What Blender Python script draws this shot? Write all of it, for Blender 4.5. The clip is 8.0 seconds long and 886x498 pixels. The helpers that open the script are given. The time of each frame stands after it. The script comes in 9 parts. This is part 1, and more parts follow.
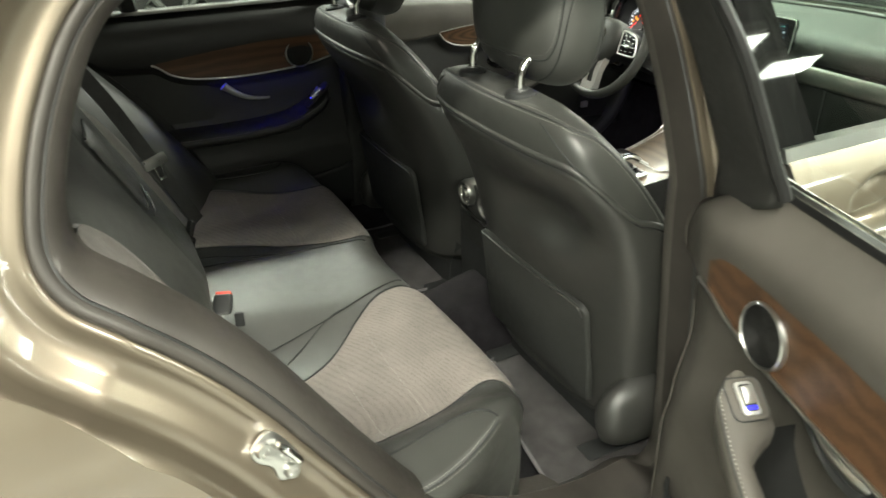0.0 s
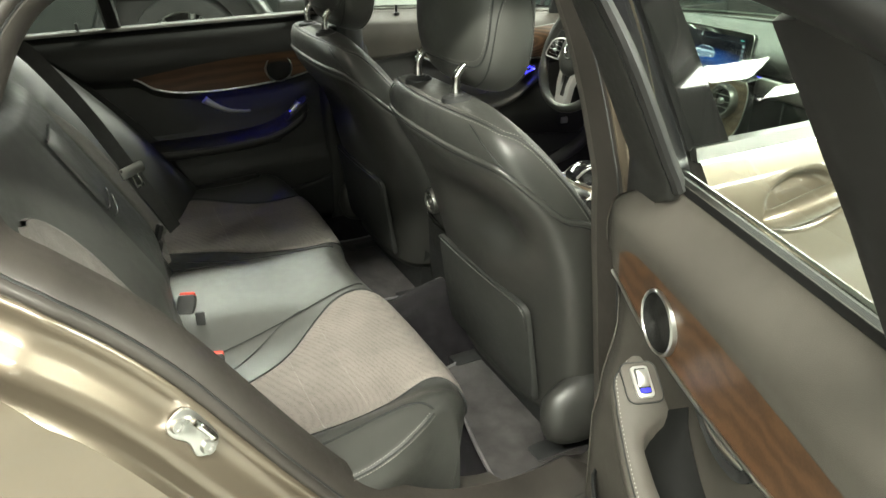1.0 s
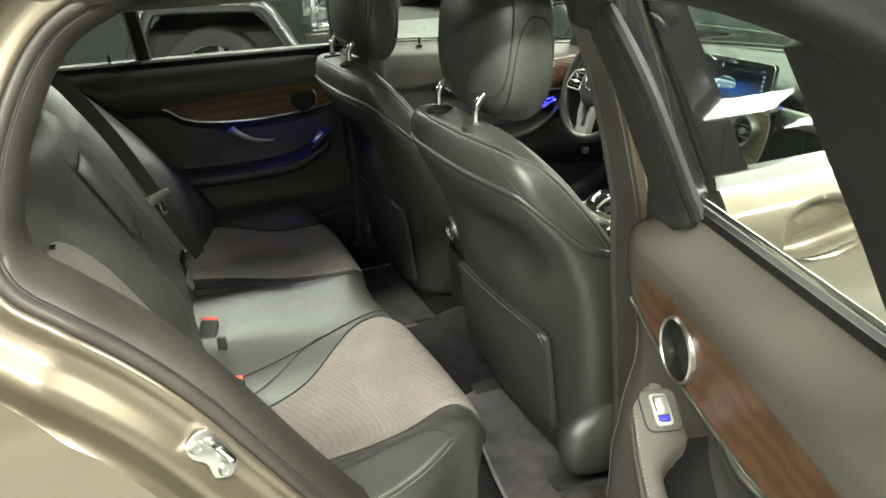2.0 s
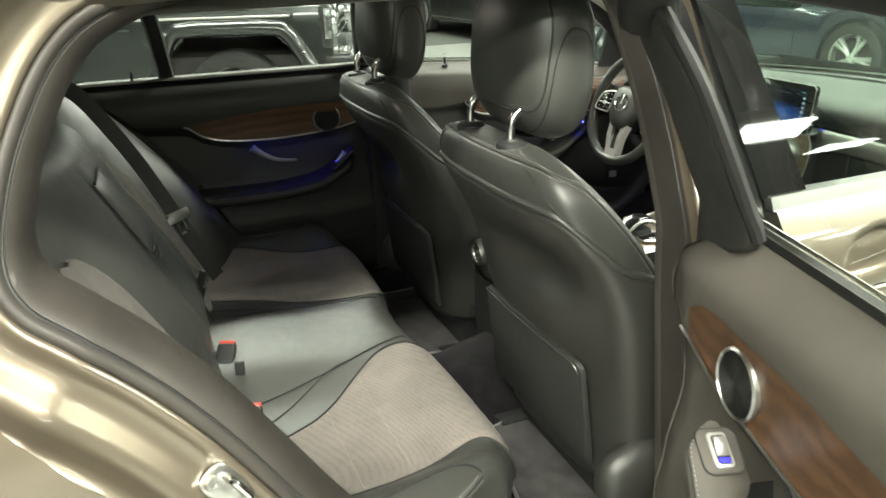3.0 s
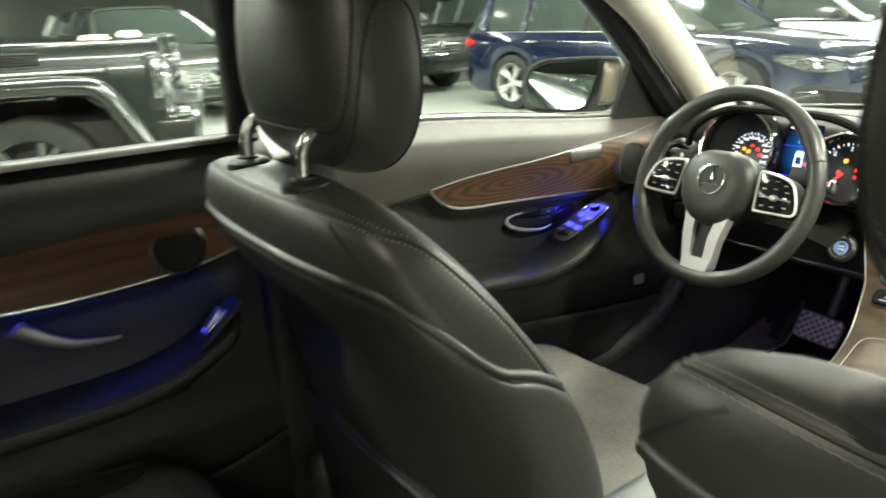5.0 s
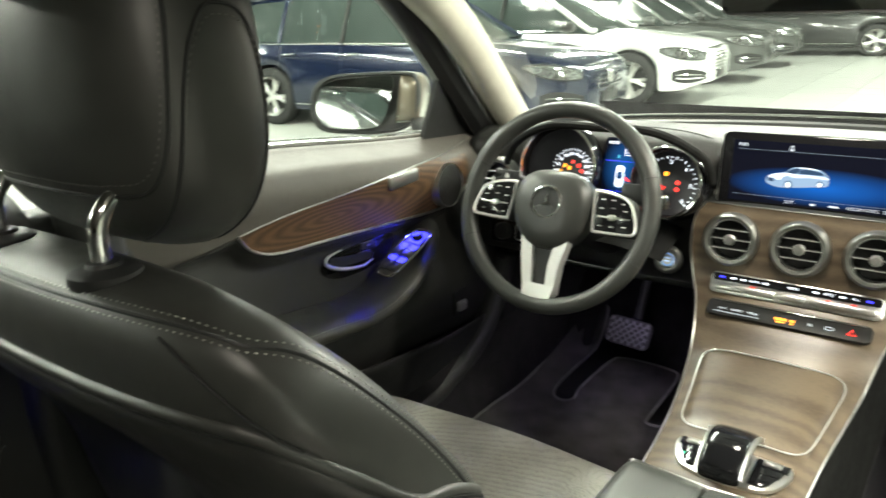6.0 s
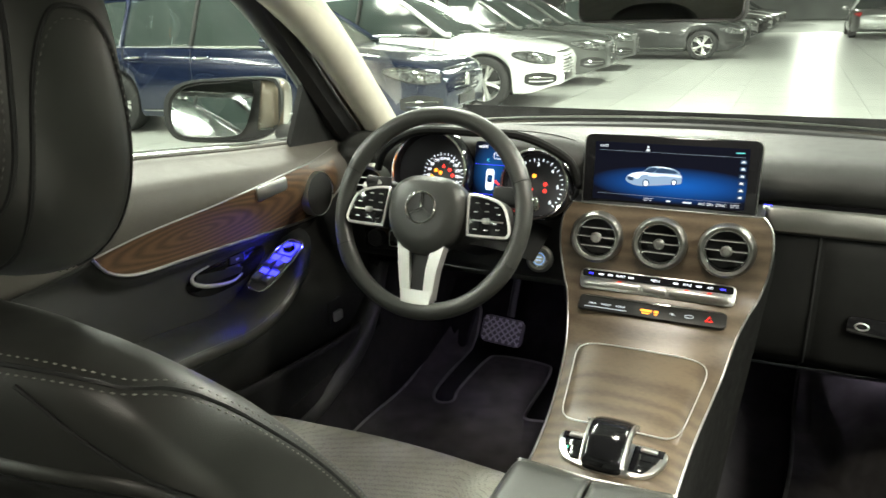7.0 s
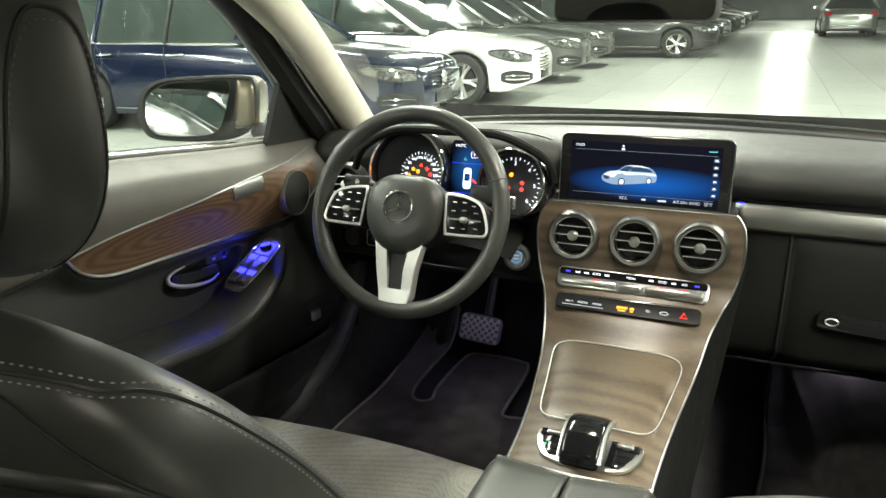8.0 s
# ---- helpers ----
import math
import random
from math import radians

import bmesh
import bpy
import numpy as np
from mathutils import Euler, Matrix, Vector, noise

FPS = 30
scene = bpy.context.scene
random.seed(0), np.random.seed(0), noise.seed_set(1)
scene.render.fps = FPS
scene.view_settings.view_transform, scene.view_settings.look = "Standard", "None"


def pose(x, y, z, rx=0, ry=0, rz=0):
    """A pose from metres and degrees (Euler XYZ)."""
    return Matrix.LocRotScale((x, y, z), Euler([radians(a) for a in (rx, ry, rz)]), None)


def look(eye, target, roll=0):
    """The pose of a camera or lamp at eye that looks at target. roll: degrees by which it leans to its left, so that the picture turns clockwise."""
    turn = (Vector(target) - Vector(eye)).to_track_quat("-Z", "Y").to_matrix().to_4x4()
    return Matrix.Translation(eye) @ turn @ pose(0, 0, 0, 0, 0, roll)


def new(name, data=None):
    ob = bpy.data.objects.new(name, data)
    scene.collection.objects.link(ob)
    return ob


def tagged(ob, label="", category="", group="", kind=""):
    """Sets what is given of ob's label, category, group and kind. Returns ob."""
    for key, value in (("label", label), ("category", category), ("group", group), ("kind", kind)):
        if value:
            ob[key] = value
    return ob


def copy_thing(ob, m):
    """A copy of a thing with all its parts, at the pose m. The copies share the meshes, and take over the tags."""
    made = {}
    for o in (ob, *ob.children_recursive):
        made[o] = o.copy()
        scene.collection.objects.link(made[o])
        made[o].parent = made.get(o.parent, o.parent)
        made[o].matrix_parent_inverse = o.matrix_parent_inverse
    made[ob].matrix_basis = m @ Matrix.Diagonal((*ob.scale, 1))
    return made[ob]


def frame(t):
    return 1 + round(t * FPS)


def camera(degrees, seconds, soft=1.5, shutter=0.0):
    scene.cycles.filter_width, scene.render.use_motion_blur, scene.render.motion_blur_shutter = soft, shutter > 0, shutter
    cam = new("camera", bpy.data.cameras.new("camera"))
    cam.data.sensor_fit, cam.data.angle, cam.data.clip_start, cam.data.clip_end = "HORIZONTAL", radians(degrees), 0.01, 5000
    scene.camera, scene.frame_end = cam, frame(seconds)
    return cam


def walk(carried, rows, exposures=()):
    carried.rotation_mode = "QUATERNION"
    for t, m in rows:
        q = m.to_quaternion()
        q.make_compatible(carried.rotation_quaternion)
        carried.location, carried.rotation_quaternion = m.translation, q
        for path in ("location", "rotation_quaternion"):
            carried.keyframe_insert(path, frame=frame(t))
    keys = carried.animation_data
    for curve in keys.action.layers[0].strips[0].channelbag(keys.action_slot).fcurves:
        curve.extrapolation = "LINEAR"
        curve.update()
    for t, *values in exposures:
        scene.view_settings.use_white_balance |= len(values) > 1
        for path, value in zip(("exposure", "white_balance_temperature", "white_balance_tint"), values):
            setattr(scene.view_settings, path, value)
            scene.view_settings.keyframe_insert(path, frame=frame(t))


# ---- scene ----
from mathutils.bvhtree import BVHTree

cam = camera(62.8, 8.0, shutter=0.5)
PATH = [
    (0, (1.444, -1.48, 1.42), (-0.134, -0.697, 0.472), -1.1),
    (0.5, (1.519, -1.408, 1.412), (-0.08, -0.635, 0.493), -1.2),
    (1, (1.559, -1.388, 1.4), (-0.066, -0.632, 0.512), -1.4),
    (1.5, (1.573, -1.388, 1.404), (-0.082, -0.652, 0.555), -1.6),
    (3, (1.505, -1.389, 1.367), (-0.218, -0.699, 0.622), -1.6),
    (3.5, (1.345, -1.411, 1.342), (-0.395, -0.729, 0.629), -1.3),
    (4, (1.027, -1.331, 1.288), (-0.728, -0.643, 0.62), -1.4),
    (4.2, (0.903, -1.301, 1.286), (-0.85, -0.6, 0.627), -1.5),
    (5.3, (0.287, -1.104, 1.239), (-1.159, 0.127, 0.612), -2.5),
    (5.5, (0.251, -1.094, 1.24), (-1.118, 0.222, 0.613), -2.3),
    (6, (0.198, -1.094, 1.25), (-0.934, 0.432, 0.626), -2.0),
    (6.5, (0.179, -1.09, 1.251), (-0.756, 0.563, 0.623), -1.6),
    (7, (0.173, -1.088, 1.253), (-0.643, 0.628, 0.627), -1.3),
    (7.5, (0.173, -1.088, 1.257), (-0.596, 0.647, 0.627), -1.1),
    (8, (0.174, -1.091, 1.256), (-0.585, 0.648, 0.623), -1.0),
]
EXPOSURES = ((0.0, 0.07), (0.6, 0.24), (1.0, 0.28), (1.5, 0.31), (3.0, 0.22), (3.5, 0.29), (4.0, 0.4), (5.5, 0.55), (6.5, 0.34), (8.0, 0.22))
walk(cam, [(t, look(eye, target, roll)) for t, eye, target, roll in PATH], EXPOSURES)

# ---- world and light ----
world = bpy.data.worlds.new("hall_air")
scene.world = world
world.use_nodes = True
world.node_tree.nodes["Background"].inputs[0].default_value = (0.75, 0.85, 0.72, 1)
world.node_tree.nodes["Background"].inputs[1].default_value = 0.05

LAMP_COLOUR = (0.95, 1.0, 0.85)
HALL_Z = 3.9


def strip_lamp(x, y, length, power, colour=LAMP_COLOUR, width=0.35):
    data = bpy.data.lights.new("ceiling_strip_light", "AREA")
    data.shape, data.size, data.size_y = "RECTANGLE", width, length
    data.energy, data.color = power, colour
    ob = new("ceiling_strip_light", data)
    ob.matrix_world = pose(x, y, HALL_Z - 0.16)
    return ob


# the lamp at (10.4, -1.2) is unseen, added as low fill through the open door
LAMPS = [(3.0, -1.9, 4.0, 720), (10.4, -1.2, 8.0, 480), (3.0, 4.2, 4.0, 640), (-1.7, 2.2, 2.6, 320), (-4.0, -0.6, 4.0, 340), (-7.0, -4.5, 5.0, 140), (-11.5, -5.5, 6.0, 1000), (-2.5, -22.0, 6.0, 600), (-3.2, -10.5, 4.0, 500), (-1.6, -15.0, 4.0, 500), (-5.5, -28.0, 6.0, 600), (0.5, -28.0, 6.0, 600), (-6.2, 2.5, 4.0, 357), (-6.0, 8.0, 4.0, 399),
         (-1.2, 7.5, 4.0, 483), (-1.2, 14.0, 5.0, 588), (4.0, 9.0, 5.0, 504), (4.6, 20.0, 6.0, 693), (0.9, 38.0, 10.0, 1100), (-7.0, 17.0, 6.0, 525),
         (2.0, 52.0, 8.0, 1000), (-11.0, 4.0, 5.0, 420), (-4.0, -8.5, 5.0, 420), (5.5, -6.0, 5.0, 546), (5.1, 4.55, 1.0, 70), (5.76, 6.18, 0.9, 60)]
for lx, ly, ll, lp in LAMPS:
    strip_lamp(lx, ly, ll, lp, (1.0, 0.988, 0.845) if (lx, ly) == (3.0, -1.9) else LAMP_COLOUR)

# courtesy lamps of the car: roof and footwells
for cx_, cy_, cz_, size_, power_, col_ in ((0.0, -0.09, 1.318, 0.10, 2.5, (1.0, 0.93, 0.78)), (0.0, -1.05, 1.362, 0.08, 0.5, (1.0, 0.93, 0.78)), (0.40, 0.56, 0.538, 0.05, 0.07, (0.86, 0.78, 1.0)), (-0.40, 0.42, 0.652, 0.05, 0.22, (0.80, 0.70, 1.0))):
    data = bpy.data.lights.new("courtesy_light", "AREA")
    data.shape, data.size, data.energy, data.color = "DISK", size_, power_, col_
    new("courtesy_light", data).matrix_world = pose(cx_, cy_, cz_)

# ---- materials ----


def _nodes(name):
    m = bpy.data.materials.new(name)
    m.use_nodes = True
    nt = m.node_tree
    return m, nt, nt.nodes["Principled BSDF"]


def mat(name, col, rough=0.5, metal=0.0, spec=0.5, coat=0.0, var=0.12, vscale=9.0, bump=0.0, bscale=400.0, rvar=0.1, sheen=0.0, emit=0.0):
    """A plain surface with two scales of variation in colour and gloss, and a fine relief."""
    m, nt, p = _nodes(name)
    n = nt.nodes
    tc = n.new("ShaderNodeTexCoord")
    big = n.new("ShaderNodeTexNoise")
    big.inputs["Scale"].default_value, big.inputs["Detail"].default_value = vscale, 5
    nt.links.new(tc.outputs["Object"], big.inputs["Vector"])
    ramp = n.new("ShaderNodeMapRange")
    ramp.inputs[1].default_value, ramp.inputs[2].default_value = 0.3, 0.7
    ramp.inputs[3].default_value, ramp.inputs[4].default_value = 1 - var, 1 + var
    nt.links.new(big.outputs["Fac"], ramp.inputs[0])
    mul = n.new("ShaderNodeVectorMath")
    mul.operation = "SCALE"
    mul.inputs[0].default_value = col
    nt.links.new(ramp.outputs[0], mul.inputs["Scale"])
    nt.links.new(mul.outputs[0], p.inputs["Base Color"])
    fine = n.new("ShaderNodeTexNoise")
    fine.inputs["Scale"].default_value, fine.inputs["Detail"].default_value = vscale * 7, 3
    nt.links.new(tc.outputs["Object"], fine.inputs["Vector"])
    rr = n.new("ShaderNodeMapRange")
    rr.inputs[1].default_value, rr.inputs[2].default_value = 0.25, 0.75
    rr.inputs[3].default_value, rr.inputs[4].default_value = max(0.02, rough - rvar * rough), min(1, rough + rvar * rough)
    nt.links.new(fine.outputs["Fac"], rr.inputs[0])
    nt.links.new(rr.outputs[0], p.inputs["Roughness"])
    p.inputs["Metallic"].default_value = metal
    p.inputs["Specular IOR Level"].default_value = spec
    p.inputs["Coat Weight"].default_value = coat
    p.inputs["Coat Roughness"].default_value = 0.06
    if sheen:
        p.inputs["Sheen Weight"].default_value = sheen
        p.inputs["Sheen Roughness"].default_value = 0.4
    if emit:
        p.inputs["Emission Color"].default_value = (*col, 1)
        p.inputs["Emission Strength"].default_value = emit
    if bump:
        vor = n.new("ShaderNodeTexVoronoi")
        vor.inputs["Scale"].default_value = bscale
        nt.links.new(tc.outputs["Object"], vor.inputs["Vector"])
        b = n.new("ShaderNodeBump")
        b.inputs["Strength"].default_value, b.inputs["Distance"].default_value = bump, 0.001
        nt.links.new(vor.outputs["Distance"], b.inputs["Height"])
        nt.links.new(b.outputs[0], p.inputs["Normal"])
    return m


def wood_mat(name, dark, light, axis=(7.0, 1.3, 7.0), rough=0.33, centre=(0, 0, 0), curl=9.0):
    m, nt, p = _nodes(name)
    n = nt.nodes
    tc = n.new("ShaderNodeTexCoord")
    mp = n.new("ShaderNodeMapping")
    mp.inputs["Scale"].default_value = axis
    mp.inputs["Location"].default_value = [-c * a for c, a in zip(centre, axis)]
    nt.links.new(tc.outputs["Object"], mp.inputs[0])
    warp = n.new("ShaderNodeTexNoise")
    warp.inputs["Scale"].default_value, warp.inputs["Detail"].default_value = 1.6, 3
    nt.links.new(mp.outputs[0], warp.inputs["Vector"])
    wave = n.new("ShaderNodeTexWave")
    wave.wave_type = "RINGS"
    wave.inputs["Scale"].default_value, wave.inputs["Distortion"].default_value = 1.5, curl
    wave.inputs["Detail"].default_value, wave.inputs["Detail Scale"].default_value = 3.0, 1.2
    nt.links.new(mp.outputs[0], wave.inputs["Vector"])
    fib = n.new("ShaderNodeTexNoise")
    fib.inputs["Scale"].default_value, fib.inputs["Detail"].default_value = 55, 4
    mp2 = n.new("ShaderNodeMapping")
    mp2.inputs["Scale"].default_value = (axis[0] * 0.7, axis[1] * 0.35, axis[2] * 0.7)
    nt.links.new(tc.outputs["Object"], mp2.inputs[0])
    nt.links.new(mp2.outputs[0], fib.inputs["Vector"])
    add = n.new("ShaderNodeMath")
    add.operation = "MULTIPLY_ADD"
    add.inputs[1].default_value = 0.45
    nt.links.new(wave.outputs["Fac"], add.inputs[0])
    half = n.new("ShaderNodeMath")
    half.operation = "MULTIPLY"
    half.inputs[1].default_value = 0.55
    nt.links.new(fib.outputs["Fac"], half.inputs[0])
    nt.links.new(half.outputs[0], add.inputs[2])
    ramp = n.new("ShaderNodeValToRGB")
    ramp.color_ramp.elements[0].position, ramp.color_ramp.elements[0].color = 0.15, (*dark, 1)
    ramp.color_ramp.elements[1].position, ramp.color_ramp.elements[1].color = 0.72, (*light, 1)
    nt.links.new(add.outputs[0], ramp.inputs[0])
    nt.links.new(ramp.outputs[0], p.inputs["Base Color"])
    p.inputs["Roughness"].default_value = rough
    b = n.new("ShaderNodeBump")
    b.inputs["Strength"].default_value, b.inputs["Distance"].default_value = 0.12, 0.0006
    nt.links.new(fib.outputs["Fac"], b.inputs["Height"])
    nt.links.new(b.outputs[0], p.inputs["Normal"])
    return m


def cloth_mat(name, col, pitch=0.004, rough=0.75):
    """Woven cloth with a net of small dents."""
    m, nt, p = _nodes(name)
    n = nt.nodes
    tc = n.new("ShaderNodeTexCoord")
    mp = n.new("ShaderNodeMapping")
    mp.inputs["Rotation"].default_value = (0.2, 0.1, radians(38))
    nt.links.new(tc.outputs["Object"], mp.inputs[0])
    vor = n.new("ShaderNodeTexVoronoi")
    vor.inputs["Scale"].default_value, vor.inputs["Randomness"].default_value = 1 / pitch, 0.35
    nt.links.new(mp.outputs[0], vor.inputs["Vector"])
    big = n.new("ShaderNodeTexNoise")
    big.inputs["Scale"].default_value, big.inputs["Detail"].default_value = 14, 6
    nt.links.new(tc.outputs["Object"], big.inputs["Vector"])
    ramp = n.new("ShaderNodeValToRGB")
    ramp.color_ramp.elements[0].position, ramp.color_ramp.elements[0].color = 0.12, (*[c * 0.35 for c in col], 1)
    ramp.color_ramp.elements[1].position, ramp.color_ramp.elements[1].color = 0.42, (*[c * 1.1 for c in col], 1)
    nt.links.new(vor.outputs["Distance"], ramp.inputs[0])
    mr = n.new("ShaderNodeMapRange")
    mr.inputs[1].default_value, mr.inputs[2].default_value = 0.3, 0.7
    mr.inputs[3].default_value, mr.inputs[4].default_value = 0.85, 1.12
    nt.links.new(big.outputs["Fac"], mr.inputs[0])
    mul = n.new("ShaderNodeVectorMath")
    mul.operation = "SCALE"
    nt.links.new(ramp.outputs[0], mul.inputs[0])
    nt.links.new(mr.outputs[0], mul.inputs["Scale"])
    nt.links.new(mul.outputs[0], p.inputs["Base Color"])
    p.inputs["Roughness"].default_value = rough
    p.inputs["Sheen Weight"].default_value = 0.06
    b = n.new("ShaderNodeBump")
    b.inputs["Strength"].default_value, b.inputs["Distance"].default_value = 0.5, 0.0015
    nt.links.new(vor.outputs["Distance"], b.inputs["Height"])
    nt.links.new(b.outputs[0], p.inputs["Normal"])
    return m


def glass_mat(name, tint, clear=0.9):
    m, nt, p = _nodes(name)
    n = nt.nodes
    n.remove(p)
    tr, gl, mx, fr, up, ad = n.new("ShaderNodeBsdfTransparent"), n.new("ShaderNodeBsdfGlossy"), n.new("ShaderNodeMixShader"), n.new("ShaderNodeLayerWeight"), n.new("ShaderNodeMath"), n.new("ShaderNodeMath")
    tr.inputs[0].default_value = (*tint, 1)
    gl.inputs["Roughness"].default_value = 0.02
    fr.inputs["Blend"].default_value = 0.5
    up.operation, ad.operation = "POWER", "MULTIPLY_ADD"
    up.inputs[1].default_value, ad.inputs[1].default_value, ad.inputs[2].default_value = 4.5, 0.85, 0.06
    nt.links.new(fr.outputs["Facing"], up.inputs[0])
    nt.links.new(up.outputs[0], ad.inputs[0])
    nt.links.new(ad.outputs[0], mx.inputs[0])
    nt.links.new(tr.outputs[0], mx.inputs[1])
    nt.links.new(gl.outputs[0], mx.inputs[2])
    nt.links.new(mx.outputs[0], n["Material Output"].inputs[0])
    return m


def glow_mat(name, col, strength):
    m, nt, p = _nodes(name)
    p.inputs["Base Color"].default_value = (*[c * 0.3 for c in col], 1)
    p.inputs["Emission Color"].default_value = (*col, 1)
    p.inputs["Emission Strength"].default_value = strength
    p.inputs["Roughness"].default_value = 0.4
    return m


LEATHER = mat("black_leather", (0.037, 0.038, 0.0345), 0.42, spec=0.85, var=0.16, vscale=6, bump=0.10, bscale=1500, rvar=0.16)
LEATHER_FINE = mat("smooth_black_leather", (0.038, 0.040, 0.037), 0.34, spec=0.5, var=0.14, vscale=7, bump=0.18, bscale=900, rvar=0.15)
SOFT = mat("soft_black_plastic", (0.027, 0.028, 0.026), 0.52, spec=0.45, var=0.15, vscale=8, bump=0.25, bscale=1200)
DOOR_DARK = mat("dark_soft_door_trim", (0.030, 0.0305, 0.029), 0.5, spec=0.5, var=0.14, vscale=8, bump=0.2, bscale=1400)
DASH_PAD = mat("soft_black_dash_pad", (0.019, 0.0195, 0.018), 0.5, spec=0.45, var=0.15, vscale=8, bump=0.25, bscale=1200)
# the grey door trim darkened, for the closed rear door in shade
DOOR_SHADED = mat("shaded_soft_door_trim", (0.020, 0.0205, 0.019), 0.5, spec=0.5, var=0.14, vscale=8, bump=0.2, bscale=1400)
HARD = mat("hard_black_plastic", (0.022, 0.023, 0.023), 0.48, spec=0.45, var=0.15, vscale=10, bump=0.15, bscale=900)
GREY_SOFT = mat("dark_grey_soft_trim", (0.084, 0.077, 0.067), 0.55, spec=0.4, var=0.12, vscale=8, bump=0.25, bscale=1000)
PIANO = mat("gloss_black_plastic", (0.008, 0.008, 0.009), 0.09, spec=0.5, var=0.1, rvar=0.3)
RUBBER = mat("dark_taupe_rubber_seal", (0.038, 0.034, 0.030), 0.5, spec=0.35, var=0.2, vscale=12, bump=0.1, bscale=600)
CARPET = mat("dark_carpet", (0.016, 0.015, 0.017), 0.95, spec=0.1, var=0.35, vscale=25, bump=0.9, bscale=900, sheen=0.06)
MATCLOTH = mat("charcoal_velour_mat", (0.056, 0.053, 0.053), 0.95, spec=0.1, var=0.35, vscale=18, bump=0.9, bscale=800, sheen=0.10)
CHROME = mat("chrome", (0.74, 0.74, 0.72), 0.12, 1.0, var=0.04, rvar=0.15)
SATIN = mat("satin_aluminium", (0.60, 0.60, 0.58), 0.3, 1.0, var=0.06, vscale=5, rvar=0.1)
BRUSHED = mat("brushed_dark_aluminium", (0.27, 0.27, 0.255), 0.40, 1.0, var=0.08, vscale=8, rvar=0.12)
WHITE_TRIM = mat("pale_grey_headlining", (0.50, 0.48, 0.40), 0.85, spec=0.2, var=0.08, vscale=20, bump=0.3, bscale=1500)
STITCH = mat("pale_grey_thread", (0.36, 0.36, 0.33), 0.8, spec=0.2, var=0.1)
BELT = mat("black_belt_webbing", (0.040, 0.040, 0.038), 0.7, spec=0.35, var=0.15, vscale=40, bump=0.5, bscale=900)
RED = mat("red_plastic", (0.62, 0.055, 0.03), 0.4, var=0.08)
HEADLINING = mat("grey_headlining", (0.20, 0.195, 0.175), 0.9, spec=0.1, var=0.08, vscale=20)
FRAME_BLACK = mat("satin_black_frame", (0.012, 0.012, 0.012), 0.42, spec=0.35, var=0.12)
FRAME_FACE = mat("matt_dark_frame_trim", (0.030, 0.030, 0.028), 0.6, spec=0.3, var=0.1, vscale=14)
PAINT = mat("champagne_metallic_paint", (0.160, 0.134, 0.100), 0.36, 0.62, coat=1.0, var=0.06, vscale=4, rvar=0.1)
WOOD = wood_mat("brown_open_pore_wood", (0.050, 0.025, 0.012), (0.108, 0.054, 0.026), rough=0.45)
WOOD_FIGURED = wood_mat("figured_brown_wood", (0.030, 0.018, 0.010), (0.120, 0.068, 0.036), axis=(4, 5, 30), rough=0.4, centre=(-0.72, -0.20, 0.905), curl=2.2)
# the pale seat thread, darkened for the shade on the headrests
SHADED_THREAD = mat("shaded_grey_thread", (0.17, 0.17, 0.16), 0.8, spec=0.2, var=0.1)
ASH = wood_mat("grey_brown_open_pore_wood", (0.050, 0.035, 0.022), (0.112, 0.083, 0.054), axis=(3.0, 9, 9), rough=0.36, centre=(-0.12, 0.1, 0.5), curl=5.0)
ASH.node_tree.nodes["Principled BSDF"].inputs["Specular IOR Level"].default_value = 0.7
SILVER_TRIM = mat("silver_lacquer", (0.66, 0.66, 0.64), 0.34, 0.65, coat=0.4, var=0.04, vscale=8)
CLOTH = cloth_mat("grey_perforated_seat_cloth", (0.168, 0.149, 0.134), 0.0034)
CLOTH_DARK = mat("grey_brown_seat_cloth", (0.125, 0.116, 0.106), 0.85, spec=0.2, var=0.14, vscale=30, bump=0.5, bscale=1400, sheen=0.1)
CLOTH_GREY = cloth_mat("grey_knitted_seat_cloth", (0.22, 0.213, 0.19), 0.0036)
GLASS = glass_mat("clear_glass", (0.90, 0.95, 0.91))
TINTED = glass_mat("faintly_green_glass", (0.66, 0.78, 0.70))
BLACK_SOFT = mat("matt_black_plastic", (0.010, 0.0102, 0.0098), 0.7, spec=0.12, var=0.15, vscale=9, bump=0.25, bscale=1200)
COVER_BLACK = mat("mirror_gloss_black", (0.006, 0.006, 0.006), 0.03, spec=0.4, var=0.0, rvar=0.0)
MIRROR = mat("mirror_silver", (0.86, 0.88, 0.88), 0.02, 1.0, var=0.01, rvar=0.01)
BLUE_GLOW = glow_mat("blue_ambient_light", (0.02, 0.02, 1.0), 12.0)
BLUE_DIM = glow_mat("blue_backlight", (0.03, 0.03, 1.0), 2.4)
SPEAKER = mat("speaker_mesh", (0.020, 0.020, 0.019), 0.55, spec=0.25, metal=0.0, var=0.2, vscale=60, bump=0.9, bscale=420)

# ---- mesh helpers ----


def part(name, bm, material, parent=None, label="", smooth=40.0):
    """Links a bmesh as one mesh object, under a thing or a part."""
    bmesh.ops.remove_doubles(bm, verts=bm.verts, dist=1e-6)
    bmesh.ops.recalc_face_normals(bm, faces=bm.faces)
    me = bpy.data.meshes.new(name)
    bm.to_mesh(me)
    bm.free()
    me.materials.append(material)
    me.shade_smooth()
    me.set_sharp_from_angle(angle=radians(smooth))
    ob = new(name, me)
    if parent is not None:
        ob.parent = parent
        ob.matrix_parent_inverse = base_of(parent).inverted()
    if label:
        ob["label"] = label
    return ob


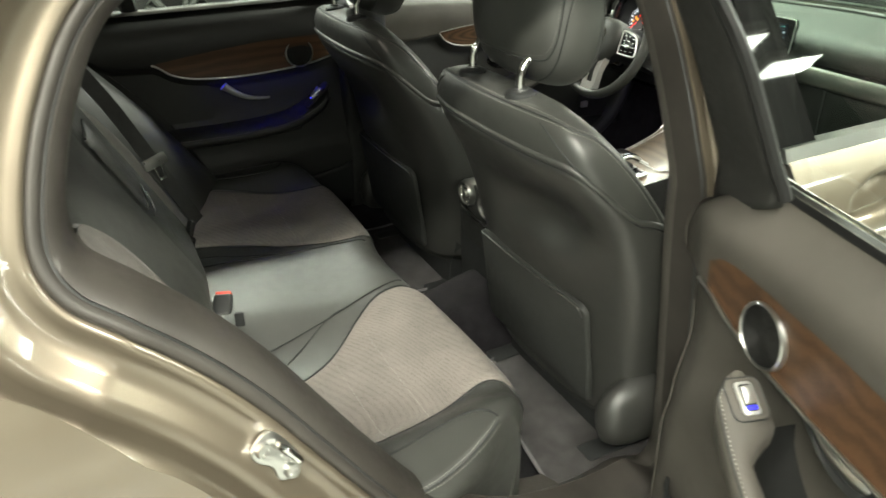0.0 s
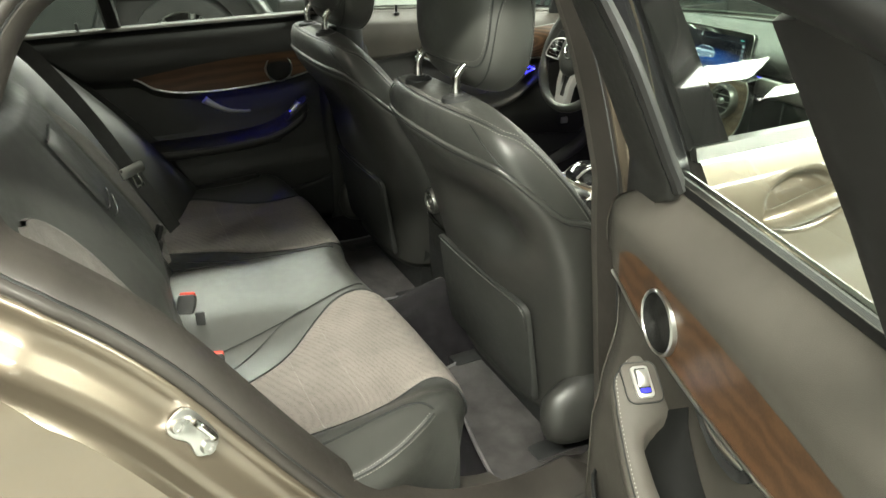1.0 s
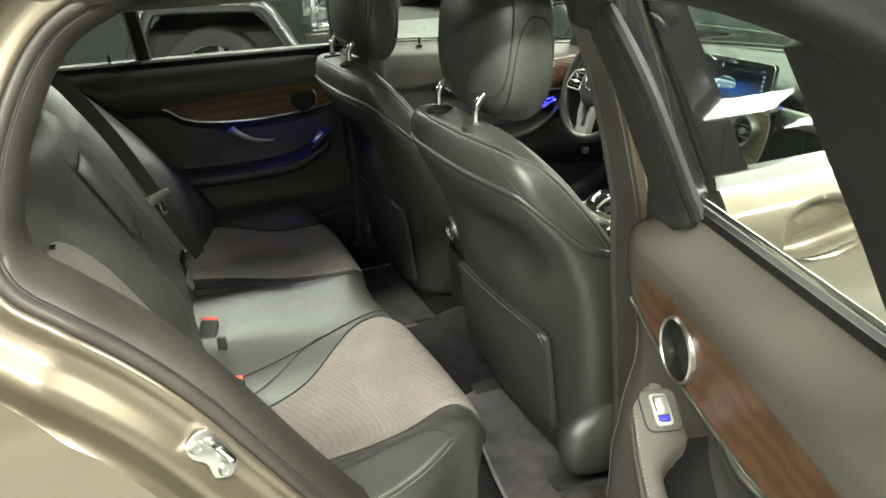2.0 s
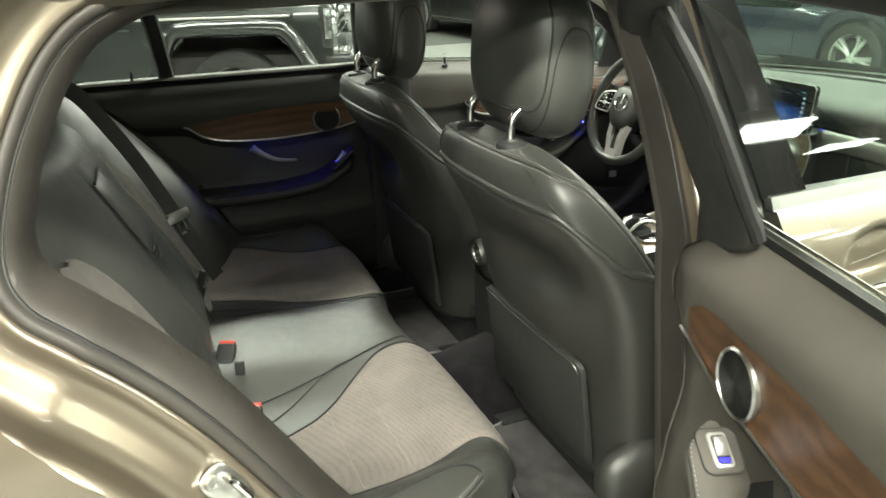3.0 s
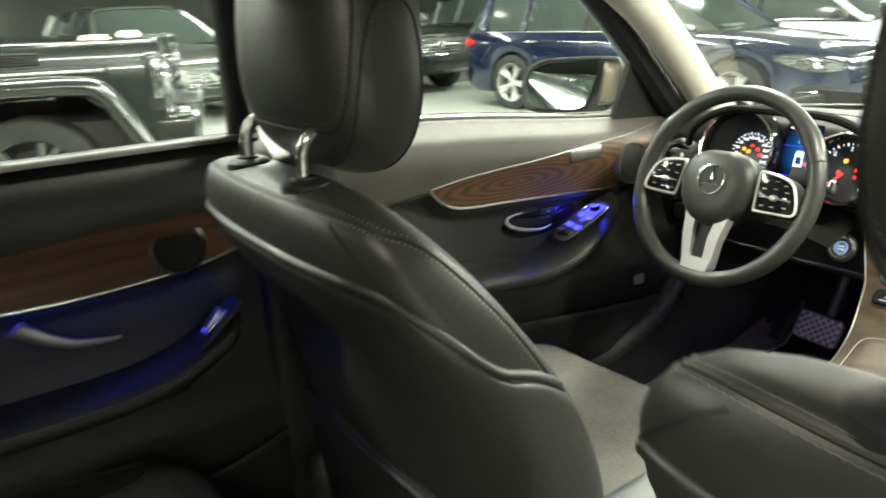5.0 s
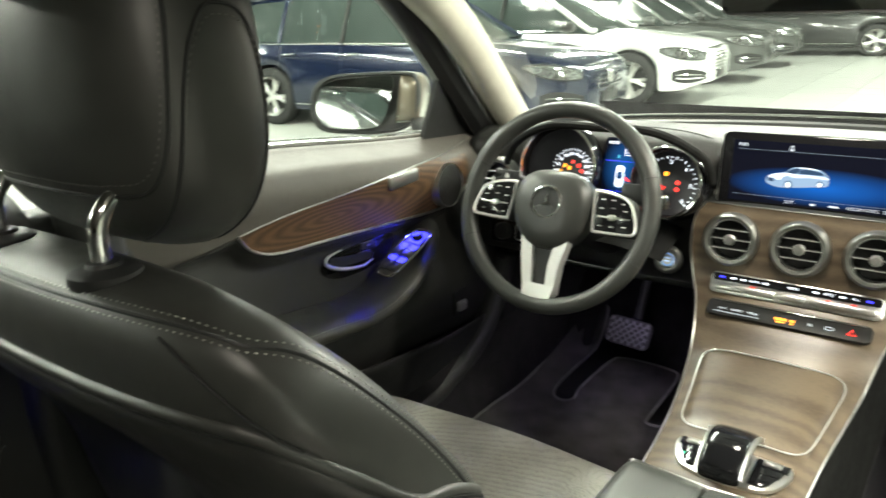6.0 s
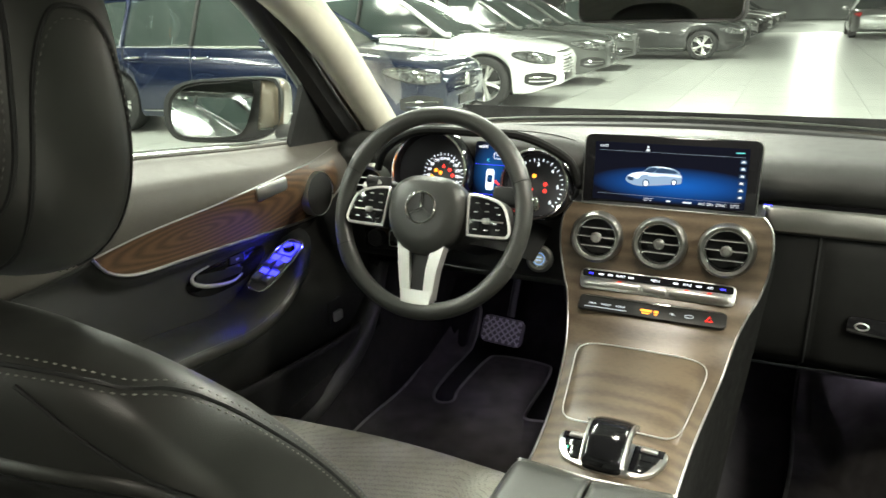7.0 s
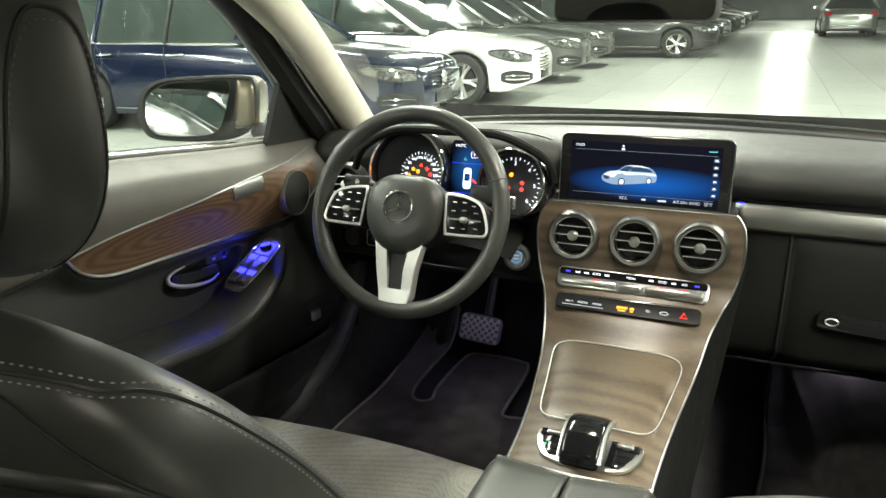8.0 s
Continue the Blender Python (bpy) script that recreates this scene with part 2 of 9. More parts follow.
def base_of(ob):
    m = ob.matrix_basis.copy()
    while ob.parent is not None:
        m = ob.parent.matrix_basis @ ob.matrix_parent_inverse @ m
        ob = ob.parent
    return m


def thing(name, at, label, category, group="", kind=""):
    ob = new(name)
    ob.matrix_basis = Matrix.Translation(at)
    ob.empty_display_size = 0.1
    return tagged(ob, label, category, group, kind)


def solid(ob, t, offset=-1.0):
    mod = ob.modifiers.new("thickness", "SOLIDIFY")
    mod.thickness, mod.offset = t, offset
    return ob


def loft(rings, caps=True, closed=True):
    bm = bmesh.new()
    rows = [[bm.verts.new(p) for p in r] for r in rings]
    n = len(rows[0])
    for a, b in zip(rows, rows[1:]):
        for i in range(n if closed else n - 1):
            j = (i + 1) % n
            try:
                bm.faces.new((a[i], a[j], b[j], b[i]))
            except ValueError:
                pass
    if caps and closed:
        bm.faces.new(rows[0][::-1])
        bm.faces.new(rows[-1])
    return bm


def sheet(f, us, vs, keep=None):
    """A grid of f(u, v)."""
    bm = bmesh.new()
    g = [[bm.verts.new(f(u, v)) for v in vs] for u in us]
    for i in range(len(us) - 1):
        for j in range(len(vs) - 1):
            if keep is None or keep((us[i] + us[i + 1]) / 2, (vs[j] + vs[j + 1]) / 2):
                bm.faces.new((g[i][j], g[i + 1][j], g[i + 1][j + 1], g[i][j + 1]))
    if keep is not None:
        bmesh.ops.delete(bm, geom=[v for v in bm.verts if not v.link_faces], context="VERTS")
    return bm


def span(a, b, n):
    return [a + (b - a) * i / (n - 1) for i in range(n)]


def smooth_line(pts, n, closed=False):
    """Catmull-Rom through the points, n samples."""
    p = [Vector(q) for q in pts]
    m = len(p)
    out = []
    segs = m if closed else m - 1
    for k in range(n):
        t = k / n * segs if closed else k / (n - 1) * segs
        i = min(int(t), segs - 1)
        f = t - i
        if closed:
            a, b, c, d = p[(i - 1) % m], p[i % m], p[(i + 1) % m], p[(i + 2) % m]
        else:
            a, b, c, d = p[max(i - 1, 0)], p[i], p[i + 1], p[min(i + 2, m - 1)]
        out.append(0.5 * ((2 * b) + (c - a) * f + (2 * a - 5 * b + 4 * c - d) * f * f + (3 * b - a - 3 * c + d) * f ** 3))
    return out


def interp(keys, x):
    """Piecewise smooth value from (x, value) keys."""
    xs, ys = [k[0] for k in keys], [k[1] for k in keys]
    if x <= xs[0]:
        return ys[0]
    if x >= xs[-1]:
        return ys[-1]
    i = max(j for j in range(len(xs)) if xs[j] <= x)
    i = min(i, len(xs) - 2)
    f = (x - xs[i]) / (xs[i + 1] - xs[i])
    s0 = (ys[i + 1] - ys[max(i - 1, 0)]) / (xs[i + 1] - xs[max(i - 1, 0)])
    s1 = (ys[min(i + 2, len(xs) - 1)] - ys[i]) / (xs[min(i + 2, len(xs) - 1)] - xs[i])
    h = xs[i + 1] - xs[i]
    return (2 * f**3 - 3 * f**2 + 1) * ys[i] + (f**3 - 2 * f**2 + f) * h * s0 + (-2 * f**3 + 3 * f**2) * ys[i + 1] + (f**3 - f**2) * h * s1


def sstep(a, b, x):
    t = min(1.0, max(0.0, (x - a) / (b - a)))
    return t * t * (3 - 2 * t)


def tube(pts, r, n=8, closed=False, flat=1.0, up=None):
    """A tube of radius r (a number, or one for each point) along the points."""
    p = [Vector(q) for q in pts]
    m = len(p)
    rings = []
    side = None
    for i in range(m):
        d = (p[(i + 1) % m] - p[i - 1]) if closed else (p[min(i + 1, m - 1)] - p[max(i - 1, 0)])
        d.normalize()
        if up is not None:
            side = d.cross(Vector(up)).normalized()
        elif side is None:
            side = d.orthogonal().normalized()
        else:
            side = (side - d * side.dot(d)).normalized()
        over = side.cross(d)
        rr = r[i] if isinstance(r, (list, tuple)) else r
        rings.append([p[i] + (side * math.cos(2 * math.pi * k / n) + over * math.sin(2 * math.pi * k / n) * flat) * rr for k in range(n)])
    if closed:
        rings.append(rings[0])
    return loft(rings, caps=not closed)


def stitches(pts, length=0.0035, gap=0.0022, r=0.0006, lift=(0, 0, 0)):
    """A row of short thread dashes along the points."""
    p = [Vector(q) + Vector(lift) for q in pts]
    bm = bmesh.new()
    acc, on, start = 0.0, True, p[0]
    for a, b in zip(p, p[1:]):
        d = b - a
        L = d.length
        if L < 1e-6:
            continue
        d /= L
        pos = 0.0
        while pos < L:
            need = (length if on else gap) - acc
            if pos + need > L:
                acc += L - pos
                break
            pos += need
            acc = 0.0
            q = a + d * pos
            if on:
                s = d.orthogonal().normalized() * r
                o = s.cross(d).normalized() * r
                mid = (start + q) / 2
                e0, e1 = bm.verts.new(start), bm.verts.new(q)
                ring = [bm.verts.new(mid + v * 1.2) for v in (s, o, -s, -o)]
                for k in range(4):
                    bm.faces.new((e0, ring[k], ring[(k + 1) % 4]))
                    bm.faces.new((e1, ring[(k + 1) % 4], ring[k]))
            else:
                start = q
            on = not on
    return bm


def lathe(profile, n=32, m=None):
    """Turns (radius, height) pairs round the z axis, then places it by m."""
    m = m or Matrix.Identity(4)
    rings = [[m @ Vector((r * math.cos(2 * math.pi * k / n), r * math.sin(2 * math.pi * k / n), h)) for k in range(n)] for r, h in profile]
    return loft(rings, caps=True)


def rbox(size, m, bevel=0.004, seg=2):
    """A box with rounded edges; size in metres, centred at m."""
    bm = bmesh.new()
    bmesh.ops.create_cube(bm, size=1.0)
    bmesh.ops.scale(bm, vec=size, verts=bm.verts)
    if bevel:
        bmesh.ops.bevel(bm, geom=bm.edges[:], offset=min(bevel, min(size) * 0.45), segments=seg, profile=0.5, affect="EDGES")
    bmesh.ops.transform(bm, matrix=m, verts=bm.verts)
    return bm


def join(*bms):
    out = bms[0]
    for b in bms[1:]:
        me = bpy.data.meshes.new("joined")
        b.to_mesh(me)
        b.free()
        out.from_mesh(me)
        bpy.data.meshes.remove(me)
    return out


def plate(outline, thick, f, bevel=0.0, inset=0.0):
    """A plate from a flat outline of (u, v), with f(u, v, h) placing it; rounded rim by an inset top."""
    c = Vector((sum(p[0] for p in outline) / len(outline), sum(p[1] for p in outline) / len(outline)))
    def ring(h, k):
        out = []
        for p in outline:
            d = Vector(p[:2]) - c
            L = d.length or 1
            q = c + d * max(0, (L - k)) / L
            out.append(f(q.x, q.y, h))
        return out
    rings = [ring(0, 0), ring(thick - bevel, 0)]
    if bevel:
        rings += [ring(thick - bevel * 0.3, bevel * 0.3), ring(thick, bevel)]
    return loft(rings)


def rrect(w, h, r, n=5, cx=0.0, cy=0.0):
    """Outline of a rectangle with rounded corners."""
    out = []
    for sx, sy, a0 in ((1, 1, 0), (-1, 1, 90), (-1, -1, 180), (1, -1, 270)):
        for k in range(n):
            a = radians(a0 + 90 * k / (n - 1))
            out.append((cx + sx * (w / 2 - r) + r * math.cos(a), cy + sy * (h / 2 - r) + r * math.sin(a)))
    return out


def axes(origin, right, up):
    """A matrix with x along right, y along up, and z the cross product of both."""
    x = Vector(right).normalized()
    z = x.cross(Vector(up)).normalized()
    y = z.cross(x)
    return Matrix.Translation(origin) @ Matrix((x, y, z)).transposed().to_4x4()


def on(m):
    return lambda u, v, h: m @ Vector((u, v, h))


def words(text, size, m, material, parent, name="lettering", thick=0.0003, align="CENTER"):
    """Raised letters in the built-in font, turned into a mesh."""
    cu = bpy.data.curves.new(name, "FONT")
    cu.body, cu.size, cu.extrude, cu.align_x, cu.align_y = text, size, thick, align, "CENTER"
    ob = bpy.data.objects.new(name, cu)
    scene.collection.objects.link(ob)
    dg = bpy.context.evaluated_depsgraph_get()
    me = bpy.data.meshes.new_from_object(ob.evaluated_get(dg))
    bpy.data.objects.remove(ob)
    bm = bmesh.new()
    bm.from_mesh(me)
    bpy.data.meshes.remove(me)
    bmesh.ops.transform(bm, matrix=m, verts=bm.verts)
    return part(name, bm, material, parent)

# ---- hall ----
FLOOR_TILE = mat("dark_floor_joint", (0.09, 0.092, 0.086), 0.6, spec=0.3, var=0.12, vscale=0.9)
HALL_WALL = mat("dark_grey_hall_wall", (0.16, 0.17, 0.16), 0.7, var=0.2, vscale=0.6)
# unseen east wall, made pale to bounce light onto door paint and cabin
EAST_REFLECTOR = mat("pale_reflector_wall", (0.55, 0.56, 0.50), 0.8, var=0.12, vscale=0.5, bump=0.1, bscale=60)
HALL_CEIL = mat("dark_hall_ceiling", (0.16, 0.17, 0.16), 0.85, var=0.25, vscale=0.8)
LAMP_BODY = mat("white_lamp_housing", (0.6, 0.6, 0.58), 0.5)

HALL = (-24.0, 14.0, -36.0, 62.0)
floor = part("floor", rbox((HALL[1] - HALL[0], HALL[3] - HALL[2], 0.1), Matrix.Translation(((HALL[0] + HALL[1]) / 2, (HALL[2] + HALL[3]) / 2, -0.054)), 0), FLOOR_TILE)
tagged(floor, "pale grey tiled showroom floor, slightly glossy", "floor", kind="structure")
for nm, sx, sy, px_, py_ in (("wall_west", 0.2, HALL[3] - HALL[2], HALL[0], 13.0), ("wall_east", 0.2, HALL[3] - HALL[2], HALL[1], 13.0),
                             ("wall_north", HALL[1] - HALL[0], 0.2, -5.0, HALL[3]), ("wall_south", HALL[1] - HALL[0], 0.2, -5.0, HALL[2])):
    tagged(part(nm, rbox((sx, sy, HALL_Z), Matrix.Translation((px_, py_, HALL_Z / 2)), 0), EAST_REFLECTOR if nm == "wall_east" else HALL_WALL), "plain pale wall, unseen, added to bounce light into the car" if nm == "wall_east" else "plain dark grey showroom wall", "wall", kind="structure")
tagged(part("ceiling", rbox((HALL[1] - HALL[0], HALL[3] - HALL[2], 0.1), Matrix.Translation((-5.0, 13.0, HALL_Z + 0.05)), 0), HALL_CEIL), "dark showroom ceiling", "ceiling", kind="structure")

# housings for all lamps, the added fill lamp at x 10.4 included
for lx, ly, ll, lp in LAMPS:
    lamp = thing("ceiling_light", (lx, ly, HALL_Z), "long white ceiling strip light, switched on", "lamp", "hall ceiling lights")
    part("housing", rbox((0.40, ll + 0.05, 0.10), Matrix.Translation((lx, ly, HALL_Z - 0.06)), 0.01), LAMP_BODY, lamp)

# ---- the car whose cabin is seen ----
car = thing("estate_car", (0, -0.5, 0.0), "champagne metallic estate car body with its rear door open", "car")


def x_side(z):
    """Half width of the car's side at the door opening."""
    return 0.77 - max(0.0, z - 1.0) * 0.45


# floor of the cabin with tunnel and toe board
def cabin_floor(x, y):
    z = 0.30
    z += 0.14 * math.exp(-((x / 0.13) ** 4)) * (1 - 0.45 * sstep(-0.6, -0.9, y))
    z += 0.34 * sstep(0.62, 1.0, y)
    z += (0.085 + 0.115 * sstep(-0.62, -0.50, y)) * sstep(0.648, 0.70, abs(x))
    z += 0.10 * sstep(-0.88, -1.0, y) * sstep(0.66, 0.60, abs(x))
    return Vector((x, y, z))


part("cabin_carpet", sheet(cabin_floor, span(-0.70, 0.70, 57), span(-1.7, 1.0, 60)), CARPET, car)
part("underbody", rbox((1.5, 3.9, 0.10), Matrix.Translation((0, -0.45, 0.20)), 0.02), HARD, car)

# right rear door opening: outline (y, z), seal, painted jamb
OPENING = [(-0.692, 0.52), (-0.715, 0.75), (-0.735, 0.96), (-0.735, 1.12), (-0.745, 1.23), (-0.775, 1.325), (-0.90, 1.362), (-1.15, 1.372), (-1.32, 1.363), (-1.42, 1.332),
           (-1.478, 1.288), (-1.525, 1.212), (-1.552, 1.14), (-1.560, 1.085), (-1.542, 1.042), (-1.492, 1.0), (-1.434, 0.938), (-1.376, 0.86), (-1.316, 0.762), (-1.25, 0.655), (-1.17, 0.540), (-1.08, 0.462), (-0.98, 0.408), (-0.86, 0.382), (-0.74, 0.384), (-0.690, 0.420)]
LOOP = smooth_line([(0, a, b) for a, b in OPENING], 168, closed=True)


def loop_at(off, dx):
    out = []
    m = len(LOOP)
    for i, p in enumerate(LOOP):
        d = (LOOP[(i + 2) % m] - LOOP[(i - 2) % m]).normalized()
        nrm = Vector((0, d.z, -d.y))
        c = Vector((0, -1.1, 0.9))
        if nrm.dot(p - c) < 0:
            nrm = -nrm
        ahead = sstep(0.3, 0.8, nrm.y)
        q = p + nrm * (0.012 + (off - 0.012) * (1 - 0.72 * ahead) if off > 0.012 else off * (1 - 0.85 * ahead))
        dx_ = dx * (1 - 0.5 * ahead) if dx > 0.012 else dx * (1 - 0.35 * ahead)
        q.y += 0.012 * ahead
        out.append(Vector((x_side(p.z) + dx_, q.y, q.z)))
    return out


seal = [loop_at(o, d) for o, d in ((-0.036, -0.085), (-0.036, -0.062), (-0.033, -0.042), (-0.028, -0.026), (-0.021, -0.014), (-0.016, -0.010), (-0.0125, -0.014), (-0.009, -0.005), (-0.003, -0.001), (0.003, -0.004), (0.004, -0.02))]
part("door_seal", loft([r + [r[0]] for r in seal], caps=False, closed=False), RUBBER, car, "taupe rubber door seal", smooth=80)
part("seal_groove", tube(loop_at(-0.0128, -0.0125), 0.0018, 6, closed=True), HARD, car)
rings = [loop_at(o, d) for o, d in ((0.001, -0.02), (0.002, -0.009), (0.005, 0.000), (0.010, 0.002), (0.018, -0.002), (0.032, -0.001), (0.044, 0.008), (0.053, 0.020), (0.062, 0.027), (0.074, 0.028), (0.088, 0.026), (0.096, 0.030), (0.102, 0.042), (0.110, 0.052), (0.122, 0.055), (0.132, 0.056), (0.140, 0.066), (0.146, 0.082), (0.150, 0.088))]
part("door_jamb", loft([r + [r[0]] for r in rings], caps=False, closed=False), PAINT, car, "champagne painted door jamb", smooth=60)
inner = [loop_at(o, d) for o, d in ((-0.035, -0.06), (-0.032, -0.09), (0.0, -0.12), (0.05, -0.16))]
part("opening_trim", loft([r + [r[0]] for r in inner], caps=False, closed=False), GREY_SOFT, car)


# outer skin round the opening: quarter panel, sill, roof side
def quarter(u, v):
    y = -1.20 - 1.15 * u
    return Vector((0, y, v))


def side_keep_y(z):
    """The rearmost edge of the jamb at a height."""
    return interp([(0.2, -1.0), (0.45, -1.10), (0.62, -1.335), (0.785, -1.43), (0.91, -1.51), (1.02, -1.60), (1.06, -1.67), (1.16, -1.69), (1.25, -1.65), (1.34, -1.55), (1.42, -1.45)], z)


def quarter_skin(u, z):
    y0 = side_keep_y(z) + 0.012
    y = y0 + (-2.42 - y0) * u
    arch = math.hypot(y + 1.92, z - 0.33)
    x = x_side(z) + 0.088 + 0.012 * math.sin(math.pi * min(1, u * 1.2)) - 0.10 * sstep(-2.1, -2.42, y)
    x += 0.012 * math.exp(-((z - 0.93) / 0.03) ** 2) - 0.02 * sstep(0.5, 0.3, z)
    return Vector((x, y, z))


def not_arch(u, z):
    p = quarter_skin(u, z)
    return math.hypot(p.y + 1.95, p.z - 0.33) > 0.37


for side, nm in ((1, "quarter_panel"), (-1, "quarter_panel")):
    part(nm, sheet(lambda u, z: Vector((side * quarter_skin(u, z).x, *quarter_skin(u, z).yz)), span(0, 1, 28), span(0.24, 1.40, 40), not_arch), PAINT, car)


def roof(x, y):
    w = 0.60 - 0.03 * sstep(-1.6, -2.3, y)
    t = x / w
    z = 1.435 - 0.055 * t**2 - 0.04 * t**8 - 0.10 * ((y + 0.95) / 1.35) ** 2 * (0.35 if y < -0.95 else 0.6)
    return Vector((x, y, z))


part("roof", sheet(roof, span(-0.60, 0.60, 25), span(-0.12, -2.2, 30)), PAINT, car)
part("headlining", sheet(lambda x, y: roof(x, y) - Vector((0, 0, 0.035)), span(-0.58, 0.58, 25), span(-0.10, -2.15, 30)), HEADLINING, car, "grey cloth headlining")
part("roof_rail_trim", tube(smooth_line([(0.60, -0.20, 1.325), (0.605, -0.7, 1.365), (0.60, -1.3, 1.365), (0.60, -1.9, 1.32)], 24), 0.035, 10), PAINT, car)
part("roof_rail_trim", tube(smooth_line([(-0.60, -0.20, 1.325), (-0.605, -0.7, 1.365), (-0.60, -1.3, 1.365), (-0.60, -1.9, 1.32)], 24), 0.035, 10), WHITE_TRIM, car)
part("roof_side", tube(smooth_line([(-0.618, -0.18, 1.335), (-0.623, -0.7, 1.377), (-0.618, -1.3, 1.377), (-0.612, -2.15, 1.30)], 30), 0.036, 10), PAINT, car)
part("roof_side", tube(smooth_line([(0.612, -1.8, 1.335), (0.612, -2.15, 1.30)], 10), 0.034, 10), PAINT, car)
part("sill", rbox((0.16, 2.3, 0.20), Matrix.Translation((0.785, -0.35, 0.245)), 0.03, 3), PAINT, car)
part("sill", rbox((0.16, 2.3, 0.20), Matrix.Translation((-0.785, -0.35, 0.245)), 0.03, 3), PAINT, car)

# tail and bonnet close the body
part("tailgate", sheet(lambda u, v: Vector((-0.78 + 1.56 * u, -2.42 - 0.08 * math.sin(math.pi * u) + 0.24 * sstep(0.9, 1.36, v) - 0.03 * math.exp(-((v - 0.6) / 0.2) ** 2), v)), span(0, 1, 20), span(0.3, 1.36, 20)), PAINT, car)


def bonnet(x, y):
    t = abs(x) / 0.86
    z = 0.956 - 0.17 * ((y - 0.72) / 1.05) ** 2 - 0.05 * t**4 - 0.16 * sstep(1.5, 1.8, y)
    return Vector((x * (1 - 0.12 * sstep(1.2, 1.8, y)), y, z))


part("bonnet", sheet(bonnet, span(-0.86, 0.86, 24), span(0.78, 1.8, 20)), PAINT, car)
for s in (1, -1):
    part("front_wing", sheet(lambda u, z: Vector((s * (0.875 - 0.10 * sstep(1.2, 1.8, 0.62 + 1.18 * u)), 0.62 + 1.18 * u, 0.25 + (bonnet(0.86, 0.62 + 1.18 * u).z - 0.25) * z)), span(0, 1, 24), span(0, 1, 16),
                             lambda u, z: math.hypot(0.62 + 1.18 * u - 1.05, 0.25 + 0.66 * z - 0.33) > 0.36), PAINT, car)
part("front_bumper", sheet(lambda u, z: Vector((-0.77 + 1.54 * u, 1.8 + 0.10 * math.sin(math.pi * u), z)), span(0, 1, 20), span(0.22, 0.68, 8)), PAINT, car)

# pillars
def pillar(pts, wide, deep, name, material, parent=car):
    """A flattened bar along the points; wide along the car, deep across it."""
    bm = tube(smooth_line(pts, 16), wide, 12, flat=deep / wide, up=(1, 0, 0))
    return part(name, bm, material, parent)


# windscreen pillars: pale trim inside, dark seal outside
for s in (-1, 1):
    pillar([(s * 0.705, 0.47, 0.955), (s * 0.675, 0.30, 1.085), (s * 0.64, 0.10, 1.225), (s * 0.612, -0.10, 1.325), (s * 0.605, -0.22, 1.37)], 0.043, 0.038, "windscreen_pillar_trim", WHITE_TRIM)
    pillar([(s * 0.775, 0.50, 0.955), (s * 0.735, 0.28, 1.115), (s * 0.69, 0.06, 1.27), (s * 0.645, -0.12, 1.365)], 0.040, 0.022, "windscreen_pillar", PAINT)
    # centre pillar inside; the left trim's darker plastic carries its shade
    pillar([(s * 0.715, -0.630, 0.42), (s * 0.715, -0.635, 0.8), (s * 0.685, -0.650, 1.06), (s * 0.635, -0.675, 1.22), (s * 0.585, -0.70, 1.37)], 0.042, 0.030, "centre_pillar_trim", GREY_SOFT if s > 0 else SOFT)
    pillar([(s * 0.62, -1.72, 1.02), (s * 0.61, -1.70, 1.2), (s * 0.575, -1.64, 1.36)], 0.075, 0.03, "rear_pillar_trim", GREY_SOFT)
part("centre_pillar_face", sheet(lambda u, z: Vector((x_side(z) + 0.03 + 0.02 * u, -0.705 - 0.025 * sstep(0.95, 1.3, z) + 0.07 * u, z)), span(0, 1, 8), span(0.4, 1.36, 24)), PIANO, car, "gloss black centre pillar cover")

part("centre_pillar_foot", rbox((0.07, 0.17, 0.74), Matrix.Translation((-0.735, -0.665, 0.66)), 0.02, 3), SOFT, car)
for s in (1, -1):
    part("kick_panel", rbox((0.03, 0.70, 0.66), Matrix.Translation((s * 0.715, 0.72, 0.64)), 0.008), CARPET, car)
for s in (1, -1):
    part("pillar_seal", tube(smooth_line([(s * 0.748, 0.36, 0.972), (s * 0.735, 0.26, 1.055), (s * 0.705, 0.10, 1.180), (s * 0.660, -0.08, 1.302), (s * 0.632, -0.2, 1.36)], 20), 0.030, 8), FRAME_BLACK, car)
for s in (1, -1):
    part("sill_trim", tube(smooth_line([(s * 0.705, -0.55, 0.405), (s * 0.705, 0.0, 0.418), (s * 0.705, 0.12, 0.438), (s * 0.706, 0.25, 0.484), (s * 0.712, 0.34, 0.56), (s * 0.72, 0.41, 0.67)], 30), 0.030, 12), DOOR_DARK, car)
part("sill_cover", sheet(lambda u, v: Vector((0.578 + 0.130 * u, -0.842 - 0.40 * v, 0.338 + 0.060 * u + 0.035 * sstep(0.0, 0.35, v) * (1 - 0.4 * u))), span(0, 1, 12), span(0, 1, 20)), GREY_SOFT, car, "grey plastic sill cover beside the bench")
# striker on the jamb
ra, rb = loop_at(0.018, -0.002), loop_at(0.046, 0.010)
si = min(range(len(ra)), key=lambda i: (ra[i].lerp(rb[i], 0.5) - Vector((0.788, -1.379, 0.804))).length)
S = axes(ra[si].lerp(rb[si], 0.5), rb[si] - ra[si], LOOP[si + 2] - LOOP[si - 2])
if (S.to_3x3() @ Vector((0, 0, 1))).x < 0:
    S = S @ Matrix.Rotation(math.pi, 4, "Y")
out = [(-0.016, -0.034), (0.014, -0.036), (0.020, -0.020), (0.014, 0.002), (0.020, 0.024), (0.006, 0.038), (-0.014, 0.032), (-0.020, 0.0)]
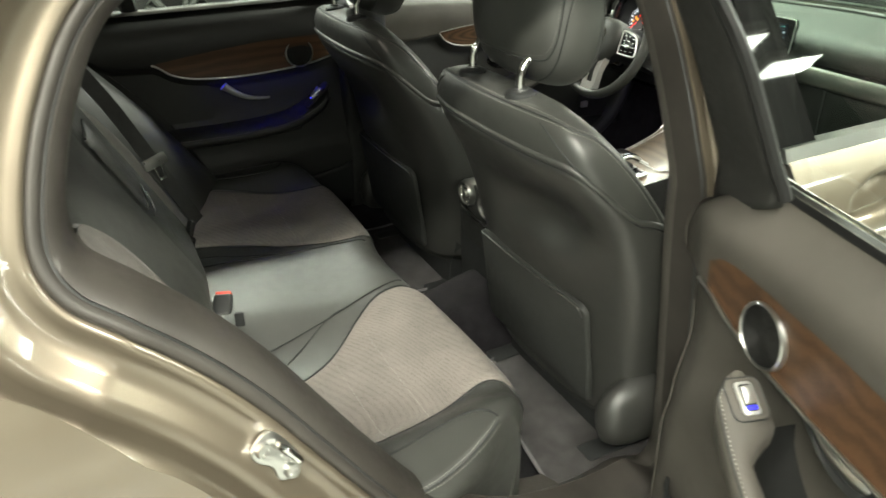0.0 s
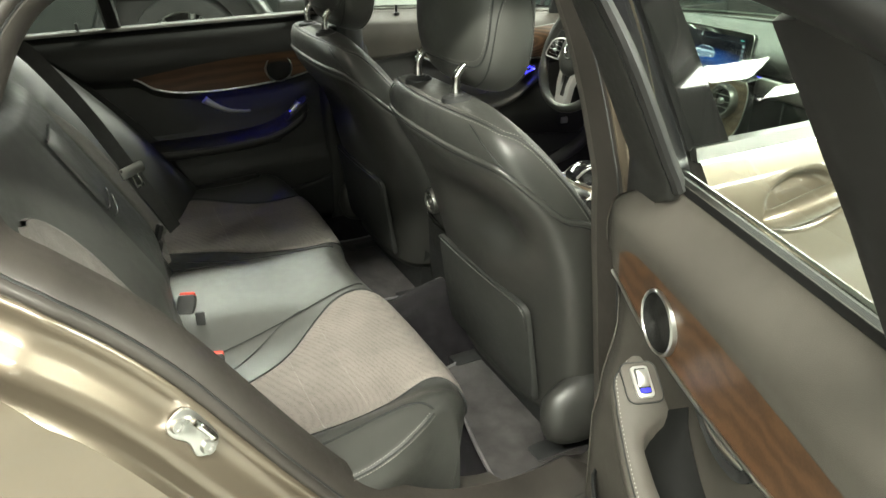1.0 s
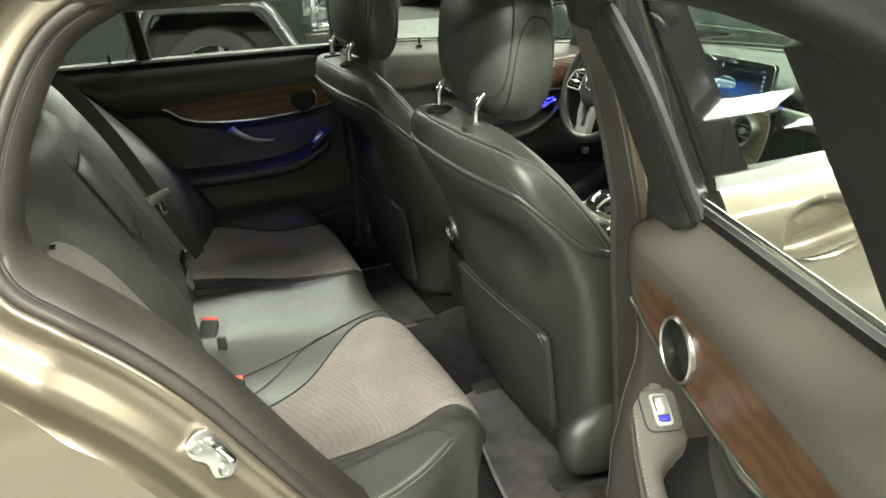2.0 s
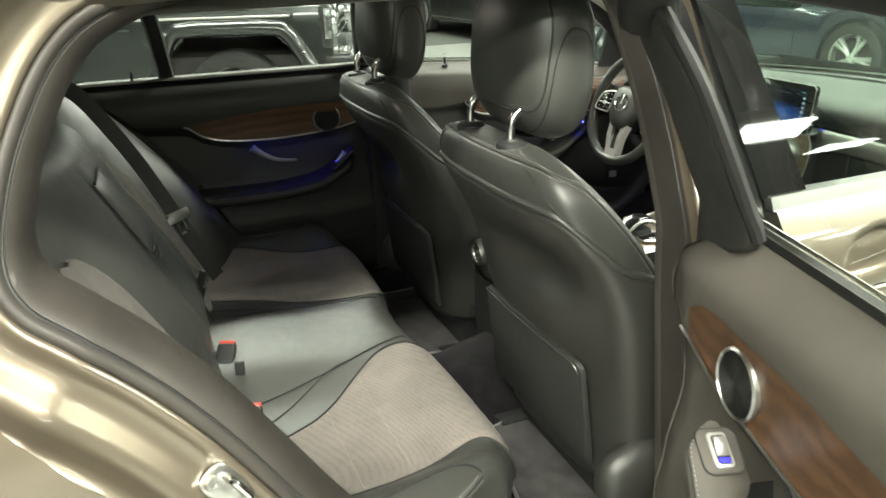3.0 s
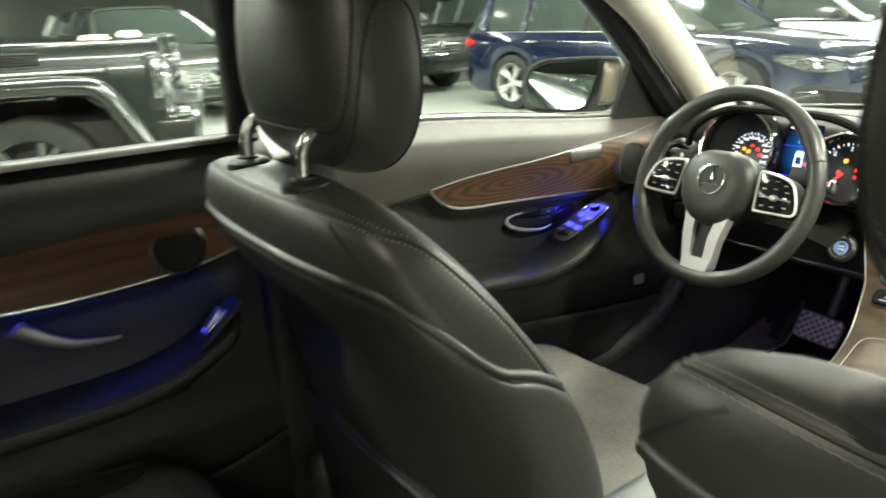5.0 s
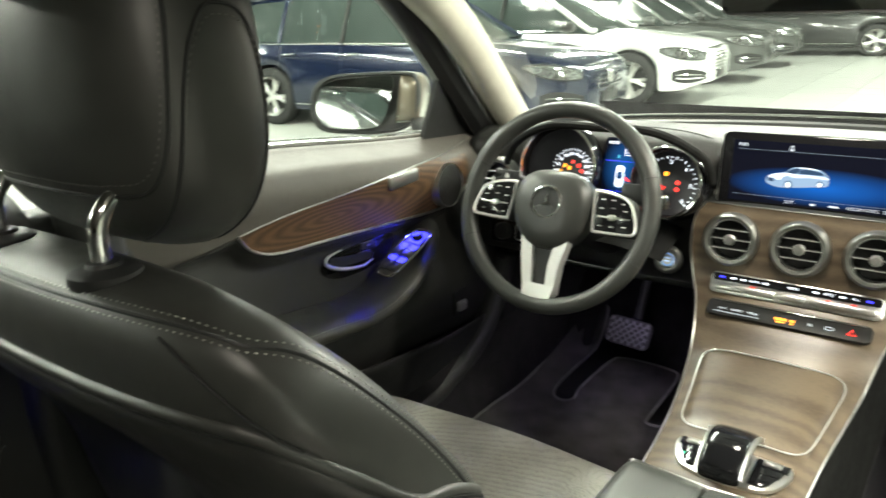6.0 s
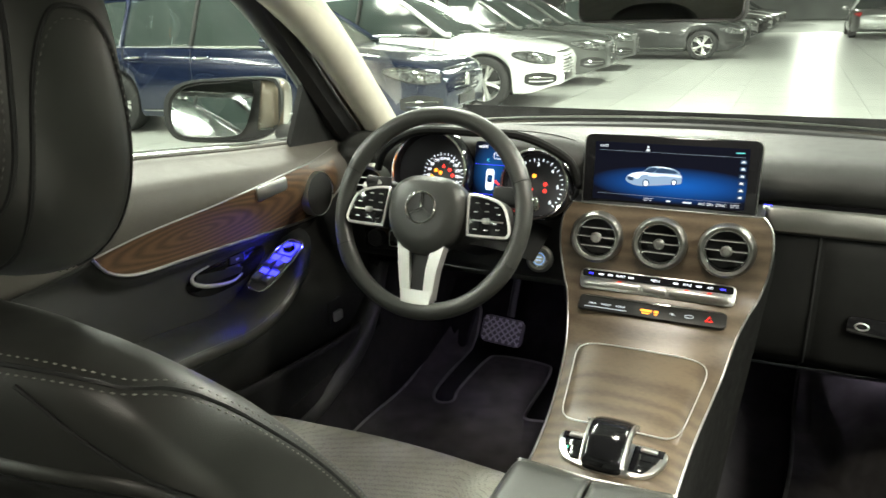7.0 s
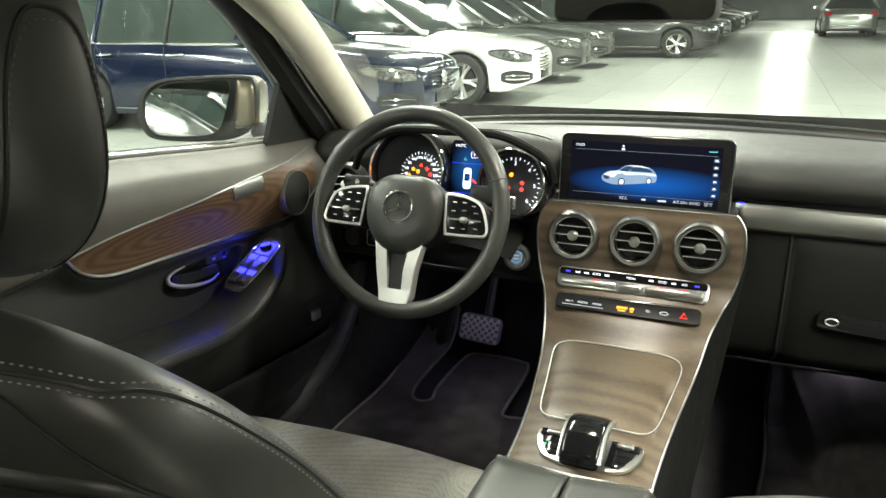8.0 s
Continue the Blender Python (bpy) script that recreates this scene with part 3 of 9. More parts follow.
stk = part("striker_plate", plate([tuple(q.xy) for q in smooth_line([(a_, b_, 0) for a_, b_ in out], 40, True)], 0.006, on(S), 0.002), SATIN, car, "bright metal door striker")
for q0, q1 in (((-0.008, -0.020), (-0.008, 0.016)),):
    part("striker_loop", tube([S @ Vector(q) for q in smooth_line([(q0[0], q0[1], 0.004), (q0[0], q0[1], 0.020), (q0[0] - 0.001, q0[1] + 0.006, 0.028), (q1[0] - 0.001, q1[1] - 0.006, 0.028), (q1[0], q1[1], 0.020), (q1[0], q1[1], 0.004)], 26)], 0.0048, 8), CHROME, stk)
for q in ((0.004, 0.026), (0.006, -0.027)):
    part("striker_bolt", lathe([(0.0, 0.005), (0.004, 0.005), (0.0055, 0.009), (0.0085, 0.009), (0.0095, 0.004), (0.0095, 0.0)], 14, S @ Matrix.Translation((q[0], q[1], 0.005))), SATIN, stk)

# windscreen
def screen(u, v):
    x = -0.70 + 1.40 * u
    k = 1 - 0.16 * v
    y = 0.74 - 0.86 * v - 0.13 * (2 * u - 1) ** 2 * (1 - 0.3 * v)
    z = 0.975 + 0.385 * v + 0.03 * math.sin(math.pi * v) - 0.02 * (2 * u - 1) ** 2
    return Vector((x * k, y, z))


ws = part("windscreen", sheet(screen, span(0, 1, 24), span(0, 1, 16)), GLASS, car, "clear windscreen")
ws.visible_shadow = False
part("windscreen_header", tube([screen(u, 0.97) for u in span(0.02, 0.98, 20)], 0.03, 8), WHITE_TRIM, car)
part("cowl", tube([screen(u, 0.0) + Vector((0, -0.02, -0.004)) for u in span(0.0, 1.0, 24)], 0.014, 8), HARD, car, "black windscreen base strip")
part("cowl_edge", tube([screen(u, 0.0) + Vector((0, 0.03, 0.016)) for u in span(0.03, 0.97, 24)], 0.003, 6), SATIN, car)

# wheels of the car, mostly hidden
TYRE = mat("tyre_rubber", (0.022, 0.022, 0.022), 0.75, spec=0.3, var=0.25, vscale=20, bump=0.3, bscale=200)
RIM = mat("silver_alloy", (0.66, 0.66, 0.64), 0.32, 0.8, var=0.06)
COVER = mat("satin_black_seat_cover", (0.030, 0.030, 0.0275), 0.42, spec=0.85, var=0.14, vscale=7, bump=0.15, bscale=1500)
RIM_DARK = mat("dark_wheel_well", (0.02, 0.02, 0.02), 0.7)


def tread_profile(R, w):
    return [(R * 0.70, -w / 2), (R * 0.90, -w * 0.52), (R * 0.975, -w * 0.46), (R, -w * 0.36), (R, w * 0.36), (R * 0.975, w * 0.46), (R * 0.90, w * 0.52), (R * 0.70, w / 2)]


def wheel(parent, at, side, R=0.33, w=0.22, spokes=5, name="wheel", rim_mat=None, double=True, turn=0.0):
    """A wheel with its axle along x; side +1 shows its face to +x."""
    M = Matrix.Translation(at) @ Matrix.Rotation(radians(turn), 4, "Z") @ Matrix.Rotation(radians(90 * side), 4, "Y")
    n = 36
    rings = [[M @ Vector((r * math.cos(2 * math.pi * k / n), r * math.sin(2 * math.pi * k / n), h)) for k in range(n)] for r, h in tread_profile(R, w)]
    tyre_bm = loft(rings + [rings[0]], caps=False)
    wh = part(name, tyre_bm, TYRE, parent)
    rim_mat = rim_mat or RIM
    rr = R * 0.72
    bm = lathe([(rr * 0.93, -w * 0.3), (rr * 0.93, w * 0.40), (rr, w * 0.47), (rr * 1.02, w * 0.44), (rr * 1.0, w * 0.3), (rr * 0.98, -w * 0.3)], n, M)
    part("rim", bm, rim_mat, wh)
    part("brake_disc", lathe([(0.0, w * 0.05), (rr * 0.7, w * 0.05), (rr * 0.7, w * 0.0), (0, 0)], 24, M), RIM_DARK, wh)
    bms = []
    for k in range(spokes):
        for off in ((-0.13, 0.13) if double else (0,)):
            a = 2 * math.pi * k / spokes + 0.2
            pts = []
            for t in span(0, 1, 6):
                r = rr * (0.12 + 0.84 * t)
                aa = a + off * (0.55 + 0.75 * t)
                pts.append(M @ Vector((r * math.cos(aa), r * math.sin(aa), w * (0.40 - 0.10 * math.sin(math.pi * t) + 0.02 * t))))
            bms.append(tube(pts, [rr * (0.075 + 0.02 * t) * (1.0 if double else 1.5) for t in span(0, 1, 6)], 6))
    bms.append(lathe([(0, w * 0.45), (rr * 0.16, w * 0.44), (rr * 0.2, w * 0.38), (rr * 0.2, w * 0.2)], 20, M))
    part("spokes", join(*bms), rim_mat, wh)
    return wh


for sx in (1, -1):
    wheel(car, (sx * 0.77, -1.92, 0.33), sx)
    wheel(car, (sx * 0.77, 1.05, 0.33), sx)

# roof lamp units, and the trim that closes the rear corners
for cy_, nm_ in ((-0.09, "front"), (-1.05, "rear")):
    rl = thing("roof_lamp", (0, cy_, 1.35), "pale roof lamp unit, switched on", "lamp", "roof lamps")
    zc = roof(0, cy_).z - 0.035
    part("housing", rbox((0.16, 0.11, 0.018), Matrix.Translation((0, cy_, zc)), 0.006), WHITE_TRIM, rl)
# left corner darker than the right one, its shade put into the colour
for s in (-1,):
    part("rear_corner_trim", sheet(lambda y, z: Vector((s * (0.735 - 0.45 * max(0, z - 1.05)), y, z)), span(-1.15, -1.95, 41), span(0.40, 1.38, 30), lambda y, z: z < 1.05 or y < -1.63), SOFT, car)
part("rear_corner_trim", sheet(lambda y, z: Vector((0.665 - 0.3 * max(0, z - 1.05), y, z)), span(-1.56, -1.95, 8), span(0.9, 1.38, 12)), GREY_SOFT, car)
part("boot_wall", sheet(lambda x, z: Vector((x, -2.2, z)), span(-0.7, 0.7, 6), span(0.3, 1.3, 6)), CARPET, car)

# ---- front seats ----
BACK_Z = [0.42, 0.50, 0.60, 0.70, 0.80, 0.88, 0.95, 1.00, 1.035, 1.06, 1.074, 1.08]
BACK_YB = [-0.705, -0.715, -0.725, -0.743, -0.768, -0.799, -0.836, -0.864, -0.868, -0.865, -0.858, -0.838]
BACK_YF = [-0.508, -0.508, -0.515, -0.535, -0.580, -0.628, -0.684, -0.728, -0.765, -0.790, -0.803, -0.815]
BACK_W = [0.225, 0.247, 0.262, 0.276, 0.286, 0.284, 0.279, 0.268, 0.250, 0.218, 0.165, 0.070]


def key(zs, vals, z):
    return interp(list(zip(zs, vals)), z)


def back_point(a, z, cx, grow=0.0):
    """The surface of a front backrest: a runs round it (0 right, 90 front, 180 left, 270 back), z up."""
    w, yb, yf = key(BACK_Z, BACK_W, z) + grow, key(BACK_Z, BACK_YB, z) - grow, key(BACK_Z, BACK_YF, z) + grow
    c, s = math.cos(a), math.sin(a)
    n = 2 / 3.6
    x = w * math.copysign(abs(c) ** n, c)
    t = math.copysign(abs(s) ** n, s)
    y = (yb + yf) / 2 + (yf - yb) / 2 * t
    k = abs(x) / w
    if t > 0:
        y -= 0.055 * t * (1 - k**3) * sstep(1.05, 0.9, z)
    else:
        y -= 0.012 * (-t) * (1 - k * k)
        y += 0.048 * (-t) * math.exp(-(abs((x - math.copysign(0.07, cx)) / 0.135) ** 2.6) - abs((z - 0.850 - 0.12 * (x - math.copysign(0.07, cx))) / 0.062) ** 2.6)
    if cx > 0 > x:
        x *= 0.95 - 0.08 * sstep(0.70, 0.98, z)
    return Vector((cx + x, y, z))


def fine_z(n, z0=0.42, z1=1.08):
    return span(z0, z1, n)


def surface_line(pairs, cx, n, grow=0.001):
    """A line over the backrest through (degrees round, height) pairs."""
    return [back_point(radians(p.x), p.y, cx, grow) for p in smooth_line([(a, z, 0) for a, z in pairs], n)]


def head_point(a, v, cx, grow=0.0):
    """The surface of a headrest; v from 0 (bottom) to 1 (top)."""
    v = min(0.996, max(0.004, v))
    z = 1.100 + 0.250 * v
    e = (1 - abs(2 * v - 1) ** 2.9) ** (1 / 2.9)
    w = (0.148 - 0.012 * v) * e + grow
    half = (0.066 + 0.006 * math.sin(math.pi * v)) * e + grow
    c, s = math.cos(a), math.sin(a)
    n = 2 / 2.9
    x = w * math.copysign(abs(c) ** n, c)
    y = -0.785 + 0.015 * v + half * math.copysign(abs(s) ** n, s) + 0.018 * (abs(x) / 0.15) ** 2
    z -= 0.042 * (1 - v) * sstep(-0.86, -0.71, y)
    return Vector((cx + x, y, z))


def laid(pts, skin, rounds=30):
    """Evens a line out and lays it back on a surface; gives its points and the normals there."""
    p = [Vector(q) for q in pts]
    for _ in range(rounds):
        p = [p[0]] + [(a + b * 2 + c) / 4 for a, b, c in zip(p, p[1:], p[2:])] + [p[-1]]
    got = [skin.find_nearest(q) for q in p]
    mid = Vector((math.copysign(0.3735, p[0].x), -0.70, 0.80))
    return [g[0] for g in got], [g[1] if g[1].dot(g[0] - mid) > 0 else -g[1] for g in got]


def front_seat(cx, inner, label):
    seat = thing("car_seat", (cx, -0.5, 0.30), label, "car seat", "front seats")
    A = [2 * math.pi * k / 72 for k in range(72)]
    zs = fine_z(58, 0.42, 1.072) + [1.076, 1.0795]
    hull = loft([[back_point(a, z, cx) for a in A] for z in zs])
    bmesh.ops.recalc_face_normals(hull, faces=hull.faces)
    hull.normal_update()
    skin = BVHTree.FromBMesh(hull)
    back = part("backrest", hull, LEATHER, seat, smooth=75)
    # hard rear cover with its raised rim
    cov = [radians(a) for a in span(166, 374, 80)]
    top = lambda a: interp([(0, 1.000), (45, 0.996), (60, 0.984), (75, 0.945), (85, 0.905), (95, 0.878), (104, 0.858)], abs(math.degrees(a) - 270))
    rings = []
    for v in span(0, 1, 44):
        rings.append([back_point(a, 0.43 + (top(a) - 0.43) * v, cx, 0.0030 - 0.0040 * sstep(0.955, 1.0, v)) for a in cov])
    cover = part("rear_cover", loft(rings, caps=False, closed=False), COVER, back, smooth=70)
    solid(cover, 0.004, 0.0)
    part("cover_gap", tube([back_point(a, top(a) + 0.001, cx, 0.0008) for a in cov], 0.0026, 6), RIM_DARK, back)
    part("leather_roll", tube([back_point(a, top(a) + 0.0085, cx, -0.0005) for a in cov], 0.0055, 8), LEATHER, back, smooth=80)
    # map pocket
    po = []
    for u, v in rrect(0.385, 0.235, 0.02, 6):
        po.append((u, v + 0.578))
    def pk(u, v, h):
        p = back_point(radians(270), v, cx)
        k = abs(u) / 0.25
        return Vector((cx + u, p.y + 0.012 * k * k - 0.004 - h, v))
    part("map_pocket", plate(po, 0.012, pk, 0.006), SOFT, back, "flat map pocket on the back")
    rimpts = [pk(q.x, q.y, 0.0115) for q in smooth_line([(-0.185, 0.688, 0), (0.0, 0.691, 0), (0.15, 0.691, 0), (0.178, 0.683, 0), (0.186, 0.66, 0), (0.187, 0.6, 0), (0.187, 0.48, 0)], 44)]
    part("pocket_piping", tube(rimpts[:27], 0.0013, 6), BRUSHED, back)
    part("pocket_gap", tube(rimpts[26:], 0.0024, 6), RIM_DARK, back)
    # seams with double stitching along the shoulder
    for s in (1, -1):
        ang = (lambda a: a) if s > 0 else (lambda a: 180 - a)
        line = [(ang(268), 1.0705), (ang(300), 1.0695), (ang(333), 1.0660), (ang(350), 1.058), (ang(362), 1.048), (ang(369), 1.026), (ang(371), 0.993), (ang(372), 0.955), (ang(371), 0.91), (ang(369), 0.85), (ang(366), 0.78), (ang(363), 0.68)]
        seam, normals = laid(surface_line(line, cx, 160, 0.0), skin)
        part("seam", tube([p - n * 0.0004 for p, n in zip(seam, normals)], 0.0018, 6), HARD, back)
        for d in (0.0052, -0.0052):
            row = [p + n.cross(seam[min(i + 1, len(seam) - 1)] - seam[max(i - 1, 0)]).normalized() * d for i, (p, n) in enumerate(zip(seam, normals))]
            part("stitching", stitches([p + n * 0.0011 for p, n in zip(*laid(row, skin, 0))]), STITCH, back)
        part("seam", tube(surface_line([(ang(310), 1.059), (ang(319), 1.030), (ang(330), 1.004), (ang(337), 0.988)], cx, 40, 0.0004), 0.0014, 6), HARD, back)
    # cushion
    def cush(u, v):
        # u across, v along the profile from the rear over the front edge down
        x = 0.262 * u
        prof = smooth_line([(-0.64, 0.515, 0), (-0.50, 0.520, 0), (-0.35, 0.54, 0), (-0.22, 0.562, 0), (-0.155, 0.562, 0), (-0.125, 0.535, 0), (-0.125, 0.48, 0), (-0.16, 0.42, 0)], 41)
        q = prof[round(v * 40)]
        k = abs(u)
        z = q.y - 0.012 * (1 - k**2) + 0.034 * sstep(0.55, 0.85, k) * sstep(-0.12, -0.25, q.x) - 0.11 * sstep(0.88, 1.0, k) ** 2 * 1.0
        return Vector((cx + x * (1 - 0.04 * sstep(-0.35, -0.12, q.x)), q.x - 0.04 * k * k * sstep(-0.4, -0.12, q.x), z))
    cu = part("cushion", sheet(cush, span(-1, 1, 49), span(0, 1, 41)), LEATHER, seat, smooth=75)
    part("cushion_cloth", sheet(lambda u, v: cush(u, v) + Vector((0, 0.0012 * sstep(0.6, 0.8, v), 0.0025)), span(-0.90, 0.90, 45), [k / 40 for k in range(0, 34)]), CLOTH_GREY, cu, "grey knitted cloth middle panel")
    for u in (-0.905, 0.905):
        part("cushion_seam", tube([cush(u, k / 40) + Vector((0, 0, 0.002)) for k in range(0, 36)], 0.0022, 6), HARD, cu)
    part("seat_base", loft([[Vector((cx + x * w, y, z)) for x, y in ((-1, -0.66), (1, -0.66), (1, -0.16), (-1, -0.16))] for w, z in ((0.20, 0.31), (0.21, 0.40), (0.245, 0.47), (0.245, 0.50))]), HARD, seat)
    for s in (1, -1):
        if s * cx > 0:
            # rounded cover over the recliner joint
            rings = []
            for t in span(0.0, 1, 14):
                e = math.sqrt(max(0.0, 1 - (2 * t - 1) ** 2)) ** 0.75
                rings.append([Vector((cx + s * (0.215 + 0.044 * e * math.cos(a) + 0.036), -0.755 + 0.22 * t, 0.468 + 0.010 * t + 0.082 * e * math.sin(a))) for a in [2 * math.pi * k / 16 for k in range(16)]])
            part("side_cover", loft(rings), COVER, seat, smooth=80)
        part("seat_rail", rbox((0.05, 0.62, 0.03), Matrix.Translation((cx + s * 0.19, -0.42, 0.315)), 0.006), HARD, seat)
    # headrest on two chromed posts
    A2 = [2 * math.pi * k / 56 for k in range(56)]
    vs = [0.5 - 0.5 * math.cos(math.pi * k / 30) for k in range(1, 30)]
    vs[0], vs[-1] = 0.004, 0.996
    head = part("headrest", loft([[head_point(a, v, cx) for a in A2] for v in vs]), LEATHER, seat, smooth=75)
    def hl(pairs, n, g=0.001):
        return [head_point(radians(p.x), p.y, cx, g) for p in smooth_line([(a, v, 0) for a, v in pairs], n)]
    rear = [(205, 0.80), (206, 0.45), (214, 0.20), (235, 0.145), (270, 0.14), (305, 0.145), (326, 0.20), (334, 0.45), (335, 0.80), (310, 0.93), (270, 0.945), (230, 0.93), (205, 0.80)]
    part("headrest_seam", tube(hl(rear, 110, 0.0), 0.0018, 6), HARD, head)
    part("headrest_stitching", stitches(hl([(a + (3 if a < 270 else -3) * (abs(a - 270) > 30), v + (0.03 if v < 0.5 else -0.03)) for a, v in rear], 130)), SHADED_THREAD, head)
    for s in (1, -1):
        ang = (lambda a: a) if s > 0 else (lambda a: 180 - a)
        arc = [(ang(336), 0.02), (ang(338), 0.3), (ang(345), 0.55), (ang(358), 0.68), (ang(374), 0.62), (ang(386), 0.38), (ang(388), 0.06)]
        part("headrest_seam", tube(hl(arc, 60, 0.0002), 0.0016, 6), HARD, head)
        part("headrest_stitching", stitches(hl([(a, v - 0.028) for a, v in arc], 70)), SHADED_THREAD, head)
        px = cx + s * 0.08
        pts = smooth_line([(px, -0.842, 1.06), (px, -0.843, 1.098), (px, -0.838, 1.120), (px, -0.818, 1.138), (px, -0.79, 1.150)], 16)
        post = part("headrest_post", tube(pts, 0.0075, 12), CHROME, head, "chromed post")
        part("post_collar", lathe([(0.0, 0.0125), (0.0120, 0.0125), (0.0135, 0.010), (0.021, 0.009), (0.0255, 0.006), (0.0265, 0.001), (0.0255, -0.016)], 24, Matrix.Translation((px, -0.842, 1.0750))), HARD, post)
    return seat


front_seat(-0.372, 1, "black leather driver's seat with grey stitching and chromed headrest posts")
front_seat(0.375, -1, "black leather passenger seat with map pocket and stitched headrest")

# ---- rear bench ----
bench = thing("rear_bench", (0.0, -1.2, 0.36), "black leather rear bench with grey perforated cloth panels", "car seat")


def bench_top(x, y):
    k = abs(x)
    z = 0.548 + (0.012 + 0.022 * sstep(-1.02, -1.26, y)) * math.exp(-((x / 0.165) ** 4))
    z -= 0.018 * math.exp(-(((k - 0.37) / 0.17) ** 4)) * sstep(-0.93, -1.05, y)
    z += 0.046 * sstep(0.525, 0.628, k) * sstep(-0.88, -0.98, y) - 0.012 * sstep(0.635, 0.72, k)
    return z + 0.014 * sstep(-1.15, -0.95, y)


def bench_front(x):
    return interp([(0.0, -0.905), (0.10, -0.898), (0.20, -0.878), (0.45, -0.870), (0.54, -0.876), (0.61, -0.902), (0.66, -0.940), (0.72, -1.0)], abs(x))


def bench_rim(y):
    return interp([(-1.40, 0.735), (-1.162, 0.722), (-1.08, 0.702), (-1.02, 0.676), (-0.985, 0.656), (-0.93, 0.640), (-0.86, 0.634)], y)


def bench_point(x, v):
    """v from 0 at the back to 1 at the foot of the front roll; past 0.66 the side falls away under the rim."""
    k = abs(x)
    front = bench_front(min(k, 0.66))
    yt = front - 0.055
    a = max(v - 0.7, 0.0) / 0.3
    b = min(a / 0.5, 1.0) * math.pi / 2
    down = max(a - 0.5, 0.0) / 0.5
    y = -1.40 + (yt + 1.40) * min(v / 0.7, 1.0) + 0.055 * math.sin(b) - 0.03 * down
    if k > 0.5:
        rim = bench_rim(y)
        side = max(k - 0.66, 0.0) / 0.03
        k = 0.5 + (min(k, 0.66) - 0.5) / 0.16 * (rim - 0.5)
        k += 0.006 * math.sin(min(side, 0.5) * math.pi) - max(side - 0.4, 0.0) / 0.6 * max(rim - 0.640, 0.0)
    else:
        side = 0.0
    z = bench_top(k, min(y, yt)) - 0.07 * (1 - math.cos(b))
    z -= (z - 0.33) * down
    z -= (z - 0.36) * side**1.6
    return Vector((k if x >= 0 else -k, y, z))


XS = span(-0.69, -0.66, 9)[:-1] + span(-0.66, 0.66, 105) + span(0.66, 0.69, 9)[1:]
VS = span(0, 1, 60)
cushion = part("cushion", sheet(bench_point, XS, VS), LEATHER, bench, "black leather seat cushion", smooth=75)
for s in (1, -1):
    def pan(u, v):
        v_ = 0.02 + v * 0.84
        y = bench_point(s * 0.35, v_).y
        inner = interp([(-1.40, 0.38), (-1.246, 0.325), (-1.167, 0.283), (-1.067, 0.195), (-1.0, 0.150), (-0.94, 0.135), (-0.90, 0.150), (-0.87, 0.200)], y)
        outer = interp([(-1.40, 0.582), (-1.19, 0.566), (-1.09, 0.549), (-0.994, 0.531), (-0.935, 0.520), (-0.90, 0.538), (-0.868, 0.580)], y)
        x = s * ((inner + outer) / 2 + (outer - inner) / 2 * u)
        p = bench_point(x, v_)
        return p + Vector((0, 0.003 * sstep(0.8, 1, v), 0.004 - 0.006 * sstep(0.93, 1.0, abs(u))))
    part("cloth_panel", sheet(pan, span(-1, 1, 29), span(0, 1, 50)), CLOTH, cushion, "grey perforated cloth")
    for uu in (-1, 1):
        part("cushion_seam", tube([pan(uu, v) + Vector((0, 0, 0.002)) for v in span(0, 1, 50)], 0.0022, 6), HARD, cushion)
    for vv in (0.405, 0.565):
        part("panel_stitching", stitches([pan(u, vv) + Vector((0, 0, 0.0006)) for u in span(-0.96, 0.96, 50)], 0.003, 0.002, 0.0005), STITCH, cushion)
    # outer bolster: a seam along its ridge and a twice-stitched rim
    def at(x, y):
        yt = bench_front(min(x, 0.66)) - 0.055
        v = 0.7 * (y + 1.40) / (yt + 1.40)
        if v > 0.7:
            v = 0.7 + 0.15 * math.asin(min((y - yt) / 0.055, 1.0)) / (math.pi / 2)
        u = x if x < 0.5 else 0.5 + 0.16 * (x - 0.5) / (bench_rim(y) - 0.5)
        return bench_point(s * u, v)
    ridge = [at(x, y) + Vector((0, 0.0005, 0.0006)) for x, y in [(p[0], p[1]) for p in smooth_line([(0.655, -1.30, 0), (0.640, -1.20, 0), (0.624, -1.10, 0), (0.620, -1.04, 0), (0.634, -1.005, 0), (0.652, -0.990, 0)], 50)]]
    part("bolster_seam", tube(ridge, 0.0022, 6), HARD, cushion)
    rim = [bench_point(s * 0.660, v) + Vector((s * 0.0005, 0, 0.001)) for v in span(0.10, 0.70, 60)]
    part("bolster_seam", tube(rim, 0.0016, 6), HARD, cushion)
    for d in (0.005, -0.005):
        part("stitching", stitches([p + Vector((s * d, d * 0.5, 0.0014 - max(d, 0) * 0.3)) for p in rim]), STITCH, cushion)
for s in (1, -1):
    part("cushion_seam", tube([bench_point(s * (0.222 - 0.112 * sstep(-0.1, 1.1, t)), 0.10 + 0.64 * t) + Vector((0, 0, 0.001)) for t in span(0, 1, 50)], 0.0018, 6), HARD, cushion)
    part("cushion_seam", tube([bench_point(s * (0.285 - 0.135 * sstep(0, 1, t)), 0.12 + 0.38 * t) + Vector((0, 0, 0.001)) for t in span(0, 1, 40)], 0.0014, 6), HARD, cushion)


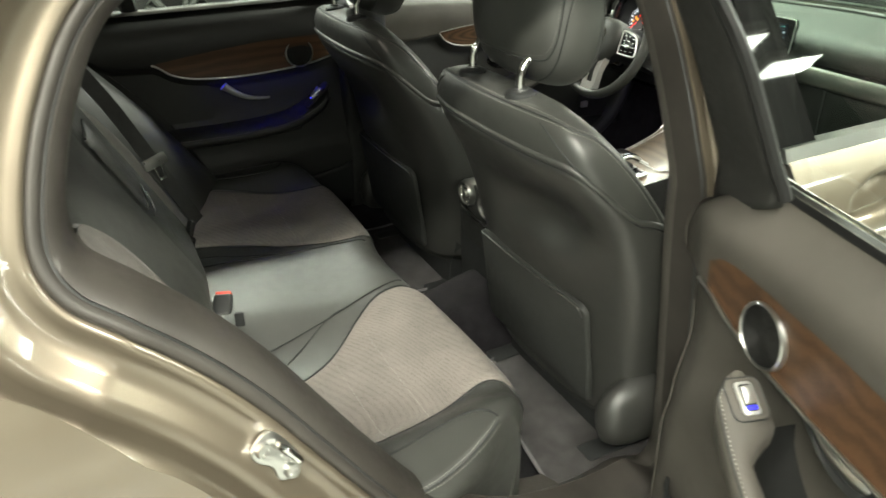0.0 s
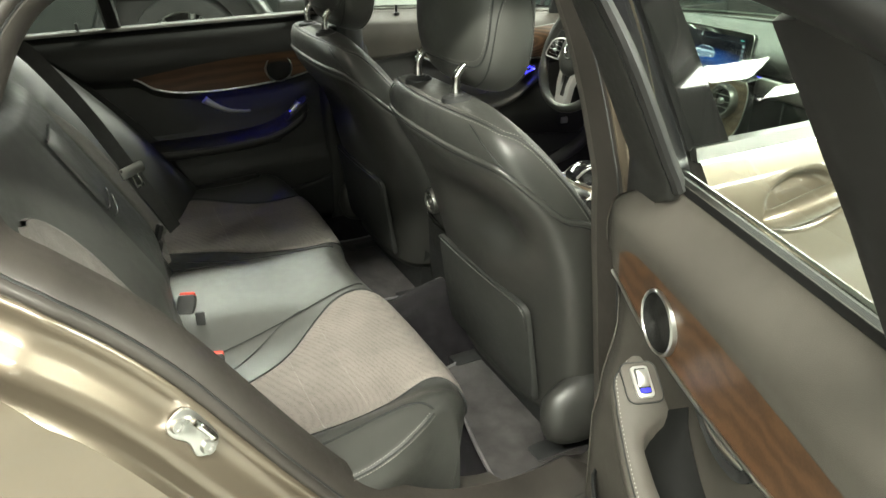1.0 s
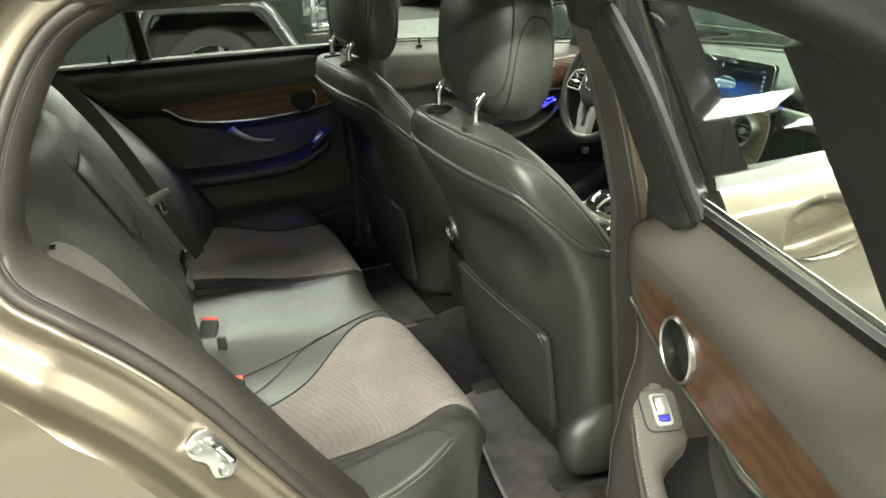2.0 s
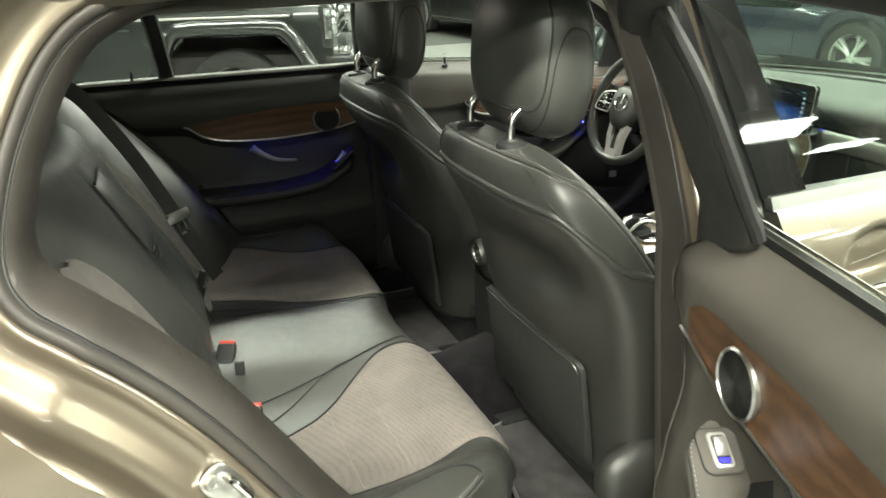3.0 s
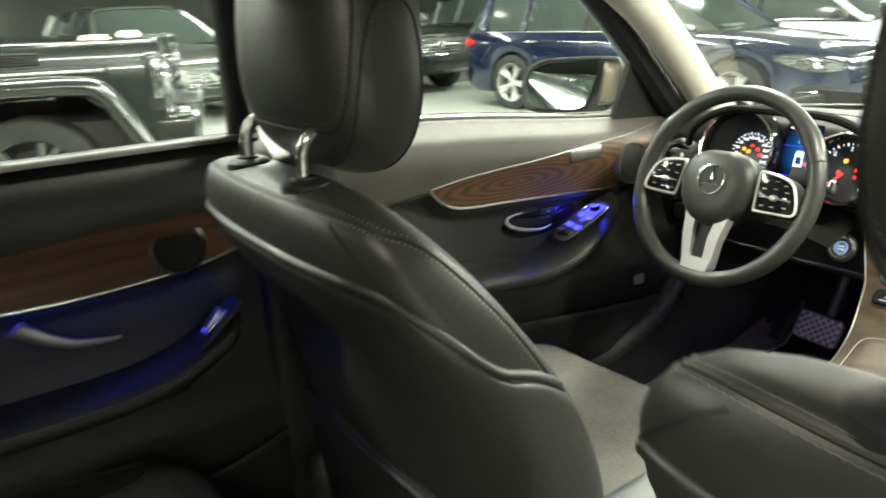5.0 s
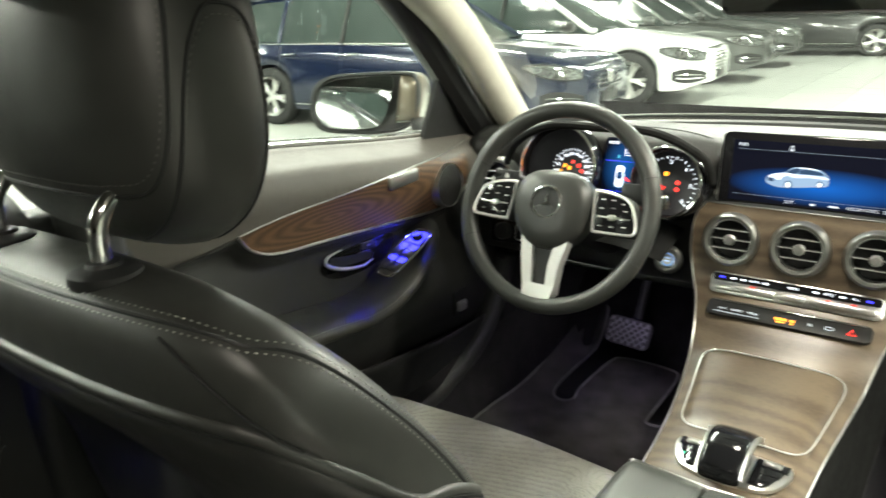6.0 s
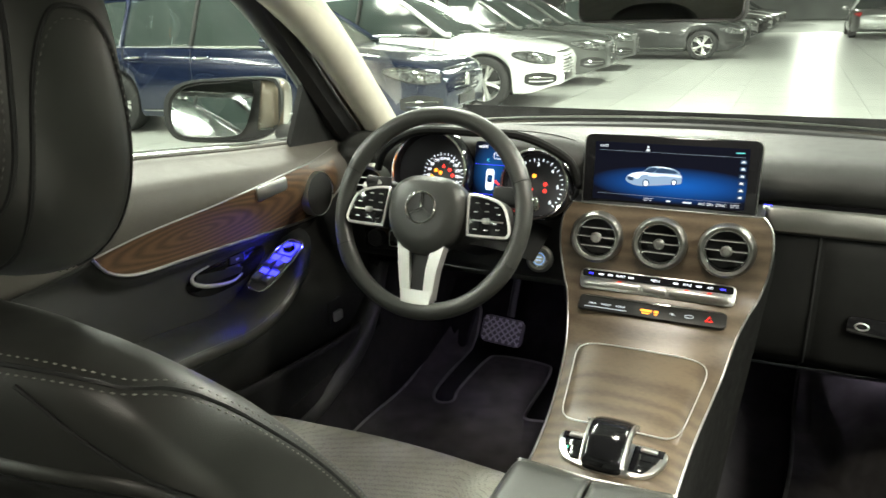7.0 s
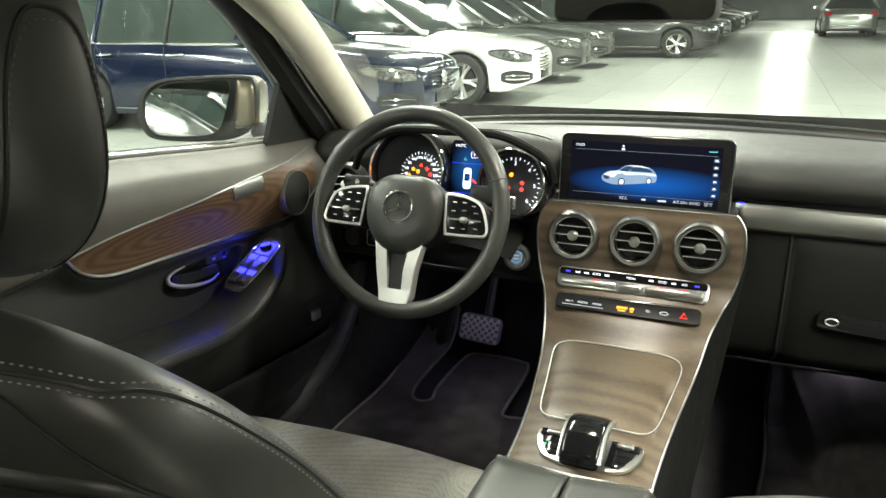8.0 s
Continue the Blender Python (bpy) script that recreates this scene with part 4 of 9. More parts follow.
def rear_back(x, z):
    """The face of the rear backrest."""
    k = abs(x)
    y = -1.318 - (z - 0.54) * 0.505
    side = interp([(0.45, 0.165), (0.57, 0.160), (0.66, 0.148), (0.81, 0.120), (0.92, 0.088), (1.0, 0.058), (1.10, 0.009), (1.2, 0.0)], z)
    y += side * sstep(0.44, 0.65, k) ** 1.3
    y -= 0.012 * math.exp(-(((k - 0.37) / 0.13) ** 4)) * sstep(0.50, 0.6, z) * sstep(1.1, 1.0, z)
    y += 0.052 * sstep(-0.185, -0.13, x) * sstep(0.34, 0.08, x) * sstep(0.585, 0.72, z) * sstep(1.13, 1.05, z)
    y -= 0.10 * sstep(1.07, 1.125, z) ** 2 + 0.02 * sstep(0.56, 0.50, z)
    return Vector((x, y, z))


backrest = part("backrest", sheet(rear_back, span(-0.655, 0.655, 91), span(0.49, 1.125, 60)), LEATHER, bench, "black leather rear backrest", smooth=75)
part("backrest_shell", rbox((1.30, 0.10, 0.66), Matrix.Translation((0, -1.70, 0.80)) @ Matrix.Rotation(radians(26), 4, "X"), 0.02), HARD, bench)
for s in (1, -1):
    def ins(u, v):
        w = 0.128 * (1 - abs(v) ** 3.2) ** 0.5 if v > 0 else 0.128 * (1 + 0.12 * v)
        z = 0.755 + (0.205 if v > 0 else 0.22) * v
        return rear_back(s * (0.385 + w * u), z) + Vector((0, 0.009 - 0.011 * sstep(0.88, 1.0, abs(u)), 0.004))
    part("cloth_panel", sheet(ins, span(-1, 1, 25), span(-1, 0.997, 40)), CLOTH_DARK, backrest, "grey cloth backrest panel")
    if s < 0:
        part("backrest_seam", tube([rear_back(s * (0.20 + 0.02 * math.sin(3 * t)), 0.52 + 0.58 * t) + Vector((0, 0.001, 0)) for t in span(0, 1, 40)], 0.002, 6), HARD, backrest)
# fold-down armrest in the middle, with its pull tab
arm = part("armrest", sheet(lambda u, v: rear_back(0.118 * u + 0.005, 0.60 + 0.44 * v) + Vector((0, 0.004 * (1 - abs(u) ** 8) * (1 - abs(2 * v - 1) ** 14), 0)), span(-1, 1, 31), span(0, 1, 31)), LEATHER_FINE, backrest, "folded-up centre armrest", smooth=70)
tab = part("pull_tab", sheet(lambda u, v: rear_back(0.052 + 0.062 * u, 0.935 + 0.072 * v) + Vector((0, 0.0045 + 0.007 * (1 - abs(u) ** 6) * (1 - abs(v) ** 6), 0)), span(-1, 1, 17), span(-1, 1, 17)), LEATHER, arm, smooth=70)
part("tab_slot", tube([rear_back(0.052 + 0.060 * u, 1.008) + Vector((0, 0.007, 0)) for u in span(-1, 1, 12)], 0.0028, 6), HARD, tab)
part("tab_slot", tube([rear_back(0.052 + 0.062 * u, 0.862 - 0.006 * (1 - u * u)) + Vector((0, 0.006, 0)) for u in span(-1, 1, 12)], 0.002, 6), HARD, tab)
part("tab_slot", tube([rear_back(0.052 + 0.062 * u, 0.846 - 0.008 * (1 - u * u)) + Vector((0, 0.006, 0)) for u in span(-1, 1, 12)], 0.0014, 6), HARD, tab)
for s in (1, -1):
    # side wing between backrest and door
    part("side_wing", sheet(lambda u, v: Vector((s * (0.652 + 0.055 * u), rear_back(0.652, 0.46 + 0.64 * v).y - 0.14 * u**1.5, 0.46 + 0.64 * v)), span(0, 1, 8), span(0, 1, 30)), LEATHER, backrest, smooth=75)

# seat belt with its tongue, and the buckles
belt = thing("seat_belt", (-0.43, -1.40, 0.75), "black webbing seat belt with metal tongue hanging on the rear backrest", "seat belt")
bp = smooth_line([(-0.44, -1.580, 1.105), (-0.44, -1.535, 1.06), (-0.445, -1.450, 0.91), (-0.455, -1.378, 0.745), (-0.46, -1.315, 0.60), (-0.46, -1.295, 0.55)], 40)
rings = []
for i, p in enumerate(bp):
    d = (bp[min(i + 1, 39)] - bp[max(i - 1, 0)]).normalized()
    sd = d.cross(Vector((0.80, 0.50, 0.35))).normalized() * 0.021
    nn = sd.cross(d).normalized() * 0.0012
    lift = Vector((0, 0.012, 0.006))
    rings.append([p + lift + sd + nn, p + lift - sd + nn, p + lift - sd - nn, p + lift + sd - nn])
part("webbing", loft(rings), BELT, belt)
TM = axes((-0.440, -1.362, 0.752), (-0.45, 0.72, 0.10), (-0.10, -0.42, 0.90))
ton = part("tongue", plate(rrect(0.070, 0.028, 0.006), 0.008, on(TM), 0.002), SATIN, belt, "metal belt tongue")
part("tongue_blade", join(*[rbox((0.005, 0.034, 0.003), TM @ Matrix.Translation((dx, -0.028, 0.004)), 0.001) for dx in (-0.009, 0.009)], rbox((0.024, 0.008, 0.003), TM @ Matrix.Translation((0, -0.046, 0.004)), 0.001)), CHROME, ton)


def buckle(at, tilt, red, label, name="belt_buckle"):
    b = thing(name, at, label, "belt buckle", "rear belt buckles")
    M = Matrix.Translation(at) @ Matrix.Rotation(radians(tilt[0]), 4, "Z") @ Matrix.Rotation(radians(tilt[1]), 4, "X")
    part("housing", rbox((0.040, 0.021, 0.055), M @ Matrix.Translation((0, 0, -0.027)), 0.007, 3), HARD, b)
    if red:
        part("button", rbox((0.034, 0.016, 0.010), M @ Matrix.Translation((0, 0.001, 0.003)), 0.0035), RED, b, "red release button")
    else:
        part("cap", rbox((0.020, 0.012, 0.05), M @ Matrix.Translation((0, 0, 0.01)), 0.004), HARD, b)


buckle((0.035, -1.312, 0.597), (70, -62), True, "black buckle with red release button on the rear bench")
buckle((0.262, -1.295, 0.572), (70, -60), True, "black buckle with red release button sunk in the rear bench")
buckle((0.125, -1.30, 0.565), (75, -8), False, "dark belt tongue standing between cushion and backrest")
buckle((-0.10, -1.345, 0.69), (20, -24), False, "dark belt anchor with bright edge on the rear backrest")

# ---- doors ----


def rear_door(place, post_u, label, opened):
    """place(u, n, z): u rearward along the door from its front edge, n towards the cabin, z up."""
    door = thing("rear_car_door", place(0.0, 0.0, 0.4), label, "car door", "car doors")

    zs = 1.056 if opened else 1.066
    dip = 0.008 if opened else 0.0

    def rear_edge(z):
        return interp([(0.36, 0.30), (0.48, 0.42), (0.60, 0.50), (0.78, 0.60), (0.90, 0.70), (1.0, 0.80), (1.07, 0.86 if opened else 0.915)], z)

    def nin(u, z):
        """How far the lining stands towards the cabin."""
        n = 0.055 + (0.006 if opened else 0.022) * math.exp(-(((z - 0.985) / 0.06) ** 2)) - 0.05 * sstep(zs - (0.075 if opened else 0.036), zs + 0.004, z)
        low = trim_low(u)
        n -= 0.022 * sstep(low - 0.004, low - 0.03, z) * sstep(0.66, 0.78, z)
        n += 0.010 * sstep(0.66, 0.60, z)
        n -= 0.03 * sstep(0.45, 0.36, z) + 0.024 * sstep(0.03, -0.06, u)
        return n

    def front_edge(z):
        return interp([(0.36, 0.0), (0.70, -0.030), (0.93, -0.065), (0.965, -0.050), (1.0, -0.018), (1.03, 0.03), (1.058, 0.09)], z) if opened else 0.012

    def trim_low(u):
        return interp([(0.0, 0.915), (0.045, 0.908), (0.09, 0.893), (0.15, 0.880), (0.22, 0.873), (0.35, 0.868), (0.48, 0.876), (0.55, 0.896), (0.60, 0.930), (0.9, 0.95)], u) - dip * sstep(0.60, 0.45, u)

    def trim_up(u):
        return interp([(0.0, 0.940), (0.04, 0.942), (0.065, 0.957), (0.10, 0.964), (0.2, 0.965), (0.3, 0.963), (0.5, 0.944), (0.60, 0.931)], u)

    def panel(a, z):
        u = front_edge(z) + (rear_edge(z) - front_edge(z)) * a
        return place(u, nin(u, z), z)

    # same lining on both doors; the closed one has shade in its colour
    lin = part("lining", sheet(panel, span(0, 1, 60), span(0.36, zs + 0.002, 64)), GREY_SOFT if opened else DOOR_SHADED, door, smooth=60)
    solid(lin, 0.006, 0.0)
    # wood inlay and its bright lower line
    def inlay(a, b):
        u = 0.040 + (0.595 - 0.040) * a
        lo, up = trim_low(u), trim_up(u)
        z = lo + (up - lo) * b
        return place(u, nin(u, z) + 0.004, z)
    part("wood_inlay", sheet(inlay, span(0, 1, 50), span(0, 1, 8)), WOOD, door, "brown open-pore wood inlay")
    ln = [place(u, nin(u, trim_low(u)) + 0.006, trim_low(u)) for u in span(0.02, 0.60, 60)]
    part("bright_line", tube(ln, 0.0028, 6), SATIN, door, "thin bright trim line")
    part("ambient_strip", tube([place(u, nin(u, trim_low(u) + 0.004) - 0.004, trim_low(u) - 0.0060) for u in span(0.10, 0.46, 40)], 0.0022, 6), BLUE_GLOW, door, "blue ambient light")
    if not opened:
        # the ambient lamp under the trim shines down on the armrest
        al = bpy.data.lights.new("ambient_lamp", "AREA")
        al.shape, al.size, al.size_y, al.energy, al.color = "RECTANGLE", 0.34, 0.004, 0.06, (0.03, 0.03, 1.0)
        lo = new("ambient_lamp", al)
        a0, a1 = place(0.28, nin(0.28, 0.875) + 0.002, trim_low(0.28) - 0.010), place(0.28, 0.070, 0.73)
        lo.matrix_basis = axes(a0, place(1, 0, 0) - place(0, 0, 0), (a1 - a0).cross(place(1, 0, 0) - place(0, 0, 0)))
        if (lo.matrix_basis.to_3x3() @ Vector((0, 0, -1))).dot(a1 - a0) < 0:
            lo.matrix_basis = lo.matrix_basis @ Matrix.Rotation(math.pi, 4, "X")
        lo.parent = door
        lo.matrix_parent_inverse = base_of(door).inverted()
    # speaker
    c = place(0.180 - dip, nin(0.180, 0.916) + 0.004, 0.916 - dip * 0.8)
    SM = axes(c, place(1, 0, 0) - place(0, 0, 0), (0, 0, 1))
    if (SM.to_3x3() @ Vector((0, 0, 1))).dot(place(0, 1, 0) - place(0, 0, 0)) < 0:
        SM = axes(c, place(-1, 0, 0) - place(0, 0, 0), (0, 0, 1))
    sp = part("speaker_ring", lathe([(0.0385, 0.0), (0.0385, 0.006), (0.040, 0.008), (0.0425, 0.006), (0.0435, 0.0)], 40, SM), SATIN, door, "satin metal speaker ring")
    part("speaker_grille", lathe([(0.0, 0.006), (0.02, 0.0055), (0.039, 0.003), (0.039, -0.002)], 40, SM), SPEAKER, sp)
    bms = [tube([SM @ Vector((r * math.cos(t), r * math.sin(t), 0.0062 - 0.00003 * k)) for t in span(0, 2 * math.pi, 33)[:-1]], 0.0006, 4, closed=True) for k, r in enumerate(span(0.003, 0.037, 18))]
    part("grille_relief", join(*bms), SPEAKER, sp)
    # inside handle in its cup
    if opened:
        cup_low = lambda u: interp([(0.240, 0.862), (0.250, 0.850), (0.264, 0.840), (0.309, 0.820), (0.357, 0.821), (0.380, 0.838), (0.395, 0.860)], u)
        part("handle_cup", sheet(lambda a, b: (lambda u: place(u, nin(u, 0.85) + 0.003 - 0.014 * math.sin(math.pi * b) * math.sin(math.pi * a), cup_low(u) + (trim_low(u) - 0.003 - cup_low(u)) * b))(0.242 + 0.150 * a), span(0, 1, 24), span(0, 1, 10)), HARD, door)
        blade = part("inside_handle", sheet(lambda a, b: (lambda u: place(u, nin(u, 0.84) + 0.004 + 0.012 * math.sin(math.pi * b) ** 0.8 * math.sin(math.pi * min(1.0, 0.15 + a)) ** 0.5, cup_low(u) + 0.004 + (trim_low(u) - 0.008 - cup_low(u)) * b * (1 - 0.25 * a)))(0.258 + 0.118 * a), span(0, 1, 24), span(0, 1, 12)), SATIN, door, "satin metal pull handle", smooth=80)
        solid(blade, 0.003)
        part("cup_rim", tube([place(u, nin(u, 0.84) + 0.004, cup_low(u)) for u in span(0.246, 0.392, 30)], 0.0018, 6), SATIN, door)
    else:
        hz = [(0.415, 0.846), (0.40, 0.834), (0.375, 0.817), (0.345, 0.803), (0.31, 0.796), (0.283, 0.793)]
        hp = smooth_line([place(u, nin(u, z) + 0.026 + 0.006 * math.sin(math.pi * i / 5), z) for i, (u, z) in enumerate(hz)], 20)
        part("inside_handle", tube(hp, [0.0155 - 0.0105 * t ** 0.8 for t in span(0, 1, 20)], 10, flat=0.55), SILVER_TRIM, door, "satin metal pull handle")
        part("handle_cup", sheet(lambda a, b: place(0.28 + 0.14 * a, nin(0.35, 0.81) + 0.002 - 0.018 * math.sin(math.pi * a) * math.sin(math.pi * b), 0.765 + 0.085 * b), span(0, 1, 14), span(0, 1, 10)), HARD, door)
    # armrest
    if opened:
        # a sloping top that carries the switch, with a deep pull cup behind it
        arm_z = lambda u: interp([(0.10, 0.914), (0.15, 0.884), (0.194, 0.858), (0.30, 0.794), (0.36, 0.765), (0.45, 0.745), (0.62, 0.735)], u)
        arm_out = lambda u: interp([(0.172, 0.095), (0.178, 0.106), (0.188, 0.119), (0.20, 0.132), (0.218, 0.137), (0.254, 0.144), (0.323, 0.151), (0.40, 0.150), (0.55, 0.135), (0.62, 0.10)], u)
        arm_in = lambda u: interp([(0.172, 0.088), (0.178, 0.083), (0.188, 0.079), (0.218, 0.073), (0.236, 0.070), (0.243, 0.078), (0.250, 0.096), (0.264, 0.113), (0.281, 0.117), (0.33, 0.116), (0.36, 0.110), (0.385, 0.088), (0.40, 0.055), (0.62, 0.050)], u)
        us = span(0.178, 0.236, 14) + span(0.239, 0.285, 12) + span(0.30, 0.62, 24)
        rings = []
        for u in us:
            a_, b_, z_ = arm_in(u), arm_out(u), arm_z(u)
            m_ = (a_ + b_) / 2
            rings.append([place(u, n, z) for n, z in ((a_, z_ - 0.075), (a_, z_ - 0.010), (a_ + 0.003, z_ - 0.002), (m_, z_ + 0.001), (b_ - 0.008, z_ - 0.0005), (b_ - 0.002, z_ - 0.005), (b_, z_ - 0.012), (b_ - 0.006, z_ - 0.05), (b_ - 0.035, z_ - 0.085))])
        ar = part("armrest", loft(rings), GREY_SOFT, door, "grey stitched armrest", smooth=65)
        part("armrest_stitching", stitches([place(u, arm_out(u) - 0.0065, arm_z(u) + 0.0008) for u in us[1:-2]], 0.0030, 0.0022, 0.0005), STITCH, ar)
        part("armrest_seam", tube([place(u, arm_out(u) - 0.0035, arm_z(u) - 0.0025) for u in us[1:-2]], 0.0011, 5), HARD, ar)
        part("pull_cup", sheet(lambda a, b: (lambda u: place(u, 0.046 + (arm_in(u) + 0.001 - 0.046) * b, arm_z(u) - 0.004 - 0.070 * (math.sin(math.pi * a) * math.sin(math.pi * (0.10 + 0.85 * b))) ** 0.35))(0.2385 + 0.160 * a), span(0, 1, 30), span(0, 1, 16)), BLACK_SOFT, ar, "dark pull cup", smooth=70)
        SWM = axes(place(0.2085, 0.0965, arm_z(0.2085) - 0.0005), place(0.86, 0.03, -0.525) - place(0, 0, 0), place(-0.03, -1, 0) - place(0, 0, 0))
        if (SWM.to_3x3() @ Vector((0, 0, 1))).z < 0:
            SWM = SWM @ Matrix.Rotation(math.pi, 4, "X")
        pan = part("switch_panel", plate(rrect(0.052, 0.045, 0.010), 0.0025, on(SWM), 0.0012), GREY_SOFT, ar)
        part("panel_gap", tube([SWM @ Vector((a, b, 0.0012)) for a, b in rrect(0.0535, 0.0465, 0.0105, 6)], 0.0010, 5, closed=True), HARD, ar)
        part("switch_frame", plate(rrect(0.041, 0.0225, 0.005), 0.004, on(SWM @ Matrix.Translation((0, 0, 0.002))), 0.001), SILVER_TRIM, pan, "chromed window switch")
        part("switch_well", plate(rrect(0.033, 0.0155, 0.003), 0.0008, on(SWM @ Matrix.Translation((0, 0, 0.0058)))), HARD, pan)
        part("window_switch", rbox((0.022, 0.0145, 0.005), SWM @ Matrix.Translation((-0.003, 0, 0.0078)) @ Matrix.Rotation(radians(10), 4, "Y"), 0.002), SATIN, pan)
        part("switch_light", rbox((0.005, 0.012, 0.0012), SWM @ Matrix.Translation((0.0125, 0, 0.0072)), 0.0004), BLUE_DIM, pan)
    else:
        ap = [(0.10, 0.805), (0.15, 0.772), (0.21, 0.742), (0.28, 0.727), (0.40, 0.722), (0.52, 0.724), (0.62, 0.728)]
        cl = smooth_line([(u, z, 0) for u, z in ap], 36)
        rings = []
        for i, q in enumerate(cl):
            e = min(1.0, (1 - abs(2 * i / 35 - 1) ** 6) + 0.25)
            rings.append([place(q.x, 0.045 + (0.082 * e * max(0, math.cos(t)) ** 0.7 if math.cos(t) > 0 else 0.01 * math.cos(t)), q.y - 0.018 + 0.027 * e * math.sin(t)) for t in span(0, 2 * math.pi, 21)[:-1]])
        ar = part("armrest", loft(rings), DOOR_SHADED, door, smooth=70)
        part("armrest_stitching", stitches([place(q.x, 0.126, q.y - 0.006) for q in cl[2:-2]]), STITCH, ar)
        SWM = axes(place(0.147, 0.100, 0.790), place(0.75, 0, -0.62) - place(0, 0, 0), place(0, 1, 0) - place(0, 0, 0))
        if (SWM.to_3x3() @ Vector((0, 0, 1))).z < 0:
            SWM = SWM @ Matrix.Rotation(math.pi, 4, "X")
        pan = part("switch_panel", plate(rrect(0.098, 0.052, 0.015), 0.006, on(SWM), 0.003), DOOR_SHADED, ar)
        part("switch_frame", plate(rrect(0.050, 0.028, 0.006), 0.004, on(SWM @ Matrix.Translation((0, 0, 0.006))), 0.001), CHROME, pan, "chromed window switch")
        part("window_switch", rbox((0.036, 0.017, 0.007), SWM @ Matrix.Translation((-0.002, 0, 0.0125)) @ Matrix.Rotation(radians(9), 4, "Y"), 0.002), SATIN, pan)
        part("switch_light", rbox((0.003, 0.010, 0.001), SWM @ Matrix.Translation((0.020, 0, 0.0105)), 0.0003), BLUE_DIM, pan)
        part("pull_recess", rbox((0.07, 0.028, 0.05), axes(place(0.24, 0.088, 0.705), place(1, 0, 0) - place(0, 0, 0), (0, 0, 1)), 0.012, 3), HARD, door)
    # map pocket at the foot
    def bin_(a, b):
        u = 0.03 + 0.43 * a
        z = 0.40 + 0.15 * b
        return place(u, 0.062 + 0.045 * math.sin(math.pi * a) ** 0.5 * (0.3 + 0.7 * b), z - 0.02 * math.sin(math.pi * a) * b)
    solid(part("door_bin", sheet(bin_, span(0, 1, 24), span(0, 1, 10)), HARD, door), 0.006)
    # lock pin
    if not opened:
        part("lock_pin", lathe([(0.0, 0.024), (0.004, 0.024), (0.005, 0.018), (0.004, 0.004), (0.009, 0.002), (0.009, -0.004)], 12, Matrix.Translation(place(0.715, 0.03, 1.068))), HARD, door)
    # window channel, frame, glass, post
    if not opened:
        part("sill_ledge", sheet(lambda a, b: place(0.02 + 0.89 * a, 0.012 + 0.034 * b, 1.068 + 0.002 * math.sin(math.pi * b) - 0.006 * sstep(0.8, 1, b)), span(0, 1, 20), span(0, 1, 8)), GREY_SOFT, door)
    part("window_channel", tube([place(u, 0.002 if opened else 0.006, zs - (0.006 if opened else 0.001)) for u in span(0.02, 0.84, 20)], 0.0115 if opened else 0.006, 8), FRAME_BLACK, door)
    part("bright_sill_strip", tube([place(u, -0.026, zs - 0.014) for u in span(0.02, 0.84, 20)], 0.0095 if opened else 0.010, 8, flat=0.8), CHROME, door, "chromed window sill strip")
    lean = lambda z: -0.40 * max(0, z - 1.06) if not opened else -0.0 * z
    tilt = lambda z: 0.46 * max(0.0, z - 1.06) + (0.012 if opened else 0.0)
    fr = [(0.000, 1.296), (0.030, 1.325), (0.075, 1.342), (0.14, 1.350), (0.30, 1.358), (0.50, 1.345), (0.64, 1.305), (0.74, 1.24), (0.82, 1.15), (0.86, 1.07)]
    if not opened:
        fr = [(0.035, 1.05), (0.055, 1.18), (0.075, 1.29), (0.12, 1.338), (0.30, 1.358), (0.55, 1.354), (0.74, 1.338), (0.845, 1.298), (0.900, 1.225), (0.928, 1.13), (0.930, 1.07)]
    fl = smooth_line([(u, z, 0) for u, z in fr], 60)
    part("window_frame", tube([place(q.x, tilt(q.y) + 0.012, q.y) for q in fl], 0.034 if opened else 0.026, 10, flat=0.75), FRAME_BLACK, door, smooth=70)
    part("frame_seal", tube([place(q.x * 0.985 + 0.004, tilt(q.y) - 0.014, q.y) for q in fl], 0.013, 8), FRAME_BLACK, door)
    if opened:
        # flat inner face of the frame's front post, with the glass channel along it
        f_l = lambda z: interp([(0.96, -0.030), (1.06, -0.034), (1.20, -0.026), (1.25, -0.034), (1.31, -0.044)], z)
        f_r = lambda z: interp([(0.96, 0.105), (1.055, 0.101), (1.09, 0.094), (1.17, 0.090), (1.235, 0.081), (1.31, 0.046)], z)
        face = part("frame_face", sheet(lambda a, b: (lambda z: place(f_l(z) + (f_r(z) - f_l(z)) * b, tilt(z) + 0.014 + 0.008 * math.sin(math.pi * b) ** 0.4, z))(0.980 + 0.062 * b + (0.330 - 0.062 * b) * a), span(0, 1, 24), span(0, 1, 10)), FRAME_FACE, door, "matt dark grey frame trim", smooth=60)
        solid(face, 0.020)
        part("glass_channel", tube([place(f_r(z) + 0.009, tilt(z) + 0.012, z) for z in span(1.056, 1.31, 20)], 0.0085, 8), FRAME_BLACK, door)
    post = [place(0.55, tilt(1.06), 1.04), place(0.505, tilt(1.2), 1.2), place(0.465, tilt(1.33), 1.335)] if opened else [place(post_u, tilt(1.06) + 0.012, 1.05), place(post_u + 0.018, tilt(1.2) + 0.012, 1.2), place(post_u + 0.042, tilt(1.33) + 0.012, 1.335)]
    part("window_post", tube(post, 0.022 if not opened else 0.05, 8, flat=0.6, up=place(0, 1, 0) - place(0, 0, 0)), FRAME_BLACK, door, "black window post")
    gw_ = 0.80 if opened else 0.88
